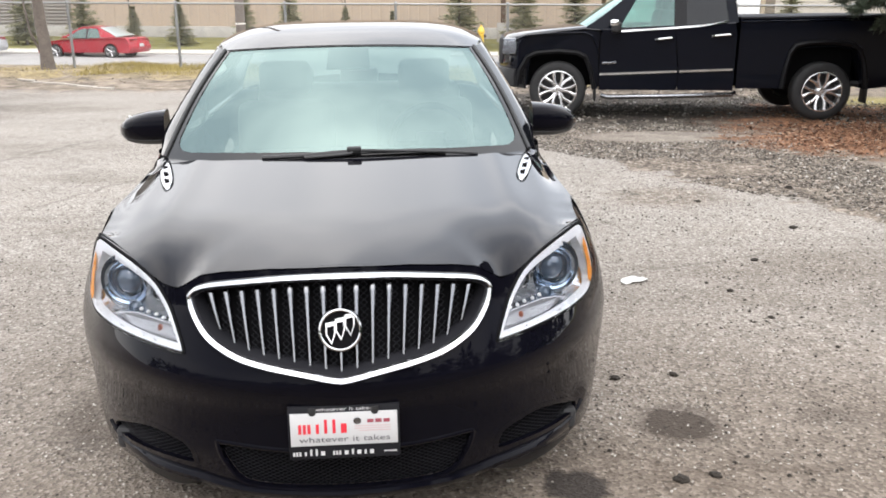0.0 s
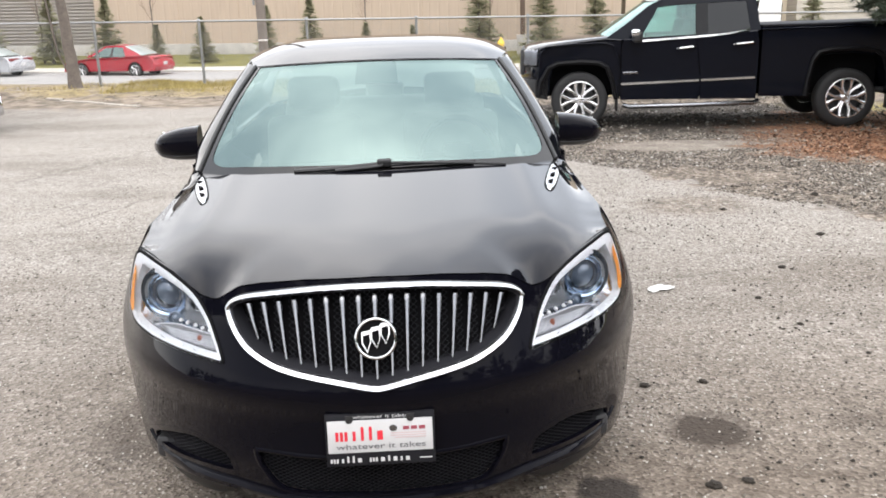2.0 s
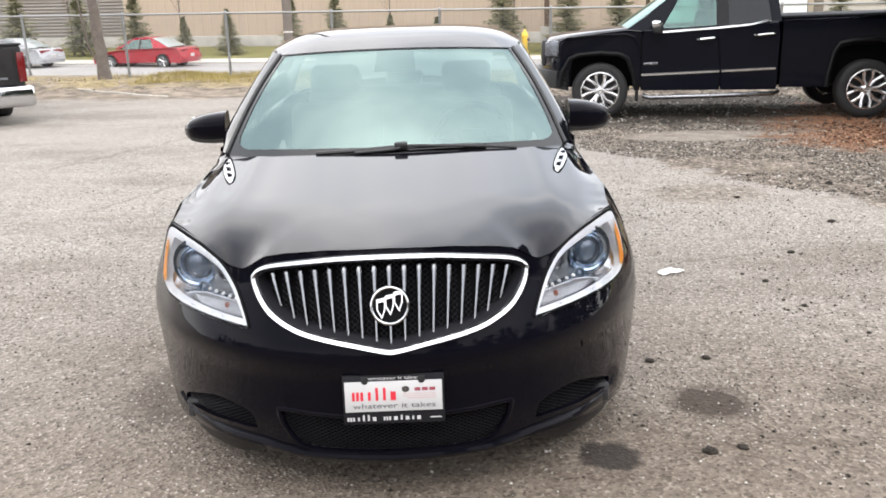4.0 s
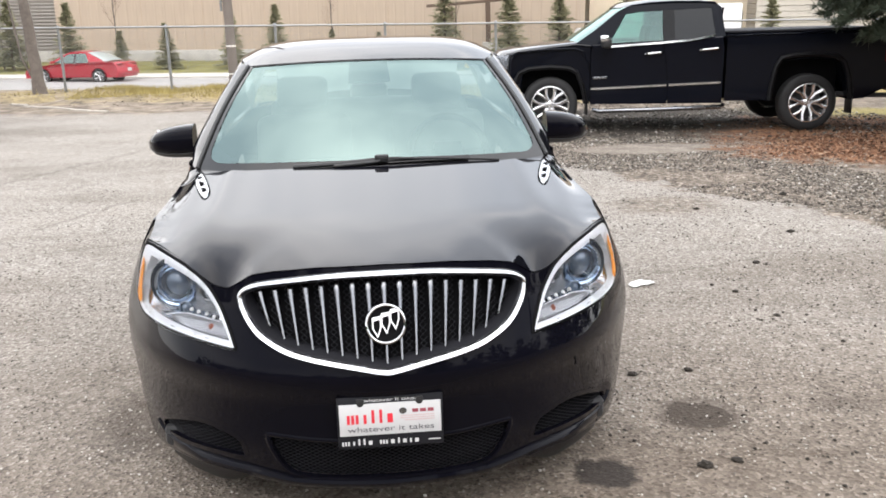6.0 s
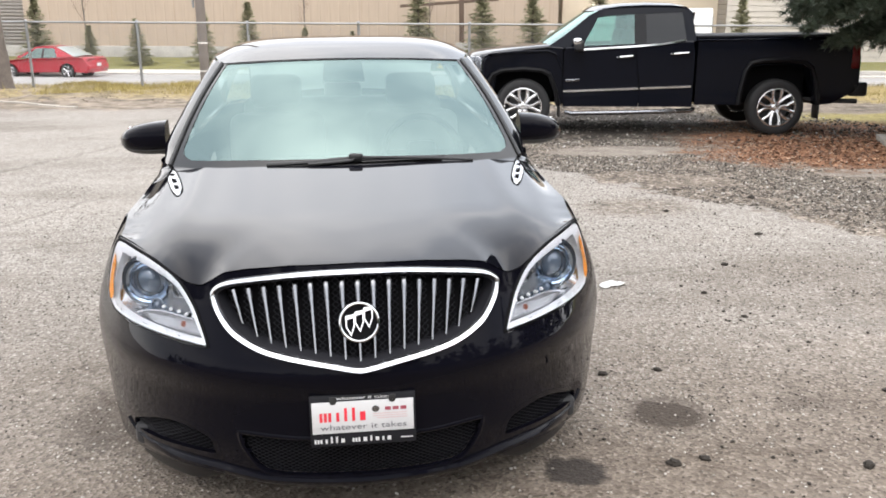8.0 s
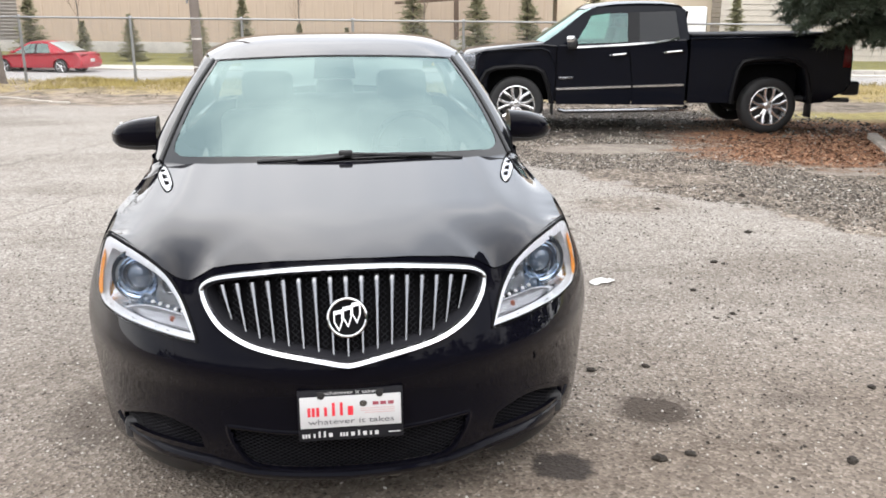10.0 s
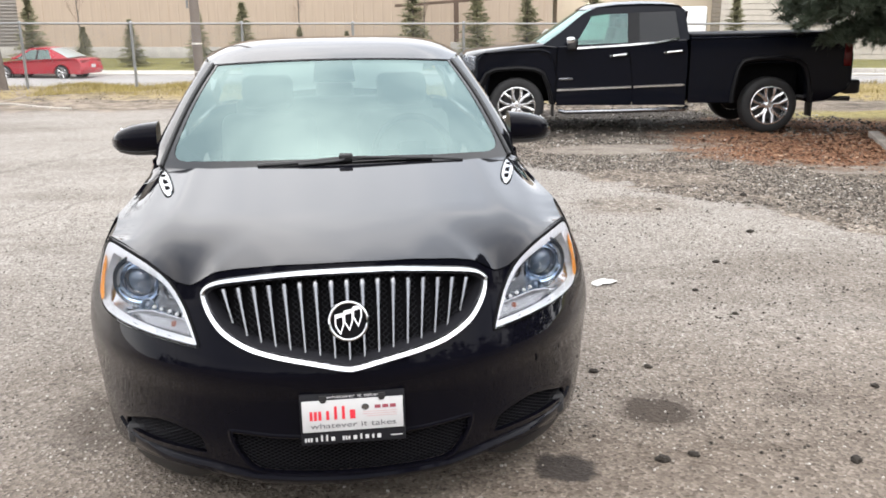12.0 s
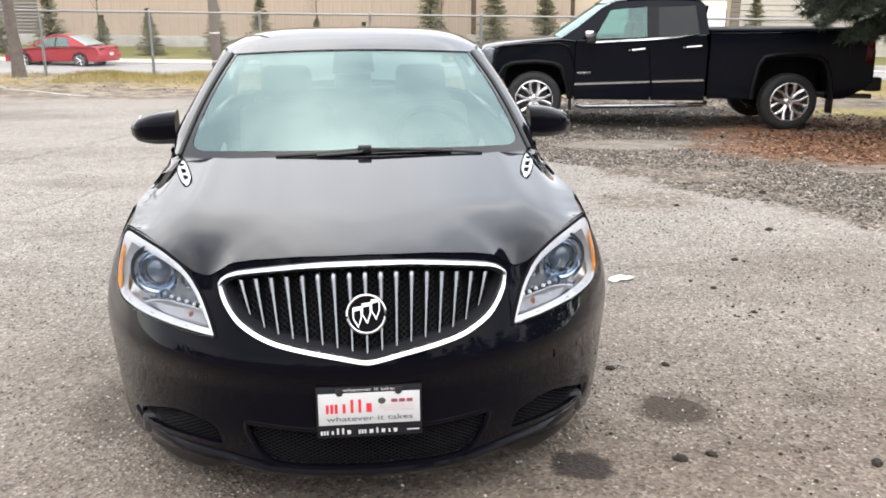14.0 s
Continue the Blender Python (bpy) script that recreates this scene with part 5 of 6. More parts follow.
FLARE = mat("textured_flare", (0.006, 0.006, 0.007), 0.5, 0, 0.2, spec=0.14)
for far in (False, True):
    fix = mirrored_y if far else (lambda b: b)
    part("front_pillar", fix(cab_panel([(0.34, 1.255), (0.60, 1.43), (0.93, 1.685), (1.08, 1.765), (1.14, 1.745), (1.06, 1.665), (0.975, 1.51), (0.83, 1.265), (0.78, 1.235), (0.5, 1.235)])), TRUCK_PAINT, truck)
    part("middle_pillar", fix(cab_panel([(1.575, 1.262), (1.572, 1.735), (1.735, 1.745), (1.745, 1.268)])), FRIT, truck)
    part("rear_pillar", fix(cab_panel([(2.32, 1.30), (2.25, 1.735), (2.30, 1.80), (2.385, 1.74), (2.445, 1.34)])), TRUCK_PAINT, truck)
    part("roof_rail", fix(cab_panel([(1.06, 1.66), (1.10, 1.77), (1.40, 1.81), (1.74, 1.825), (2.10, 1.82), (2.31, 1.80), (2.26, 1.73), (1.74, 1.712), (1.3, 1.69)])), TRUCK_PAINT, truck)
    part("side_window", fix(cab_panel([(0.82, 1.245), (0.975, 1.51), (1.06, 1.662), (1.30, 1.69), (1.575, 1.71), (1.578, 1.262)], 0.006, -0.01)), CAB_GLASS, truck, "greenish front side window")
    part("side_window", fix(cab_panel([(1.735, 1.27), (1.735, 1.712), (2.0, 1.722), (2.255, 1.735), (2.325, 1.32), (2.1, 1.29)], 0.006, -0.01)), DARK_GLASS, truck, "dark tinted rear side window")
    # door mirror
    m = part("door_mirror", fix(box_bm((0.765, -0.16, 1.275), (0.13, 0.20, 0.15), 0.035, None, 3)), BLACK_PLASTIC, truck)
    part("mirror_cap", fix(box_bm((0.735, -0.165, 1.33), (0.125, 0.195, 0.10), 0.03, None, 3)), CHROME, m, "chrome mirror cap")
    part("mirror_arm", fix(box_bm((0.80, -0.04, 1.225), (0.07, 0.12, 0.05), 0.015)), BLACK_PLASTIC, m)
    # step bar, flares, mud flaps
    part("step_bar", fix(tube_bm([Vector((0.62, 0.03, 0.33)), Vector((0.70, -0.05, 0.315)), Vector((1.6, -0.06, 0.335)), Vector((2.40, -0.05, 0.36)), Vector((2.46, 0.03, 0.38))], 0.032, 10)), SATIN_CHROME, truck, "brushed step bar")
    for arc in (ARCH_F, ARCH_R):
        cx = 0.0 if arc is ARCH_F else 3.645
        rows = []
        for x, z in arc:
            d = Vector((x - cx, 0, z - 0.405)).normalized()
            p = Vector((x, 0, z))
            rows.append([p + Vector((0, 0.05, 0)) - d * 0.012, p + Vector((0, -0.03, 0)) - d * 0.012, p + Vector((0, -0.045, 0)) + d * 0.02, p + Vector((0, -0.03, 0)) + d * 0.045, p + Vector((0, 0.006, 0)) + d * 0.055])
        part("wheel_flare", fix(grid_bm(rows)), FLARE, truck)
    part("mud_flap", fix(box_bm((4.25, 0.14, 0.42), (0.025, 0.24, 0.36), 0.008)), BLACK_PLASTIC, truck)
    part("mud_flap", fix(box_bm((0.53, 0.14, 0.36), (0.025, 0.24, 0.22), 0.008)), BLACK_PLASTIC, truck)
    # lamps
    part("headlight", fix(box_bm((-0.67, 0.10, 1.0), (0.22, 0.13, 0.22), 0.03, pose(0, 0, 0, 0, 0, -38), 3)), FACETS, truck, "clear headlight with dark bezel")
    part("headlight_cover", fix(box_bm((-0.672, 0.095, 1.0), (0.235, 0.14, 0.235), 0.03, pose(0, 0, 0, 0, 0, -38), 3)), CLEAR, truck)
    part("tail_light", fix(box_bm((4.70, 0.055, 1.12), (0.11, 0.11, 0.34), 0.02, None, 2)), RED_LENS, truck, "red tail lamp")
    for x in (0.0, 3.645):
        tyre = add_wheel(truck, x, 1.86 if far else 0.14, 0.40, 0.40, 0.27, (0, 1 if far else -1, 0), 6, ALLOY, True)
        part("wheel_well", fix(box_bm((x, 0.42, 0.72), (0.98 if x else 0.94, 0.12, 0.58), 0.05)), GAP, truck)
    part("fender_crease", fix(tube_bm([Vector((-0.60, 0.012, 1.10)), Vector((-0.48, 0.004, 1.155)), Vector((-0.1, 0.002, 1.19)), Vector((0.34, 0.002, 1.20)), Vector((0.46, 0.0, 1.155)), Vector((0.53, 0.0, 1.0)), Vector((0.55, 0.0, 0.86))], [0.006, 0.014, 0.016, 0.016, 0.016, 0.012, 0.004], 8)), TRUCK_PAINT, truck)
    part("badge", fix(box_bm((0.70, -0.006, 0.785), (0.20, 0.012, 0.035), 0.004, pose(0, 0, 0, 0, -2, 0))), SATIN_CHROME, truck, "small silver badge")

rows = []
for x, z, k in ((1.04, 1.735, 0.0), (1.12, 1.785, 0.3), (1.4, 1.822, 1), (1.74, 1.835, 1), (2.1, 1.83, 1), (2.30, 1.808, 0.6), (2.385, 1.745, 0)):
    rows.append([Vector((x - 0.10 * (1 - ((y - 1) / 0.82) ** 2) * (1 if x < 1.2 else 0), y, z + 0.045 * (1 - ((y - 1) / 0.82) ** 4) * (0.5 + 0.5 * k))) for y in np.linspace(0.165, 1.835, 15)])
part("roof", thicken(grid_bm(rows), 0.03), TRUCK_PAINT, truck)
part("windshield", grid_bm([[Vector((xa + (xb - xa) * f - 0.13 * (1 - ((y - 1) / 0.9) ** 2) * (1 - 0.3 * f), 1 + (y - 1) * (1 - 0.09 * f), 1.262 + 0.49 * f)) for y in np.linspace(0.06, 1.94, 13)] for f in np.linspace(0, 1, 8) for xa, xb in [(0.36, 1.05)]]), WINDSHIELD, truck)
part("rear_window", box_bm((2.415, 1.0, 1.53), (0.01, 1.55, 0.40), 0.0, pose(0, 0, 0, 0, 8, 0)), DARK_GLASS, truck)
part("cab_lining", box_bm((1.7, 1.0, 1.79), (1.2, 1.5, 0.02), 0.005), LINER, truck)
part("dashboard", box_bm((0.80, 1.0, 1.18), (0.5, 1.75, 0.16), 0.05), DASH, truck)
for y in (0.52, 1.48):
    seat = part("seat", box_bm((1.55, y, 1.2), (0.16, 0.5, 0.6), 0.06, pose(0, 0, 0, 0, 10, 0)), DASH, truck)
    part("headrest", box_bm((1.66, y, 1.56), (0.1, 0.26, 0.16), 0.04), DASH, seat)
bed = part("cargo_bed", side_loft([(2.465, 0.44), *ARCH_R, (4.40, 0.46), (4.70, 0.62), (4.77, 0.72), (4.76, 1.15), (4.70, 1.412), (3.7, 1.402), (2.465, 1.378)], [(0.02, 0.05, 0), (0.0, 0.03, 0), (0.03, 0.01, 0), (0.10, 0.0, 0), (1.9, 0.0, 0), (1.97, 0.01, 0), (2.0, 0.03, 0), (1.98, 0.05, 0)]), TRUCK_PAINT, truck)
part("bed_cap", box_bm((3.58, 1.0, 1.405), (2.22, 1.96, 0.03), 0.012, pose(0, 0, 0, 0, -0.7, 0)), MESH_PLASTIC, bed, "matt black bed rail cap")
part("front_bumper", side_loft([(-0.60, 0.42), (-0.60, 0.70), (-0.92, 0.70), (-0.96, 0.62), (-0.94, 0.46)], ACROSS), BLACK_PLASTIC, truck)
part("grille", box_bm((-0.80, 1.0, 0.93), (0.10, 1.2, 0.38), 0.04), GREY_PLASTIC, truck)
part("rear_bumper", box_bm((4.80, 1.0, 0.66), (0.24, 1.96, 0.20), 0.04, None, 3), BLACK_PLASTIC, truck)
part("exhaust_pipe", tube_bm([Vector((4.1, 0.25, 0.50)), Vector((4.5, 0.12, 0.49)), Vector((4.80, 0.08, 0.49))], 0.035, 10), GREY_PLASTIC, truck)
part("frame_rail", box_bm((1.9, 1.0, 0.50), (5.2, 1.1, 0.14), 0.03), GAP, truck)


# ---- the red saloon across the street ----
def simple_car(name, label, place, paint, pickup=False):
    """A low saloon: local x from nose to tail, y across."""
    car = thing(name, label, "car", place)
    L, Wd = 4.35, 1.66
    low = [(0.02, 0.25), (0.0, 0.45), (0.10, 0.62), (0.5, 0.72), (1.15, 0.80), (3.55, 0.87), (4.0, 0.88), (4.2, 0.86), (4.31, 0.74), (4.35, 0.55), (4.35, 0.40), (4.30, 0.25)]
    arch = lambda c: [(c + 0.34 * math.cos(a), 0.30 + 0.34 * math.sin(a)) for a in np.linspace(-0.1, math.pi + 0.1, 9)]
    outline = low + arch(3.42) + arch(0.85)
    st = [(0.10, 0.12), (0.02, 0.04), (0.0, 0.02), (0.06, 0.0), (0.5, -0.02), (Wd / 2, -0.03), (Wd - 0.5, -0.02), (Wd - 0.06, 0.0), (Wd, 0.02), (Wd - 0.02, 0.04), (Wd - 0.10, 0.12)]
    bm = bmesh.new()
    rows = []
    for y, pull in st:
        rows.append([Vector((x + pull * (1.6 if x < 0.3 else (-1.6 if x > 4.1 else 0)), y, z - (max(0, pull) * 0.8 if z > 0.7 else 0))) for x, z in outline])
    vs = add_grid(bm, rows, True)
    bm.faces.new(vs[0]), bm.faces.new(vs[-1][::-1])
    part("body", bm, paint, car)
    # cabin: glass band, pillars and roof
    ins = lambda z: 0.06 + 0.22 * (z - 0.84) / 0.44
    prof_low, prof_top = [(1.15, 0.83), (3.75, 0.88)], [(1.95, 1.27), (2.9, 1.28)]

    def wall(poly, nm, mt, lift=0.0, thick=0.03):
        for s in (0, 1):
            bm = bmesh.new()
            m = (lambda y: y) if s == 0 else (lambda y: Wd - y)
            a = [bm.verts.new((x, m(ins(z) - lift), z)) for x, z in poly]
            b = [bm.verts.new((x, m(ins(z) - lift + thick), z)) for x, z in poly]
            bm.faces.new(a), bm.faces.new(b[::-1])
            for k in range(len(a)):
                bm.faces.new([a[k], b[k], b[(k + 1) % len(a)], a[(k + 1) % len(a)]])
            part(nm, bm, mt, car)
    wall([(1.15, 0.83), (1.93, 1.26), (2.0, 1.235), (1.38, 0.86)], "front_pillar", paint)
    wall([(2.28, 0.87), (2.30, 1.25), (2.38, 1.25), (2.37, 0.87)], "middle_pillar", BLACK_PLASTIC)
    wall([(3.0, 0.87), (2.82, 1.22), (2.90, 1.275), (3.75, 0.89)], "rear_pillar", paint)
    wall([(1.93, 1.25), (1.98, 1.30), (2.4, 1.315), (2.88, 1.30), (2.85, 1.23), (2.4, 1.245), (2.0, 1.225)], "roof_rail", paint)
    wall([(1.36, 0.86), (1.99, 1.235), (2.29, 1.245), (2.28, 0.86)], "side_window", PALE_GLASS, -0.008, 0.004)
    wall([(2.37, 0.86), (2.38, 1.245), (2.84, 1.23), (3.0, 0.87)], "side_window", PALE_GLASS, -0.008, 0.004)
    ys = np.linspace(0.05, Wd - 0.05, 9)
    arc = lambda y: 1 - ((y - Wd / 2) / (Wd / 2)) ** 2
    yy = lambda y, z: Wd / 2 + (y - Wd / 2) * (1 - 2 * (ins(z) - 0.06) / Wd)
    part("roof", thicken(grid_bm([[Vector((x, yy(y, 1.29), z + 0.035 * arc(y))) for y in ys] for x, z in ((1.93, 1.27), (2.05, 1.305), (2.4, 1.32), (2.75, 1.31), (2.92, 1.275))]), 0.02), paint, car)
    part("windshield", grid_bm([[Vector((x - 0.12 * arc(y), yy(y, z), z + 0.02 * arc(y))) for y in ys] for x, z in ((1.15, 0.84), (1.55, 1.06), (1.94, 1.27))]), WINDSHIELD, car)
    part("rear_window", grid_bm([[Vector((x + 0.06 * arc(y), yy(y, z), z + 0.03 * arc(y))) for y in ys] for x, z in ((2.90, 1.275), (3.3, 1.11), (3.72, 0.90))]), PAINTED_REFLECTION, car, "rear window with a pale reflection painted on")
    part("cabin_seat", box_bm((2.5, Wd / 2, 0.75), (1.4, 1.3, 0.3), 0.08), DASH, car)
    for s in (0, 1):
        m = (lambda y: y) if s == 0 else (lambda y: Wd - y)
        part("tail_light", box_bm((4.285, m(0.40), 0.745), (0.10, 0.62, 0.14), 0.03), mat("dark_red_lens", (0.16, 0.006, 0.01), 0.3), car, "dark red tail lamp")
        part("headlight", box_bm((0.10, m(0.32), 0.58), (0.14, 0.36, 0.12), 0.03), SILVER, car)
        part("door_mirror", box_bm((1.42, m(-0.05), 0.92), (0.12, 0.16, 0.10), 0.03), paint, car)
        part("door_handle", box_bm((2.20, m(0.0), 0.76), (0.14, 0.03, 0.03), 0.008), paint, car)
        part("door_handle", box_bm((3.02, m(0.0), 0.78), (0.14, 0.03, 0.03), 0.008), paint, car)
        part("side_strip", box_bm((2.15, m(0.0), 0.55), (1.9, 0.012, 0.03), 0.004), paint, car)
        for x in (0.85, 3.42):
            add_wheel(car, x, m(0.12), 0.30, 0.30, 0.2, (0, -1 if s == 0 else 1, 0), 5, ALLOY)
    part("rear_bumper", box_bm((4.33, Wd / 2, 0.45), (0.14, 1.55, 0.22), 0.05, None, 3), paint, car)
    part("plate", box_bm((4.405, Wd / 2, 0.55), (0.01, 0.30, 0.13), 0.002), WHITE, car)
    return car


# nose points away to the far side, the left flank shows
heading = math.degrees(math.atan2(-0.30, 0.95))
SHRINK = Matrix.Diagonal((0.89, 0.84, 0.87, 1)) @ Matrix.Translation((-3.42, 0, 0))
corner = street(-6.45, 11.1, -0.36)
simple_car("saloon_car", "faded red saloon parked across the street beside a small spruce", Matrix.Translation(corner) @ pose(0, 0, 0, 0, 0, heading) @ SHRINK, RED_PAINT)
corner = street(-11.95, 11.1, -0.27)
simple_car("saloon_car", "silver saloon parked along the street behind the bare tree", Matrix.Translation(corner) @ pose(0, 0, 0, 0, 0, heading) @ SHRINK, SILVER_PAINT)

# ---- tail of a dark pickup parked on the lot ----
tail_m = pose(-7.58, 10.5, 0.0, 0, 0, -53)
second = thing("parked_pickup", "dark grey pickup with a chrome rear bumper, parked on the lot", "truck", tail_m)
DARK_PAINT = car_paint("dark_grey_paint", (0.012, 0.012, 0.014), 0.05, 0.2)
part("cargo_bed", box_bm((-1.0, 0.9, 0.87), (2.0, 1.75, 0.66), 0.05, None, 3), DARK_PAINT, second)
part("tailgate", box_bm((0.01, 0.9, 0.88), (0.05, 1.45, 0.56), 0.02), DARK_PAINT, second)
part("bed_rail", box_bm((-1.0, 0.9, 1.21), (2.02, 1.77, 0.04), 0.015), BLACK_PLASTIC, second)
part("rear_bumper", box_bm((0.17, 0.9, 0.43), (0.34, 1.84, 0.32), 0.06, None, 3), CHROME, second, "chrome rear bumper")
for y in (0.06, 1.74):
    part("tail_light", box_bm((-0.02, y, 0.86), (0.10, 0.12, 0.46), 0.02), RED_LENS, second)
    add_wheel(second, -1.45, 0.14 if y < 1 else 1.66, 0.36, 0.36, 0.25, (0, -1 if y < 1 else 1, 0), 6, ALLOY)
    add_wheel(second, -4.3, 0.14 if y < 1 else 1.66, 0.36, 0.36, 0.25, (0, -1 if y < 1 else 1, 0), 6, ALLOY)
part("cab_body", box_bm((-3.9, 0.9, 0.86), (3.7, 1.78, 0.7), 0.1, None, 3), DARK_PAINT, second)
part("cab_roof", box_bm((-3.75, 0.9, 1.42), (1.55, 1.5, 0.55), 0.16, None, 3), DARK_PAINT, second)
part("rear_window", box_bm((-2.97, 0.9, 1.42), (0.01, 1.2, 0.34), 0.0), DARK_GLASS, second)
part("plate", box_bm((0.343, 0.9, 0.46), (0.006, 0.3, 0.13), 0.002), WHITE, second)
part("badge", box_bm((0.038, 1.45, 0.70), (0.006, 0.12, 0.03), 0.002), SATIN_CHROME, second)

# ---- the hall across the street ----
TILT = -0.016


def sz(u, z):
    return z + TILT * u


hall = thing("industrial_hall", "long beige clad hall on a concrete plinth with grey ribbed wing", "building", Matrix.Translation(street(0, 21.0)) @ pose(0, 0, 0, 0, 0.9, -7.0))
part("wall", box_bm((0.0, 1.0, 3.4), (24.8, 2.0, 6.0), 0.0), BEIGE_WALL, hall)
part("plinth", box_bm((0.0, 0.97, 0.0), (24.8, 2.1, 0.82), 0.02), CONCRETE, hall, "pale concrete plinth")
part("wing", box_bm((-27.4, 1.1, 3.4), (30.0, 2.0, 6.0), 0.0), GREY_WALL, hall, "grey horizontally ribbed wing")
bm = bmesh.new()
for k in range(37):
    add_prism(bm, [(0.11, 0.50 + k * 0.155), (0.05, 0.53 + k * 0.155), (0.05, 0.57 + k * 0.155), (0.11, 0.60 + k * 0.155)], lambda a, b: Vector((-42.4, a, b)), (30.0, 0, 0))
tagged(part("wing_ribs", bm, GREY_WALL, hall, smooth=False), kind="stuff")
part("wing_plinth", box_bm((-27.4, 1.06, 0.0), (30.0, 2.1, 0.82), 0.02), CONCRETE, hall)
for k in range(-4, 5):
    part("panel_joint", box_bm((k * 2.9 + 0.4, -0.004, 3.4), (0.03, 0.012, 6.0), 0.0), mat("joint_shadow", (0.40, 0.31, 0.23), 0.7), hall)
part("roof", box_bm((-15, 6.0, 6.5), (56, 14, 0.25), 0.0), CONCRETE, hall)
annex = thing("loading_annex", "pale yellow block annex with a tan roller door", "building", Matrix.Translation(street(16.2, 21.6)) @ pose(0, 0, 0, 0, 0.9, -7.0))
part("wall", box_bm((0.2, 1.2, 3.0), (7.4, 2.2, 7.0), 0.0), mat("pale_yellow_render", (0.55, 0.47, 0.37), 0.85, 0, 0.12, 0.6, 20, 0.2), annex)
part("roller_door", box_bm((1.2, 0.06, 0.75), (2.6, 0.06, 1.9), 0.02), mat("tan_roller_door", (0.55, 0.45, 0.32), 0.6, 0, 0.1), annex)
part("door_frame", box_bm((1.2, 0.04, 1.75), (2.9, 0.08, 0.12), 0.02), mat("pale_door_frame", (0.75, 0.66, 0.48), 0.6, 0, 0.08), annex)
part("silo", lathe_bm([(0.001, 2.2), (0.5, 1.9), (1.0, 1.15), (1.02, 1.1), (1.0, -0.5)], pose(-2.1, -0.3, 0), 28), mat("cream_tank_paint", (0.78, 0.72, 0.56), 0.6, 0, 0.1), annex, "cream domed tank")
sided = thing("clapboard_building", "pale building with horizontal siding behind the parked truck", "building", Matrix.Translation(street(27.5, 20.2)) @ pose(0, 0, 0, 0, 0.9, -7.0))
part("wall", box_bm((0, 1.2, 2.6), (15.0, 2.2, 6.4), 0.0), PALE_WALL, sided)
for k in range(24):
    part("siding_board", box_bm((0, 0.085, -0.45 + k * 0.25), (15.0, 0.06, 0.235), 0.0, pose(0, 0, 0, -5, 0, 0)), mat("pale_siding_paint", (0.46, 0.42, 0.37), 0.7, 0, 0.1) if k == 0 else bpy.data.materials["pale_siding_paint"], sided)

# steel post with a beam in front of the hall
gantry = thing("steel_gantry", "dark brown steel post with a long sloping beam", "gantry", Matrix.Translation(street(7.93, 19.6, sz(7.93, 0.0))) @ pose(0, 0, 0, 0, 0, -7))
part("post", box_bm((0, 0, 2.1), (0.22, 0.16, 4.4), 0.01), BROWN_STEEL, gantry)
part("beam", box_bm((-0.55, 0, 2.42), (4.4, 0.14, 0.13), 0.01, pose(0, 0, 0, 0, -3.2, 0)), BROWN_STEEL, gantry)
part("footing", box_bm((0.1, -0.05, 0.15), (0.75, 0.5, 1.05), 0.03), CONCRETE, gantry, "white concrete footing block")
hydrant = thing("fire_hydrant", "yellow fire hydrant on the verge", "hydrant", Matrix.Translation(street(6.98, 16.0, sz(6.98, -0.26))))
part("barrel", lathe_bm([(0.001, 0), (0.16, 0), (0.16, 0.06), (0.11, 0.08), (0.11, 0.62), (0.15, 0.64), (0.15, 0.69), (0.12, 0.78), (0.05, 0.86), (0.04, 0.92), (0.001, 0.93)], Matrix(), 20), YELLOW, hydrant)
for a in (0, 90, 180):
    part("outlet", lathe_bm([(0.001, 0.2), (0.06, 0.2), (0.065, 0.1), (0.05, 0.05)], Matrix.Translation((0, 0, 0.5)) @ pose(0, 0, 0, 90, 0, a), 14), YELLOW if a != 90 else BROWN_STEEL, hydrant)

# white box van on the street behind the truck
van = thing("box_van", "white box van with a red tail lamp, parked on the street", "van", Matrix.Translation(street(15.75, 9.0, sz(15.75, -0.46))) @ pose(0, 0, 0, 0, 0, -7) @ Matrix.Diagonal((1, 1, 1.3, 1)))
part("box", box_bm((-1.9, 0, 1.15), (3.8, 1.9, 1.6), 0.05, None, 3), VAN_WHITE, van)
part("cab", box_bm((-4.4, 0, 0.9), (1.4, 1.8, 1.1), 0.15, None, 3), VAN_WHITE, van)
part("tail_light", box_bm((0.02, -0.82, 1.12), (0.05, 0.16, 0.24), 0.02), RED_LENS, van)
part("rear_window", box_bm((0.01, -0.80, 1.52), (0.03, 0.24, 0.5), 0.02), DARK_GLASS, van)
for x in (-0.9, -4.3):
    for y in (-0.85, 0.85):
        add_wheel(van, x, y, 0.33, 0.33, 0.22, (0, math.copysign(1, y), 0), 5, ALLOY)

# ---- chain-link fence ----
fence = thing("chain_link_fence", "galvanised chain-link fence with round posts and top rail", "fence")
posts = [0.04 + 2.56 * k for k in range(-9, 14)]
FB = lambda u: ground_height(*street(u, 0).xy) - 0.05
RAIL = lambda u: 1.57 + TILT * u
for u in posts:
    p = street(u, 0)
    ob = part("post", tube_bm([Vector((p.x, p.y, FB(u))), Vector((p.x, p.y, RAIL(u) + 0.03))], 0.033, 10), GALV, fence)
    part("post_cap", lathe_bm([(0.001, 0.03), (0.03, 0.02), (0.042, 0.0), (0.042, -0.03)], Matrix.Translation((p.x, p.y, RAIL(u) + 0.03)), 12), GALV, ob)
for a, b in zip(posts, posts[1:]):
    part("top_rail", tube_bm([street(a, -0.01, RAIL(a)), street(b, -0.01, RAIL(b))], 0.024, 8), GALV, fence)
bm = bmesh.new()
u = posts[0]
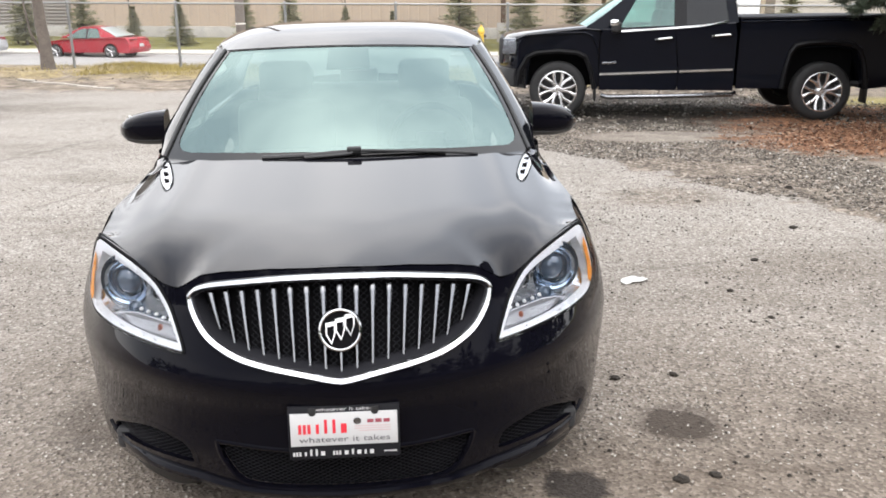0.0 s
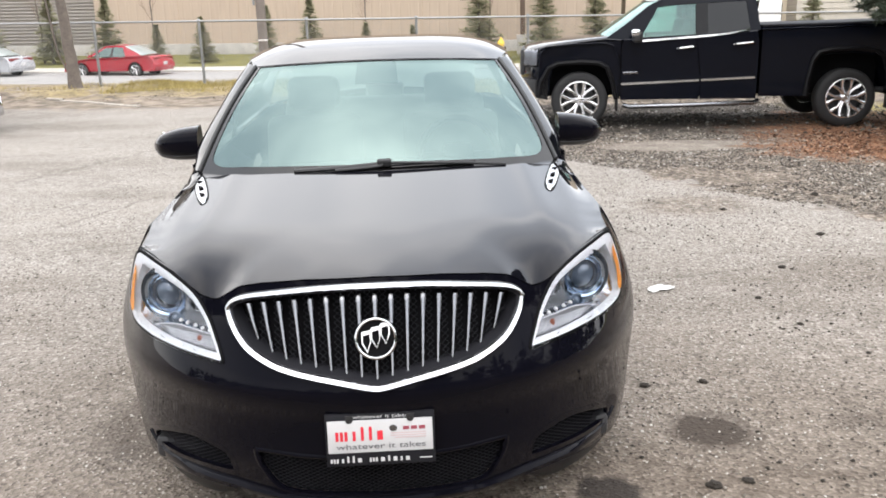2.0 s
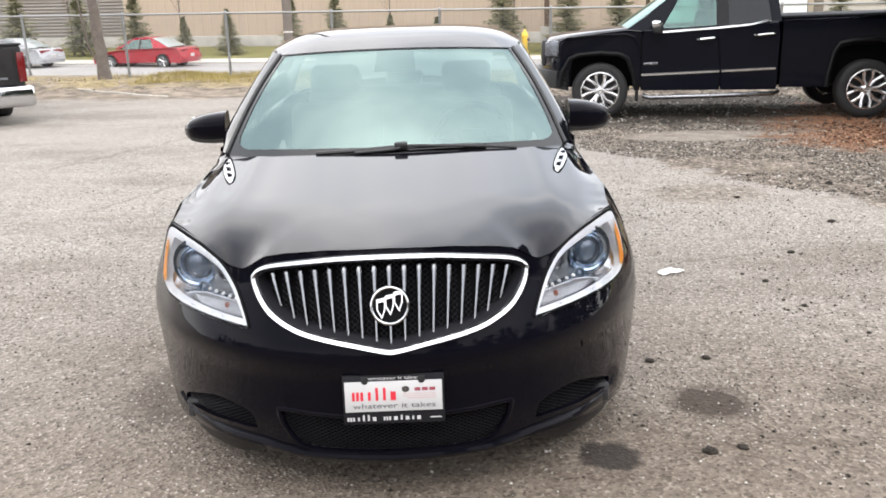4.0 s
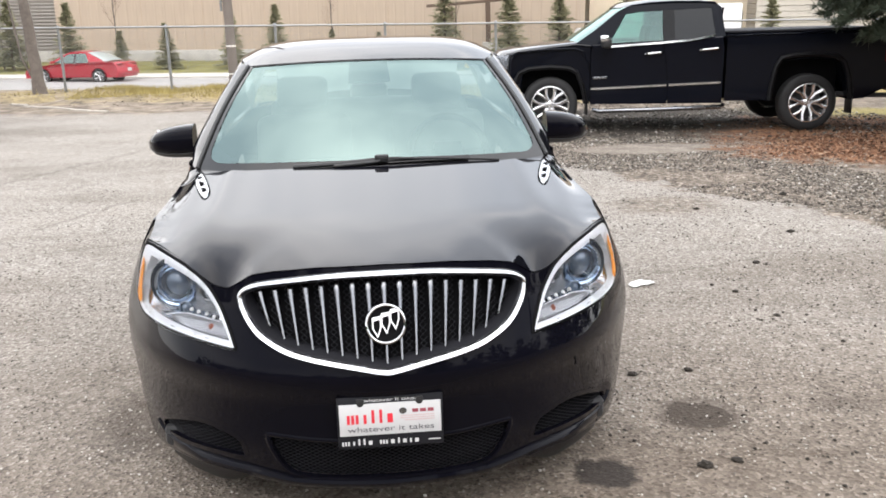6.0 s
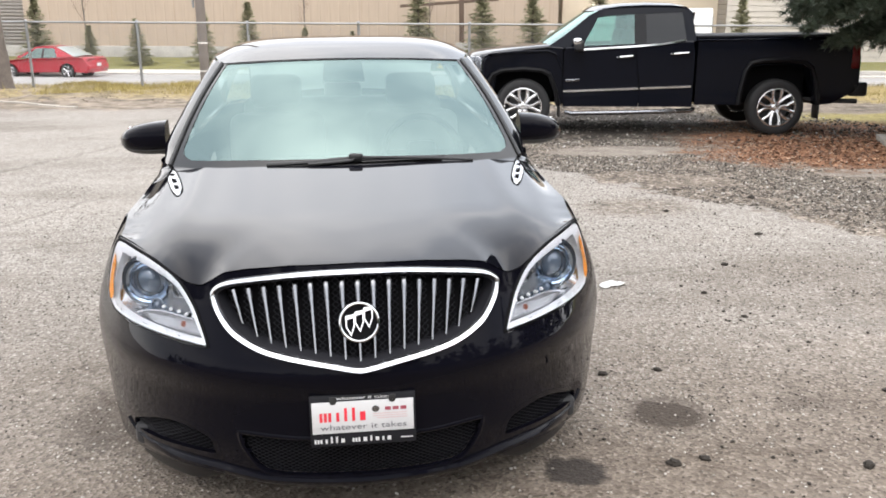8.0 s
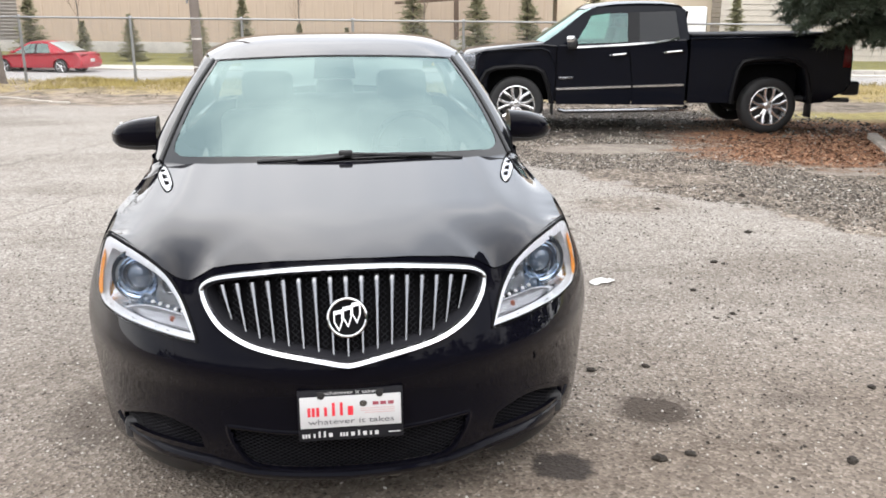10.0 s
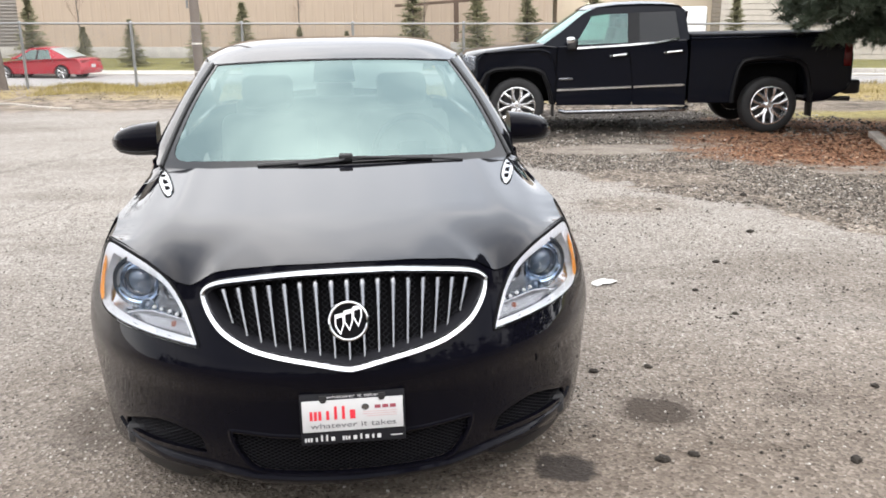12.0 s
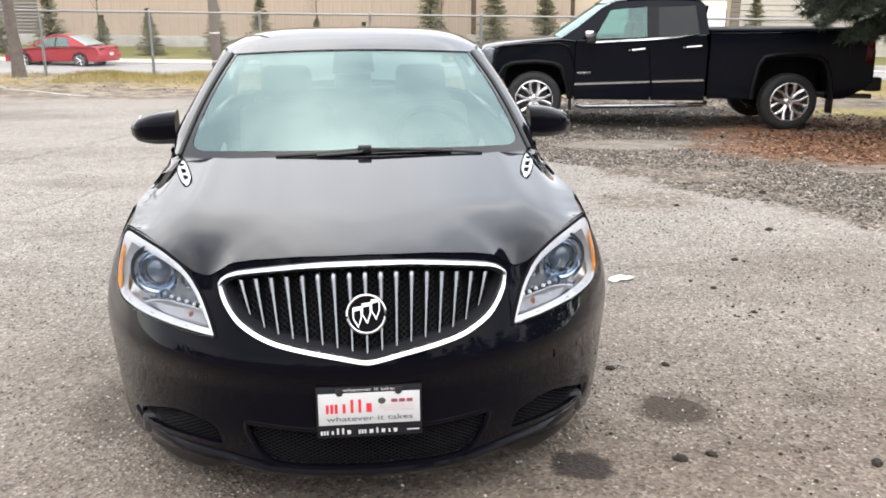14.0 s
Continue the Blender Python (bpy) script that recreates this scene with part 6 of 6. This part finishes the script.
while u < posts[-1]:
    for d in (-1, 1):
        h = 1.42
        ua, ub = (u, u + h) if d > 0 else (u + h, u)
        a, b = street(ua, 0.02, FB(ua) + 0.07), street(ub, 0.02, RAIL(ub))
        side = Vector((0.0022, 0, 0))
        bm.faces.new([bm.verts.new(a - side), bm.verts.new(a + side), bm.verts.new(b + side), bm.verts.new(b - side)])
    u += 0.078
tagged(part("wire_mesh", bm, GALV, fence, smooth=False), kind="stuff")

pole = thing("utility_pole", "weathered wooden utility pole with white bands", "pole", Matrix.Translation(street(1.33, 0.75, 0)))
zb = ground_height(*street(1.33, 0.75).xy) - 0.1
part("shaft", lathe_bm([(0.001, zb), (0.118, zb), (0.11, 2.5), (0.10, 6), (0.095, 9), (0.001, 9)], Matrix(), 18), POLE_WOOD, pole)
for z in (0.42, 1.08):
    part("band", lathe_bm([(0.113, z - 0.02), (0.122, z - 0.015), (0.122, z + 0.015), (0.113, z + 0.02)], Matrix(), 18), mat("white_band", (0.7, 0.68, 0.64), 0.7), pole)
part("pipe", tube_bm([Vector((-0.15, -0.04, 1.9)), Vector((-0.15, -0.04, 6))], 0.03, 8), GALV, pole)


# ---- trees ----
def limb(bm, rnd, start, way, length, r, depth, tips):
    pts, rs, p, d = [start.copy()], [r], start.copy(), way.normalized()
    n = 6
    for k in range(n):
        d = (d + Vector((rnd.uniform(-1, 1), rnd.uniform(-1, 1), rnd.uniform(-0.5, 0.9))) * 0.16).normalized()
        p = p + d * (length / n)
        pts.append(p.copy()), rs.append(r * (1 - 0.75 * (k + 1) / n))
        if depth > 0 and k > 0:
            for _ in range(rnd.choice((1, 2))):
                side = (d + Vector((rnd.uniform(-1, 1), rnd.uniform(-1, 1), rnd.uniform(-0.3, 0.8))) * 0.9).normalized()
                limb(bm, rnd, p, side, length * rnd.uniform(0.35, 0.6), rs[-1] * 0.62, depth - 1, tips)
    tips.append((p, d))
    add_tube(bm, pts, rs, 6 if r > 0.03 else 4, False)


def bare_tree(name, label, base, height, r, seed, lean=(0, 0, 1), depth=3, clear=0.35, second=None):
    rnd = random.Random(seed)
    t = thing(name, label, "tree", Matrix.Translation(base))
    bm, tips = bmesh.new(), []
    up = Vector(lean).normalized()
    n, pts, rs = 9, [], []
    p = Vector((0, 0, -0.15))
    for k in range(n + 1):
        f = k / n
        pts.append(p.copy()), rs.append(r * (1.35 if k == 0 else 1.08 if k == 1 else 1 - 0.35 * f))
        p = p + (up + Vector((rnd.uniform(-1, 1), rnd.uniform(-1, 1), 0)) * 0.06) * (height * clear / n)
    add_tube(bm, pts, rs, 12)
    part("trunk", bm, BARK, t)
    crown = bmesh.new()
    for k in range(5):
        a = k * 2.4 + rnd.random()
        if r < 0.1:
            # a sapling: short ascending branches up its stem
            limb(crown, rnd, pts[-1 - k], Vector((math.cos(a) * 0.5, math.sin(a) * 0.5, 1.0)), height * rnd.uniform(0.16, 0.3), rs[-1 - k] * 0.6, depth, tips)
        else:
            limb(crown, rnd, pts[-1] - Vector((0, 0, 0.15 * k * r)), Vector((math.cos(a) * 0.7, math.sin(a) * 0.7, 0.9)), height * (1 - clear) * rnd.uniform(0.7, 1), rs[-1] * 0.6, depth, tips)
    tagged(part("crown", crown, TWIG if r < 0.1 else BARK, t), kind="stuff")
    if second:
        part("side_stem", tube_bm([Vector(q) for q in second], [0.03, 0.028, 0.025, 0.02], 8), BARK, t)
    return t


def gz(u, v):
    q = street(u, v)
    return Vector((q.x, q.y, ground_height(q.x, q.y)))


bare_tree("street_tree", "bare deciduous tree with a leaning grey trunk on the verge", gz(-2.75, -0.8), 6.5, 0.148, 5, (-0.06, 0, 1), 3, 0.42, [(-0.05, 0.05, 0.2), (-0.32, 0.05, 0.9), (-0.40, 0.05, 1.7), (-0.55, 0.0, 3.4)])
for k, (u, h) in enumerate(((-8.15, 4.2), (1.25, 3.8), (6.5, 3.6), (-13.2, 4.4))):
    bare_tree("sapling", "thin bare sapling in front of the hall", gz(u, 17.3), h, 0.036, 20 + k, (0, 0, 1), 2, 0.8)


def spruce_meshes(seed, h=2.6):
    """A young spruce: trunk and whorls of drooping twigs with short needles."""
    rnd = random.Random(seed)
    trunk = tube_bm([Vector((0, 0, -0.1)), Vector((0.01, 0, h * 0.5)), Vector((0, 0, h * 0.97))], [0.045, 0.03, 0.006], 7)
    bm = bmesh.new()
    z = 0.12
    while z < h * 0.985:
        f = z / h
        reach = (0.60 * (1 - f) ** 1.15 + 0.035) * h / 2.6 * rnd.uniform(0.85, 1.12)
        n = rnd.randint(8, 11)
        for k in range(n):
            if rnd.random() < 0.06:
                continue
            a = rnd.uniform(0, 6.28)
            out = Vector((math.cos(a), math.sin(a), 0))
            r = reach * rnd.uniform(0.6, 1.1)
            steps = max(3, int(r / 0.05))
            for j in range(steps):
                g = (j + 0.5) / steps
                c = out * r * g + Vector((0, 0, z + 0.10 * g - 0.22 * r * g * g))
                for _ in range(4):
                    d = (out * rnd.uniform(0.1, 1) + Vector((rnd.uniform(-1, 1), rnd.uniform(-1, 1), rnd.uniform(-0.4, 0.8))) * 0.8).normalized()
                    s = d.cross(Vector((rnd.uniform(-1, 1), rnd.uniform(-1, 1), 1))).normalized() * 0.019
                    e = c + d * rnd.uniform(0.06, 0.12)
                    bm.faces.new([bm.verts.new(c - s), bm.verts.new(c + s), bm.verts.new(e)])
        z += 0.06 * rnd.uniform(0.7, 1.3)
    return trunk, bm


spruces = []
for seed in (31, 32, 33):
    t = thing("spruce", "young green spruce on the lawn in front of the hall", "tree", group="spruces along the hall")
    a, b = spruce_meshes(seed)
    part("trunk", a, BARK, t)
    tagged(part("crown", b, SPRUCE, t), kind="stuff")
    spruces.append(t)
rnd = random.Random(7)
spots = [(-10.05, 1.05), (-7.85, 0.62), (-5.85, 0.72), (-3.0, 0.88), (-1.1, 1.0), (1.27, 0.6), (3.26, 0.55), (6.07, 1.3), (8.74, 1.25), (10.88, 1.25), (13.62, 1.35), (19.65, 1.1), (-12.6, 1.1), (-15.5, 1.2)]
for k, (u, s) in enumerate(spots):
    m = Matrix.Translation(gz(u, 17.0)) @ pose(0, 0, 0, 0, 0, rnd.uniform(0, 360))
    src = spruces[k % 3]
    wide = 1.85 if s < 0.8 else 1.6
    if k < 3:
        src.matrix_basis = m @ Matrix.Diagonal((s * wide, s * wide, s, 1))
    else:
        c = copy_thing(src, m)
        c.scale = (s * wide, s * wide, s)

# ---- the dark pine that hangs over the truck's tail ----
rnd = random.Random(12)
pine = thing("pine_tree", "dark green pine with low drooping boughs over brown needles", "tree", Matrix.Translation((8.65, 7.95, ground_height(8.65, 7.95))))
part("trunk", tube_bm([Vector((0, 0, -0.1)), Vector((0.03, 0, 2)), Vector((0, 0.05, 4.5)), Vector((0, 0, 8))], [0.2, 0.17, 0.12, 0.02], 12), BARK, pine)
boughs, needles = bmesh.new(), []
nv, nf = [], []


def tuft(p, d, size):
    for _ in range(26):
        w = (d * 0.6 + Vector((rnd.gauss(0, 1), rnd.gauss(0, 1), rnd.gauss(0, 1))) * 0.62).normalized()
        s = w.cross(Vector((rnd.gauss(0, 1), rnd.gauss(0, 1), rnd.gauss(0, 1)))).normalized() * 0.008
        e = p + w * size * rnd.uniform(0.6, 1.1)
        k = len(nv)
        nv.extend([p - s, p + s, e])
        nf.append((k, k + 1, k + 2))


for k in range(220):
    a = k * 2.39996
    z0 = 1.50 + 5.5 * (k / 220) ** 1.9
    reach = (2.3 + 0.75 * smooth(1.5, 2.25, z0) - 0.36 * max(0, z0 - 2.6)) * rnd.uniform(0.78, 1.03)
    out = Vector((math.cos(a), math.sin(a), 0))
    side = Vector((-out.y, out.x, 0))
    pts = [out * reach * g + Vector((0, 0, z0 + 0.45 * reach * g * 0.6 - 0.42 * reach * g * g)) for g in np.linspace(0, 1, 8)]
    add_tube(boughs, pts, [0.035 * (1 - 0.8 * g) + 0.004 for g in np.linspace(0, 1, 8)], 5, False)
    for g in np.linspace(0.25, 1.0, int(reach * 10)):
        base = out * reach * g + Vector((0, 0, z0 + 0.27 * reach * g - 0.42 * reach * g * g))
        spread = 0.62 * (1.15 - g) * reach * 0.55 + 0.10
        for s in (-1, 1):
            L = spread * rnd.uniform(0.6, 1.1)
            n = max(2, int(L / 0.085))
            for j in range(n + 1):
                q = base + (side * s * 0.9 + out * 0.45).normalized() * L * j / n + Vector((0, 0, -0.12 * L * (j / n) ** 2 + rnd.uniform(-0.05, 0.05)))
                tuft(q, (side * s * 0.7 + out * 0.7 + Vector((0, 0, 0.25))).normalized(), rnd.uniform(0.11, 0.18))
tagged(part("boughs", boughs, BARK, pine), kind="stuff")
me = bpy.data.meshes.new("crown")
me.from_pydata(nv, [], nf)
me.materials.append(PINE)
crown = new("crown", me)
crown.parent = pine
tagged(crown, kind="stuff")

# ---- trees far behind the viewer, seen only in the paint ----
rnd = random.Random(77)
vs, fs = [], []
for k in range(180):
    east = k >= 110
    a = radians(rnd.uniform(70, 168) if east else rnd.uniform(100, 260))
    dist = rnd.uniform(26, 40) if east else rnd.uniform(38, 60)
    cx, cy, h, w = dist * math.sin(a), dist * math.cos(a), rnd.uniform(6, 13) if east else rnd.uniform(3.5, 9), rnd.uniform(1.5, 3.5)
    for j in range(90):
        z = h * rnd.uniform(0.05, 1) ** 0.8
        q = Vector((cx + rnd.gauss(0, 0.4) * w * (1.1 - z / h), cy + rnd.gauss(0, 0.4) * w, z))
        i0 = len(vs)
        vs += [q + Vector((rnd.uniform(-1, 1), rnd.uniform(-1, 1), rnd.uniform(-0.8, 0.8))) for _ in range(3)]
        fs.append((i0, i0 + 1, i0 + 2))
me = bpy.data.meshes.new("far_woods")
me.from_pydata(vs, [], fs)
me.materials.append(PINE)
tagged(new("far_woods", me), "dark belt of distant trees behind the lot", kind="stuff")


# ---- small things on the ground ----
def on_ground(x, y):
    return Vector((x, y, ground_height(x, y)))


def kerb(name, label, a, b, w, h, n):
    """A weathered kerb: separate stones end to end, slightly uneven."""
    r = random.Random(len(name) + n)
    a, b = Vector(a), Vector(b)
    d = (b - a).normalized()
    ang = math.degrees(math.atan2(d.y, d.x))
    t = thing(name, label, "kerb", kind="structure")
    L = (b - a).length / n
    for k in range(n):
        c = a + d * L * (k + 0.5)
        g = ground_height(c.x, c.y)
        part("kerb_stone", box_bm((c.x, c.y, g + h / 2 - 0.05 + r.uniform(-0.01, 0.01)), (L - 0.012, w, h), 0.018, pose(0, 0, 0, r.uniform(-3, 3), r.uniform(-2, 2), ang + r.uniform(-2, 2))), OLD_KERB if name == "side_kerb" else PALE_KERB, t)
    return t


p0, p1 = street(-2.3, -3.0), street(0.25, -4.36)
kerb("low_kerb", "broken pale concrete kerb at the edge of the lot", (p0.x, p0.y, 0), (p1.x, p1.y, 0), 0.11, 0.085, 6)
kerb("side_kerb", "pale concrete kerb beside the leaf litter", (6.80, 7.9, 0), (5.25, 4.3, 0), 0.13, 0.10, 3)
p0, p1 = street(20, 12.6), street(60, 12.6)
wall_r = thing("retaining_wall", "low grey stone retaining wall along the street", "wall", kind="structure")
for k in range(16):
    q = street(20.4 + k * 0.8, 13.6)
    part("wall_block", box_bm((q.x, q.y, ground_height(q.x, q.y) + 0.12), (0.79, 0.35, 0.42), 0.03, pose(0, 0, 0, 0, 0, -7)), CONCRETE, wall_r)

clods = [(2.401, 2.75, 0.030), (2.988, 3.474, 0.036), (1.357, 1.144, 0.024), (1.096, 1.133, 0.028), (1.105, 0.312, 0.034), (1.232, 0.33, 0.026), (1.786, 0.20, 0.030), (2.001, 1.875, 0.014), (1.95, 2.35, 0.016), (2.05, 2.05, 0.012), (2.62, 4.35, 0.03), (3.55, 4.75, 0.04), (2.209, 1.37, 0.016), (2.236, 0.786, 0.024), (2.446, 2.709, 0.016), (2.029, 2.203, 0.022), (2.073, 1.774, 0.022)]
for k, (x, y, r) in enumerate(clods):
    r *= 0.6
    rr = random.Random(60 + k)
    bm = bmesh.new()
    bmesh.ops.create_icosphere(bm, subdivisions=3, radius=r)
    for v in bm.verts:
        n3 = noise.noise(v.co / r * 1.3 + Vector((k * 3.1, 0, 0)))
        v.co = v.co * (1 + 0.45 * n3 + 0.3 * noise.noise(v.co / r * 3.5 + Vector((0, k * 2.3, 0))))
        v.co.z = v.co.z * 0.62
        v.co.x *= 1.25
    c = part("soil_clod", bm, CLOD, None, sharp=60)
    c.matrix_basis = Matrix.Translation(on_ground(x, y) + Vector((0, 0, r * 0.35))) @ pose(0, 0, 0, 0, 0, rr.uniform(0, 360))
    tagged(c, "dark crumbly clod of soil lying on the asphalt", "clod", "clods on the asphalt")

bm = bmesh.new()
pts = spline([(-0.11, -0.02), (-0.04, 0.05), (0.05, 0.045), (0.12, 0.02), (0.10, -0.02), (0.02, -0.03), (-0.06, -0.06)], 4)
rows = [[Vector((q[0] * f, q[1] * f, 0.012 + 0.02 * (1 - f) + 0.012 * noise.noise(Vector((q[0] * 30 * f, q[1] * 30 * f, 0))))) for q in pts] for f in (1, 0.75, 0.5, 0.25, 0.01)]
paper = part("paper_scrap", thicken(grid_bm(rows, True), 0.003), PAPER, None)
paper.matrix_basis = Matrix.Translation(on_ground(1.546, 2.427)) @ Matrix.Diagonal((0.72, 0.95, 1, 1))
tagged(paper, "crumpled scrap of white paper on the asphalt", "litter")


def scatter(name, label, material, spots, seed, shape, kind="stuff"):
    """Many small bits in one mesh."""
    r = random.Random(seed)
    vs, fs = [], []
    for x, y, s in spots:
        k = len(vs)
        m = Matrix.Translation((x, y, ground_height(x, y) + s * 0.2)) @ pose(0, 0, 0, r.uniform(-25, 25), r.uniform(-25, 25), r.uniform(0, 360))
        if shape == "stone":
            loc = [Vector((r.uniform(0.7, 1.2) * a, r.uniform(0.7, 1.2) * b, r.uniform(0.5, 0.8) * c)) * s for a, b, c in ((1, 0, 0), (0, 1, 0), (-1, 0, 0), (0, -1, 0), (0, 0, 1), (0, 0, -0.6))]
            tri = ((0, 1, 4), (1, 2, 4), (2, 3, 4), (3, 0, 4), (1, 0, 5), (2, 1, 5), (3, 2, 5), (0, 3, 5))
        else:
            loc = [Vector((a * s, b * s, c * s)) for a, b, c in ((-1.2, 0, 0.1), (0, -0.6, 0.35 * r.random()), (1.3, 0, 0.2), (0, 0.6, 0.35 * r.random()))]
            tri = ((0, 1, 2), (0, 2, 3))
        vs += [m @ q for q in loc]
        fs += [tuple(k + j for j in t) for t in tri]
    me = bpy.data.meshes.new(name)
    me.from_pydata(vs, [], fs)
    me.materials.append(material)
    return tagged(new(name, me), label, kind=kind)


def litter(x, y):
    """Below 1 where leaves lie."""
    d = math.hypot((x - 7.3) / 2.6, (y - 7.6) / 2.6) + 0.45 * noise.noise(Vector((x, y, 7)) * 1.1)
    d2 = math.hypot((x - 6.0) / 1.6, (y - 7.2) / 1.25) + 0.5 * noise.noise(Vector((x, y, 9)) * 1.4)
    return min(d, d2)


r = random.Random(3)
spots = []
while len(spots) < 22000:
    x, y = r.uniform(1.6, 8.5), r.uniform(3.4, 11.5)
    e = 0.894 * x + 0.447 * y + 1.3 * noise.noise(Vector((x, y, 0)) * 0.8)
    if math.hypot((x - 3.55) / 0.95, (y - 8.1) / 0.55) < 1.1 or math.hypot((x - 5.35) / 0.55, (y - 5.75) / 0.22) < 1.1:
        continue
    if e > 5.05 and y < 9.2 + 0.5 * noise.noise(Vector((x, y, 6))) and r.random() < (0.9 if litter(x, y) > 1.1 else 0.12) * (0.35 + 1.3 * abs(noise.noise(Vector((x, y, 4)) * 0.9))):
        spots.append((x, y, r.choice((0.005, 0.006, 0.008, 0.009, 0.011, 0.013, 0.018)) * r.uniform(0.7, 1.25)))
scatter("gravel", "loose grey gravel and broken asphalt", STONE, spots, 4, "stone")
spots = []
while len(spots) < 5000:
    x, y = r.uniform(1.8, 8.5), r.uniform(9.0, 14.5)
    if noise.noise(Vector((x, y, 21)) * 1.2) + r.random() > 0.35:
        spots.append((x, y, r.choice((0.008, 0.012, 0.016, 0.022, 0.03)) * r.uniform(0.7, 1.25)))
scatter("rubble", "broken stones and rubble under the truck", STONE, spots, 14, "stone")
spots = []
while len(spots) < 9000:
    x, y = r.uniform(-3.6, 4.4), r.uniform(-0.7, 1) + 5.5 * r.random() ** 1.6
    if noise.noise(Vector((x, y, 3)) * 1.1) + r.random() * 0.8 > 0.4:
        spots.append((x, y, r.uniform(0.0035, 0.009)))
pale = []
while len(pale) < 12000:
    x, y = r.uniform(-3.6, 4.4), r.uniform(-0.7, 1) + 5.5 * r.random() ** 1.6
    if math.hypot(x - 1.24, y - 0.71) < 0.15 or math.hypot(x - 0.74, y - 0.3) < 0.16:
        continue
    if noise.noise(Vector((x, y, 13)) * 1.1) + r.random() * 0.8 > 0.4:
        pale.append((x, y, r.uniform(0.003, 0.008)))
scatter("pale_grit", "pale chips of stone in the worn asphalt", PALE_GRIT, pale, 15, "stone")
crumbs = []
while len(crumbs) < 2000:
    x, y = r.uniform(-4.0, 4.8), r.uniform(-0.5, 6.5)
    if noise.noise(Vector((x, y, 5)) * 1.3) + 0.2 * x + r.random() * 0.9 > 0.6:
        crumbs.append((x, y, r.choice((0.004, 0.005, 0.006, 0.008, 0.011))))
scatter("soil_crumbs", "small dark crumbs of soil on the asphalt", CLOD, crumbs, 8, "stone")
scatter("grit", "fine dark grit on the asphalt", STONE, spots, 5, "stone")
spots = []
while len(spots) < 30000:
    x, y = r.uniform(3.2, 10.5), r.uniform(4.2, 11.0)
    if litter(x, y) < r.uniform(0.55, 1.1):
        spots.append((x, y, r.choice((0.005, 0.007, 0.009, 0.012, 0.016, 0.026)) * r.uniform(0.8, 1.2)))
scatter("leaf_litter", "brown fallen leaves and needles under the pine", LEAF, spots, 6, "leaf")
GRASS = mat("dead_grass", (0.30, 0.23, 0.09), 0.9, 0, 0.4, 1.0, 12, col2=(0.44, 0.36, 0.13))
vs, fs = [], []
for k in range(42000):
    u, v = (r.uniform(-9, 20), r.uniform(-3.0, 1.2)) if k < 30000 else (r.uniform(-1.6, 3.2), r.uniform(-2.2, 0.8))
    if noise.noise(Vector((u * 0.5, v * 0.8, 2))) + 0.25 * v + r.random() * 0.7 < -0.1 or (u < 2.5 and k < 30000 and (noise.noise(Vector((u * 0.7, v * 1.3, 11))) > -0.12 or v < -2.0 or r.random() < 0.5)):
        continue
    p = street(u, v)
    p.z = ground_height(p.x, p.y)
    h = r.uniform(0.03, 0.13)
    a = r.uniform(0, 6.28)
    s, tip = Vector((math.cos(a), math.sin(a), 0)) * 0.007, Vector((r.uniform(-1, 1), r.uniform(-1, 1), 0)) * h * 0.7
    k0 = len(vs)
    vs += [p - s, p + s, p + tip + Vector((0, 0, h))]
    fs.append((k0, k0 + 1, k0 + 2))
lumps = []
while len(lumps) < 2600:
    u, v = r.uniform(-9, 6), r.uniform(-3.4, -0.2)
    if noise.noise(Vector((u * 0.8, v * 1.2, 31))) + r.random() * 0.7 > 0.25:
        q = street(u, v)
        lumps.append((q.x, q.y, r.choice((0.006, 0.009, 0.012, 0.016, 0.022)) * r.uniform(0.7, 1.2)))
scatter("soil_lumps", "grey and brown lumps of soil on the verge", SOIL_BITS, lumps, 17, "stone")
me = bpy.data.meshes.new("dead_grass")
me.from_pydata(vs, [], fs)
me.materials.append(GRASS)
tagged(new("dead_grass", me), "dry yellow grass along the fence", kind="stuff")
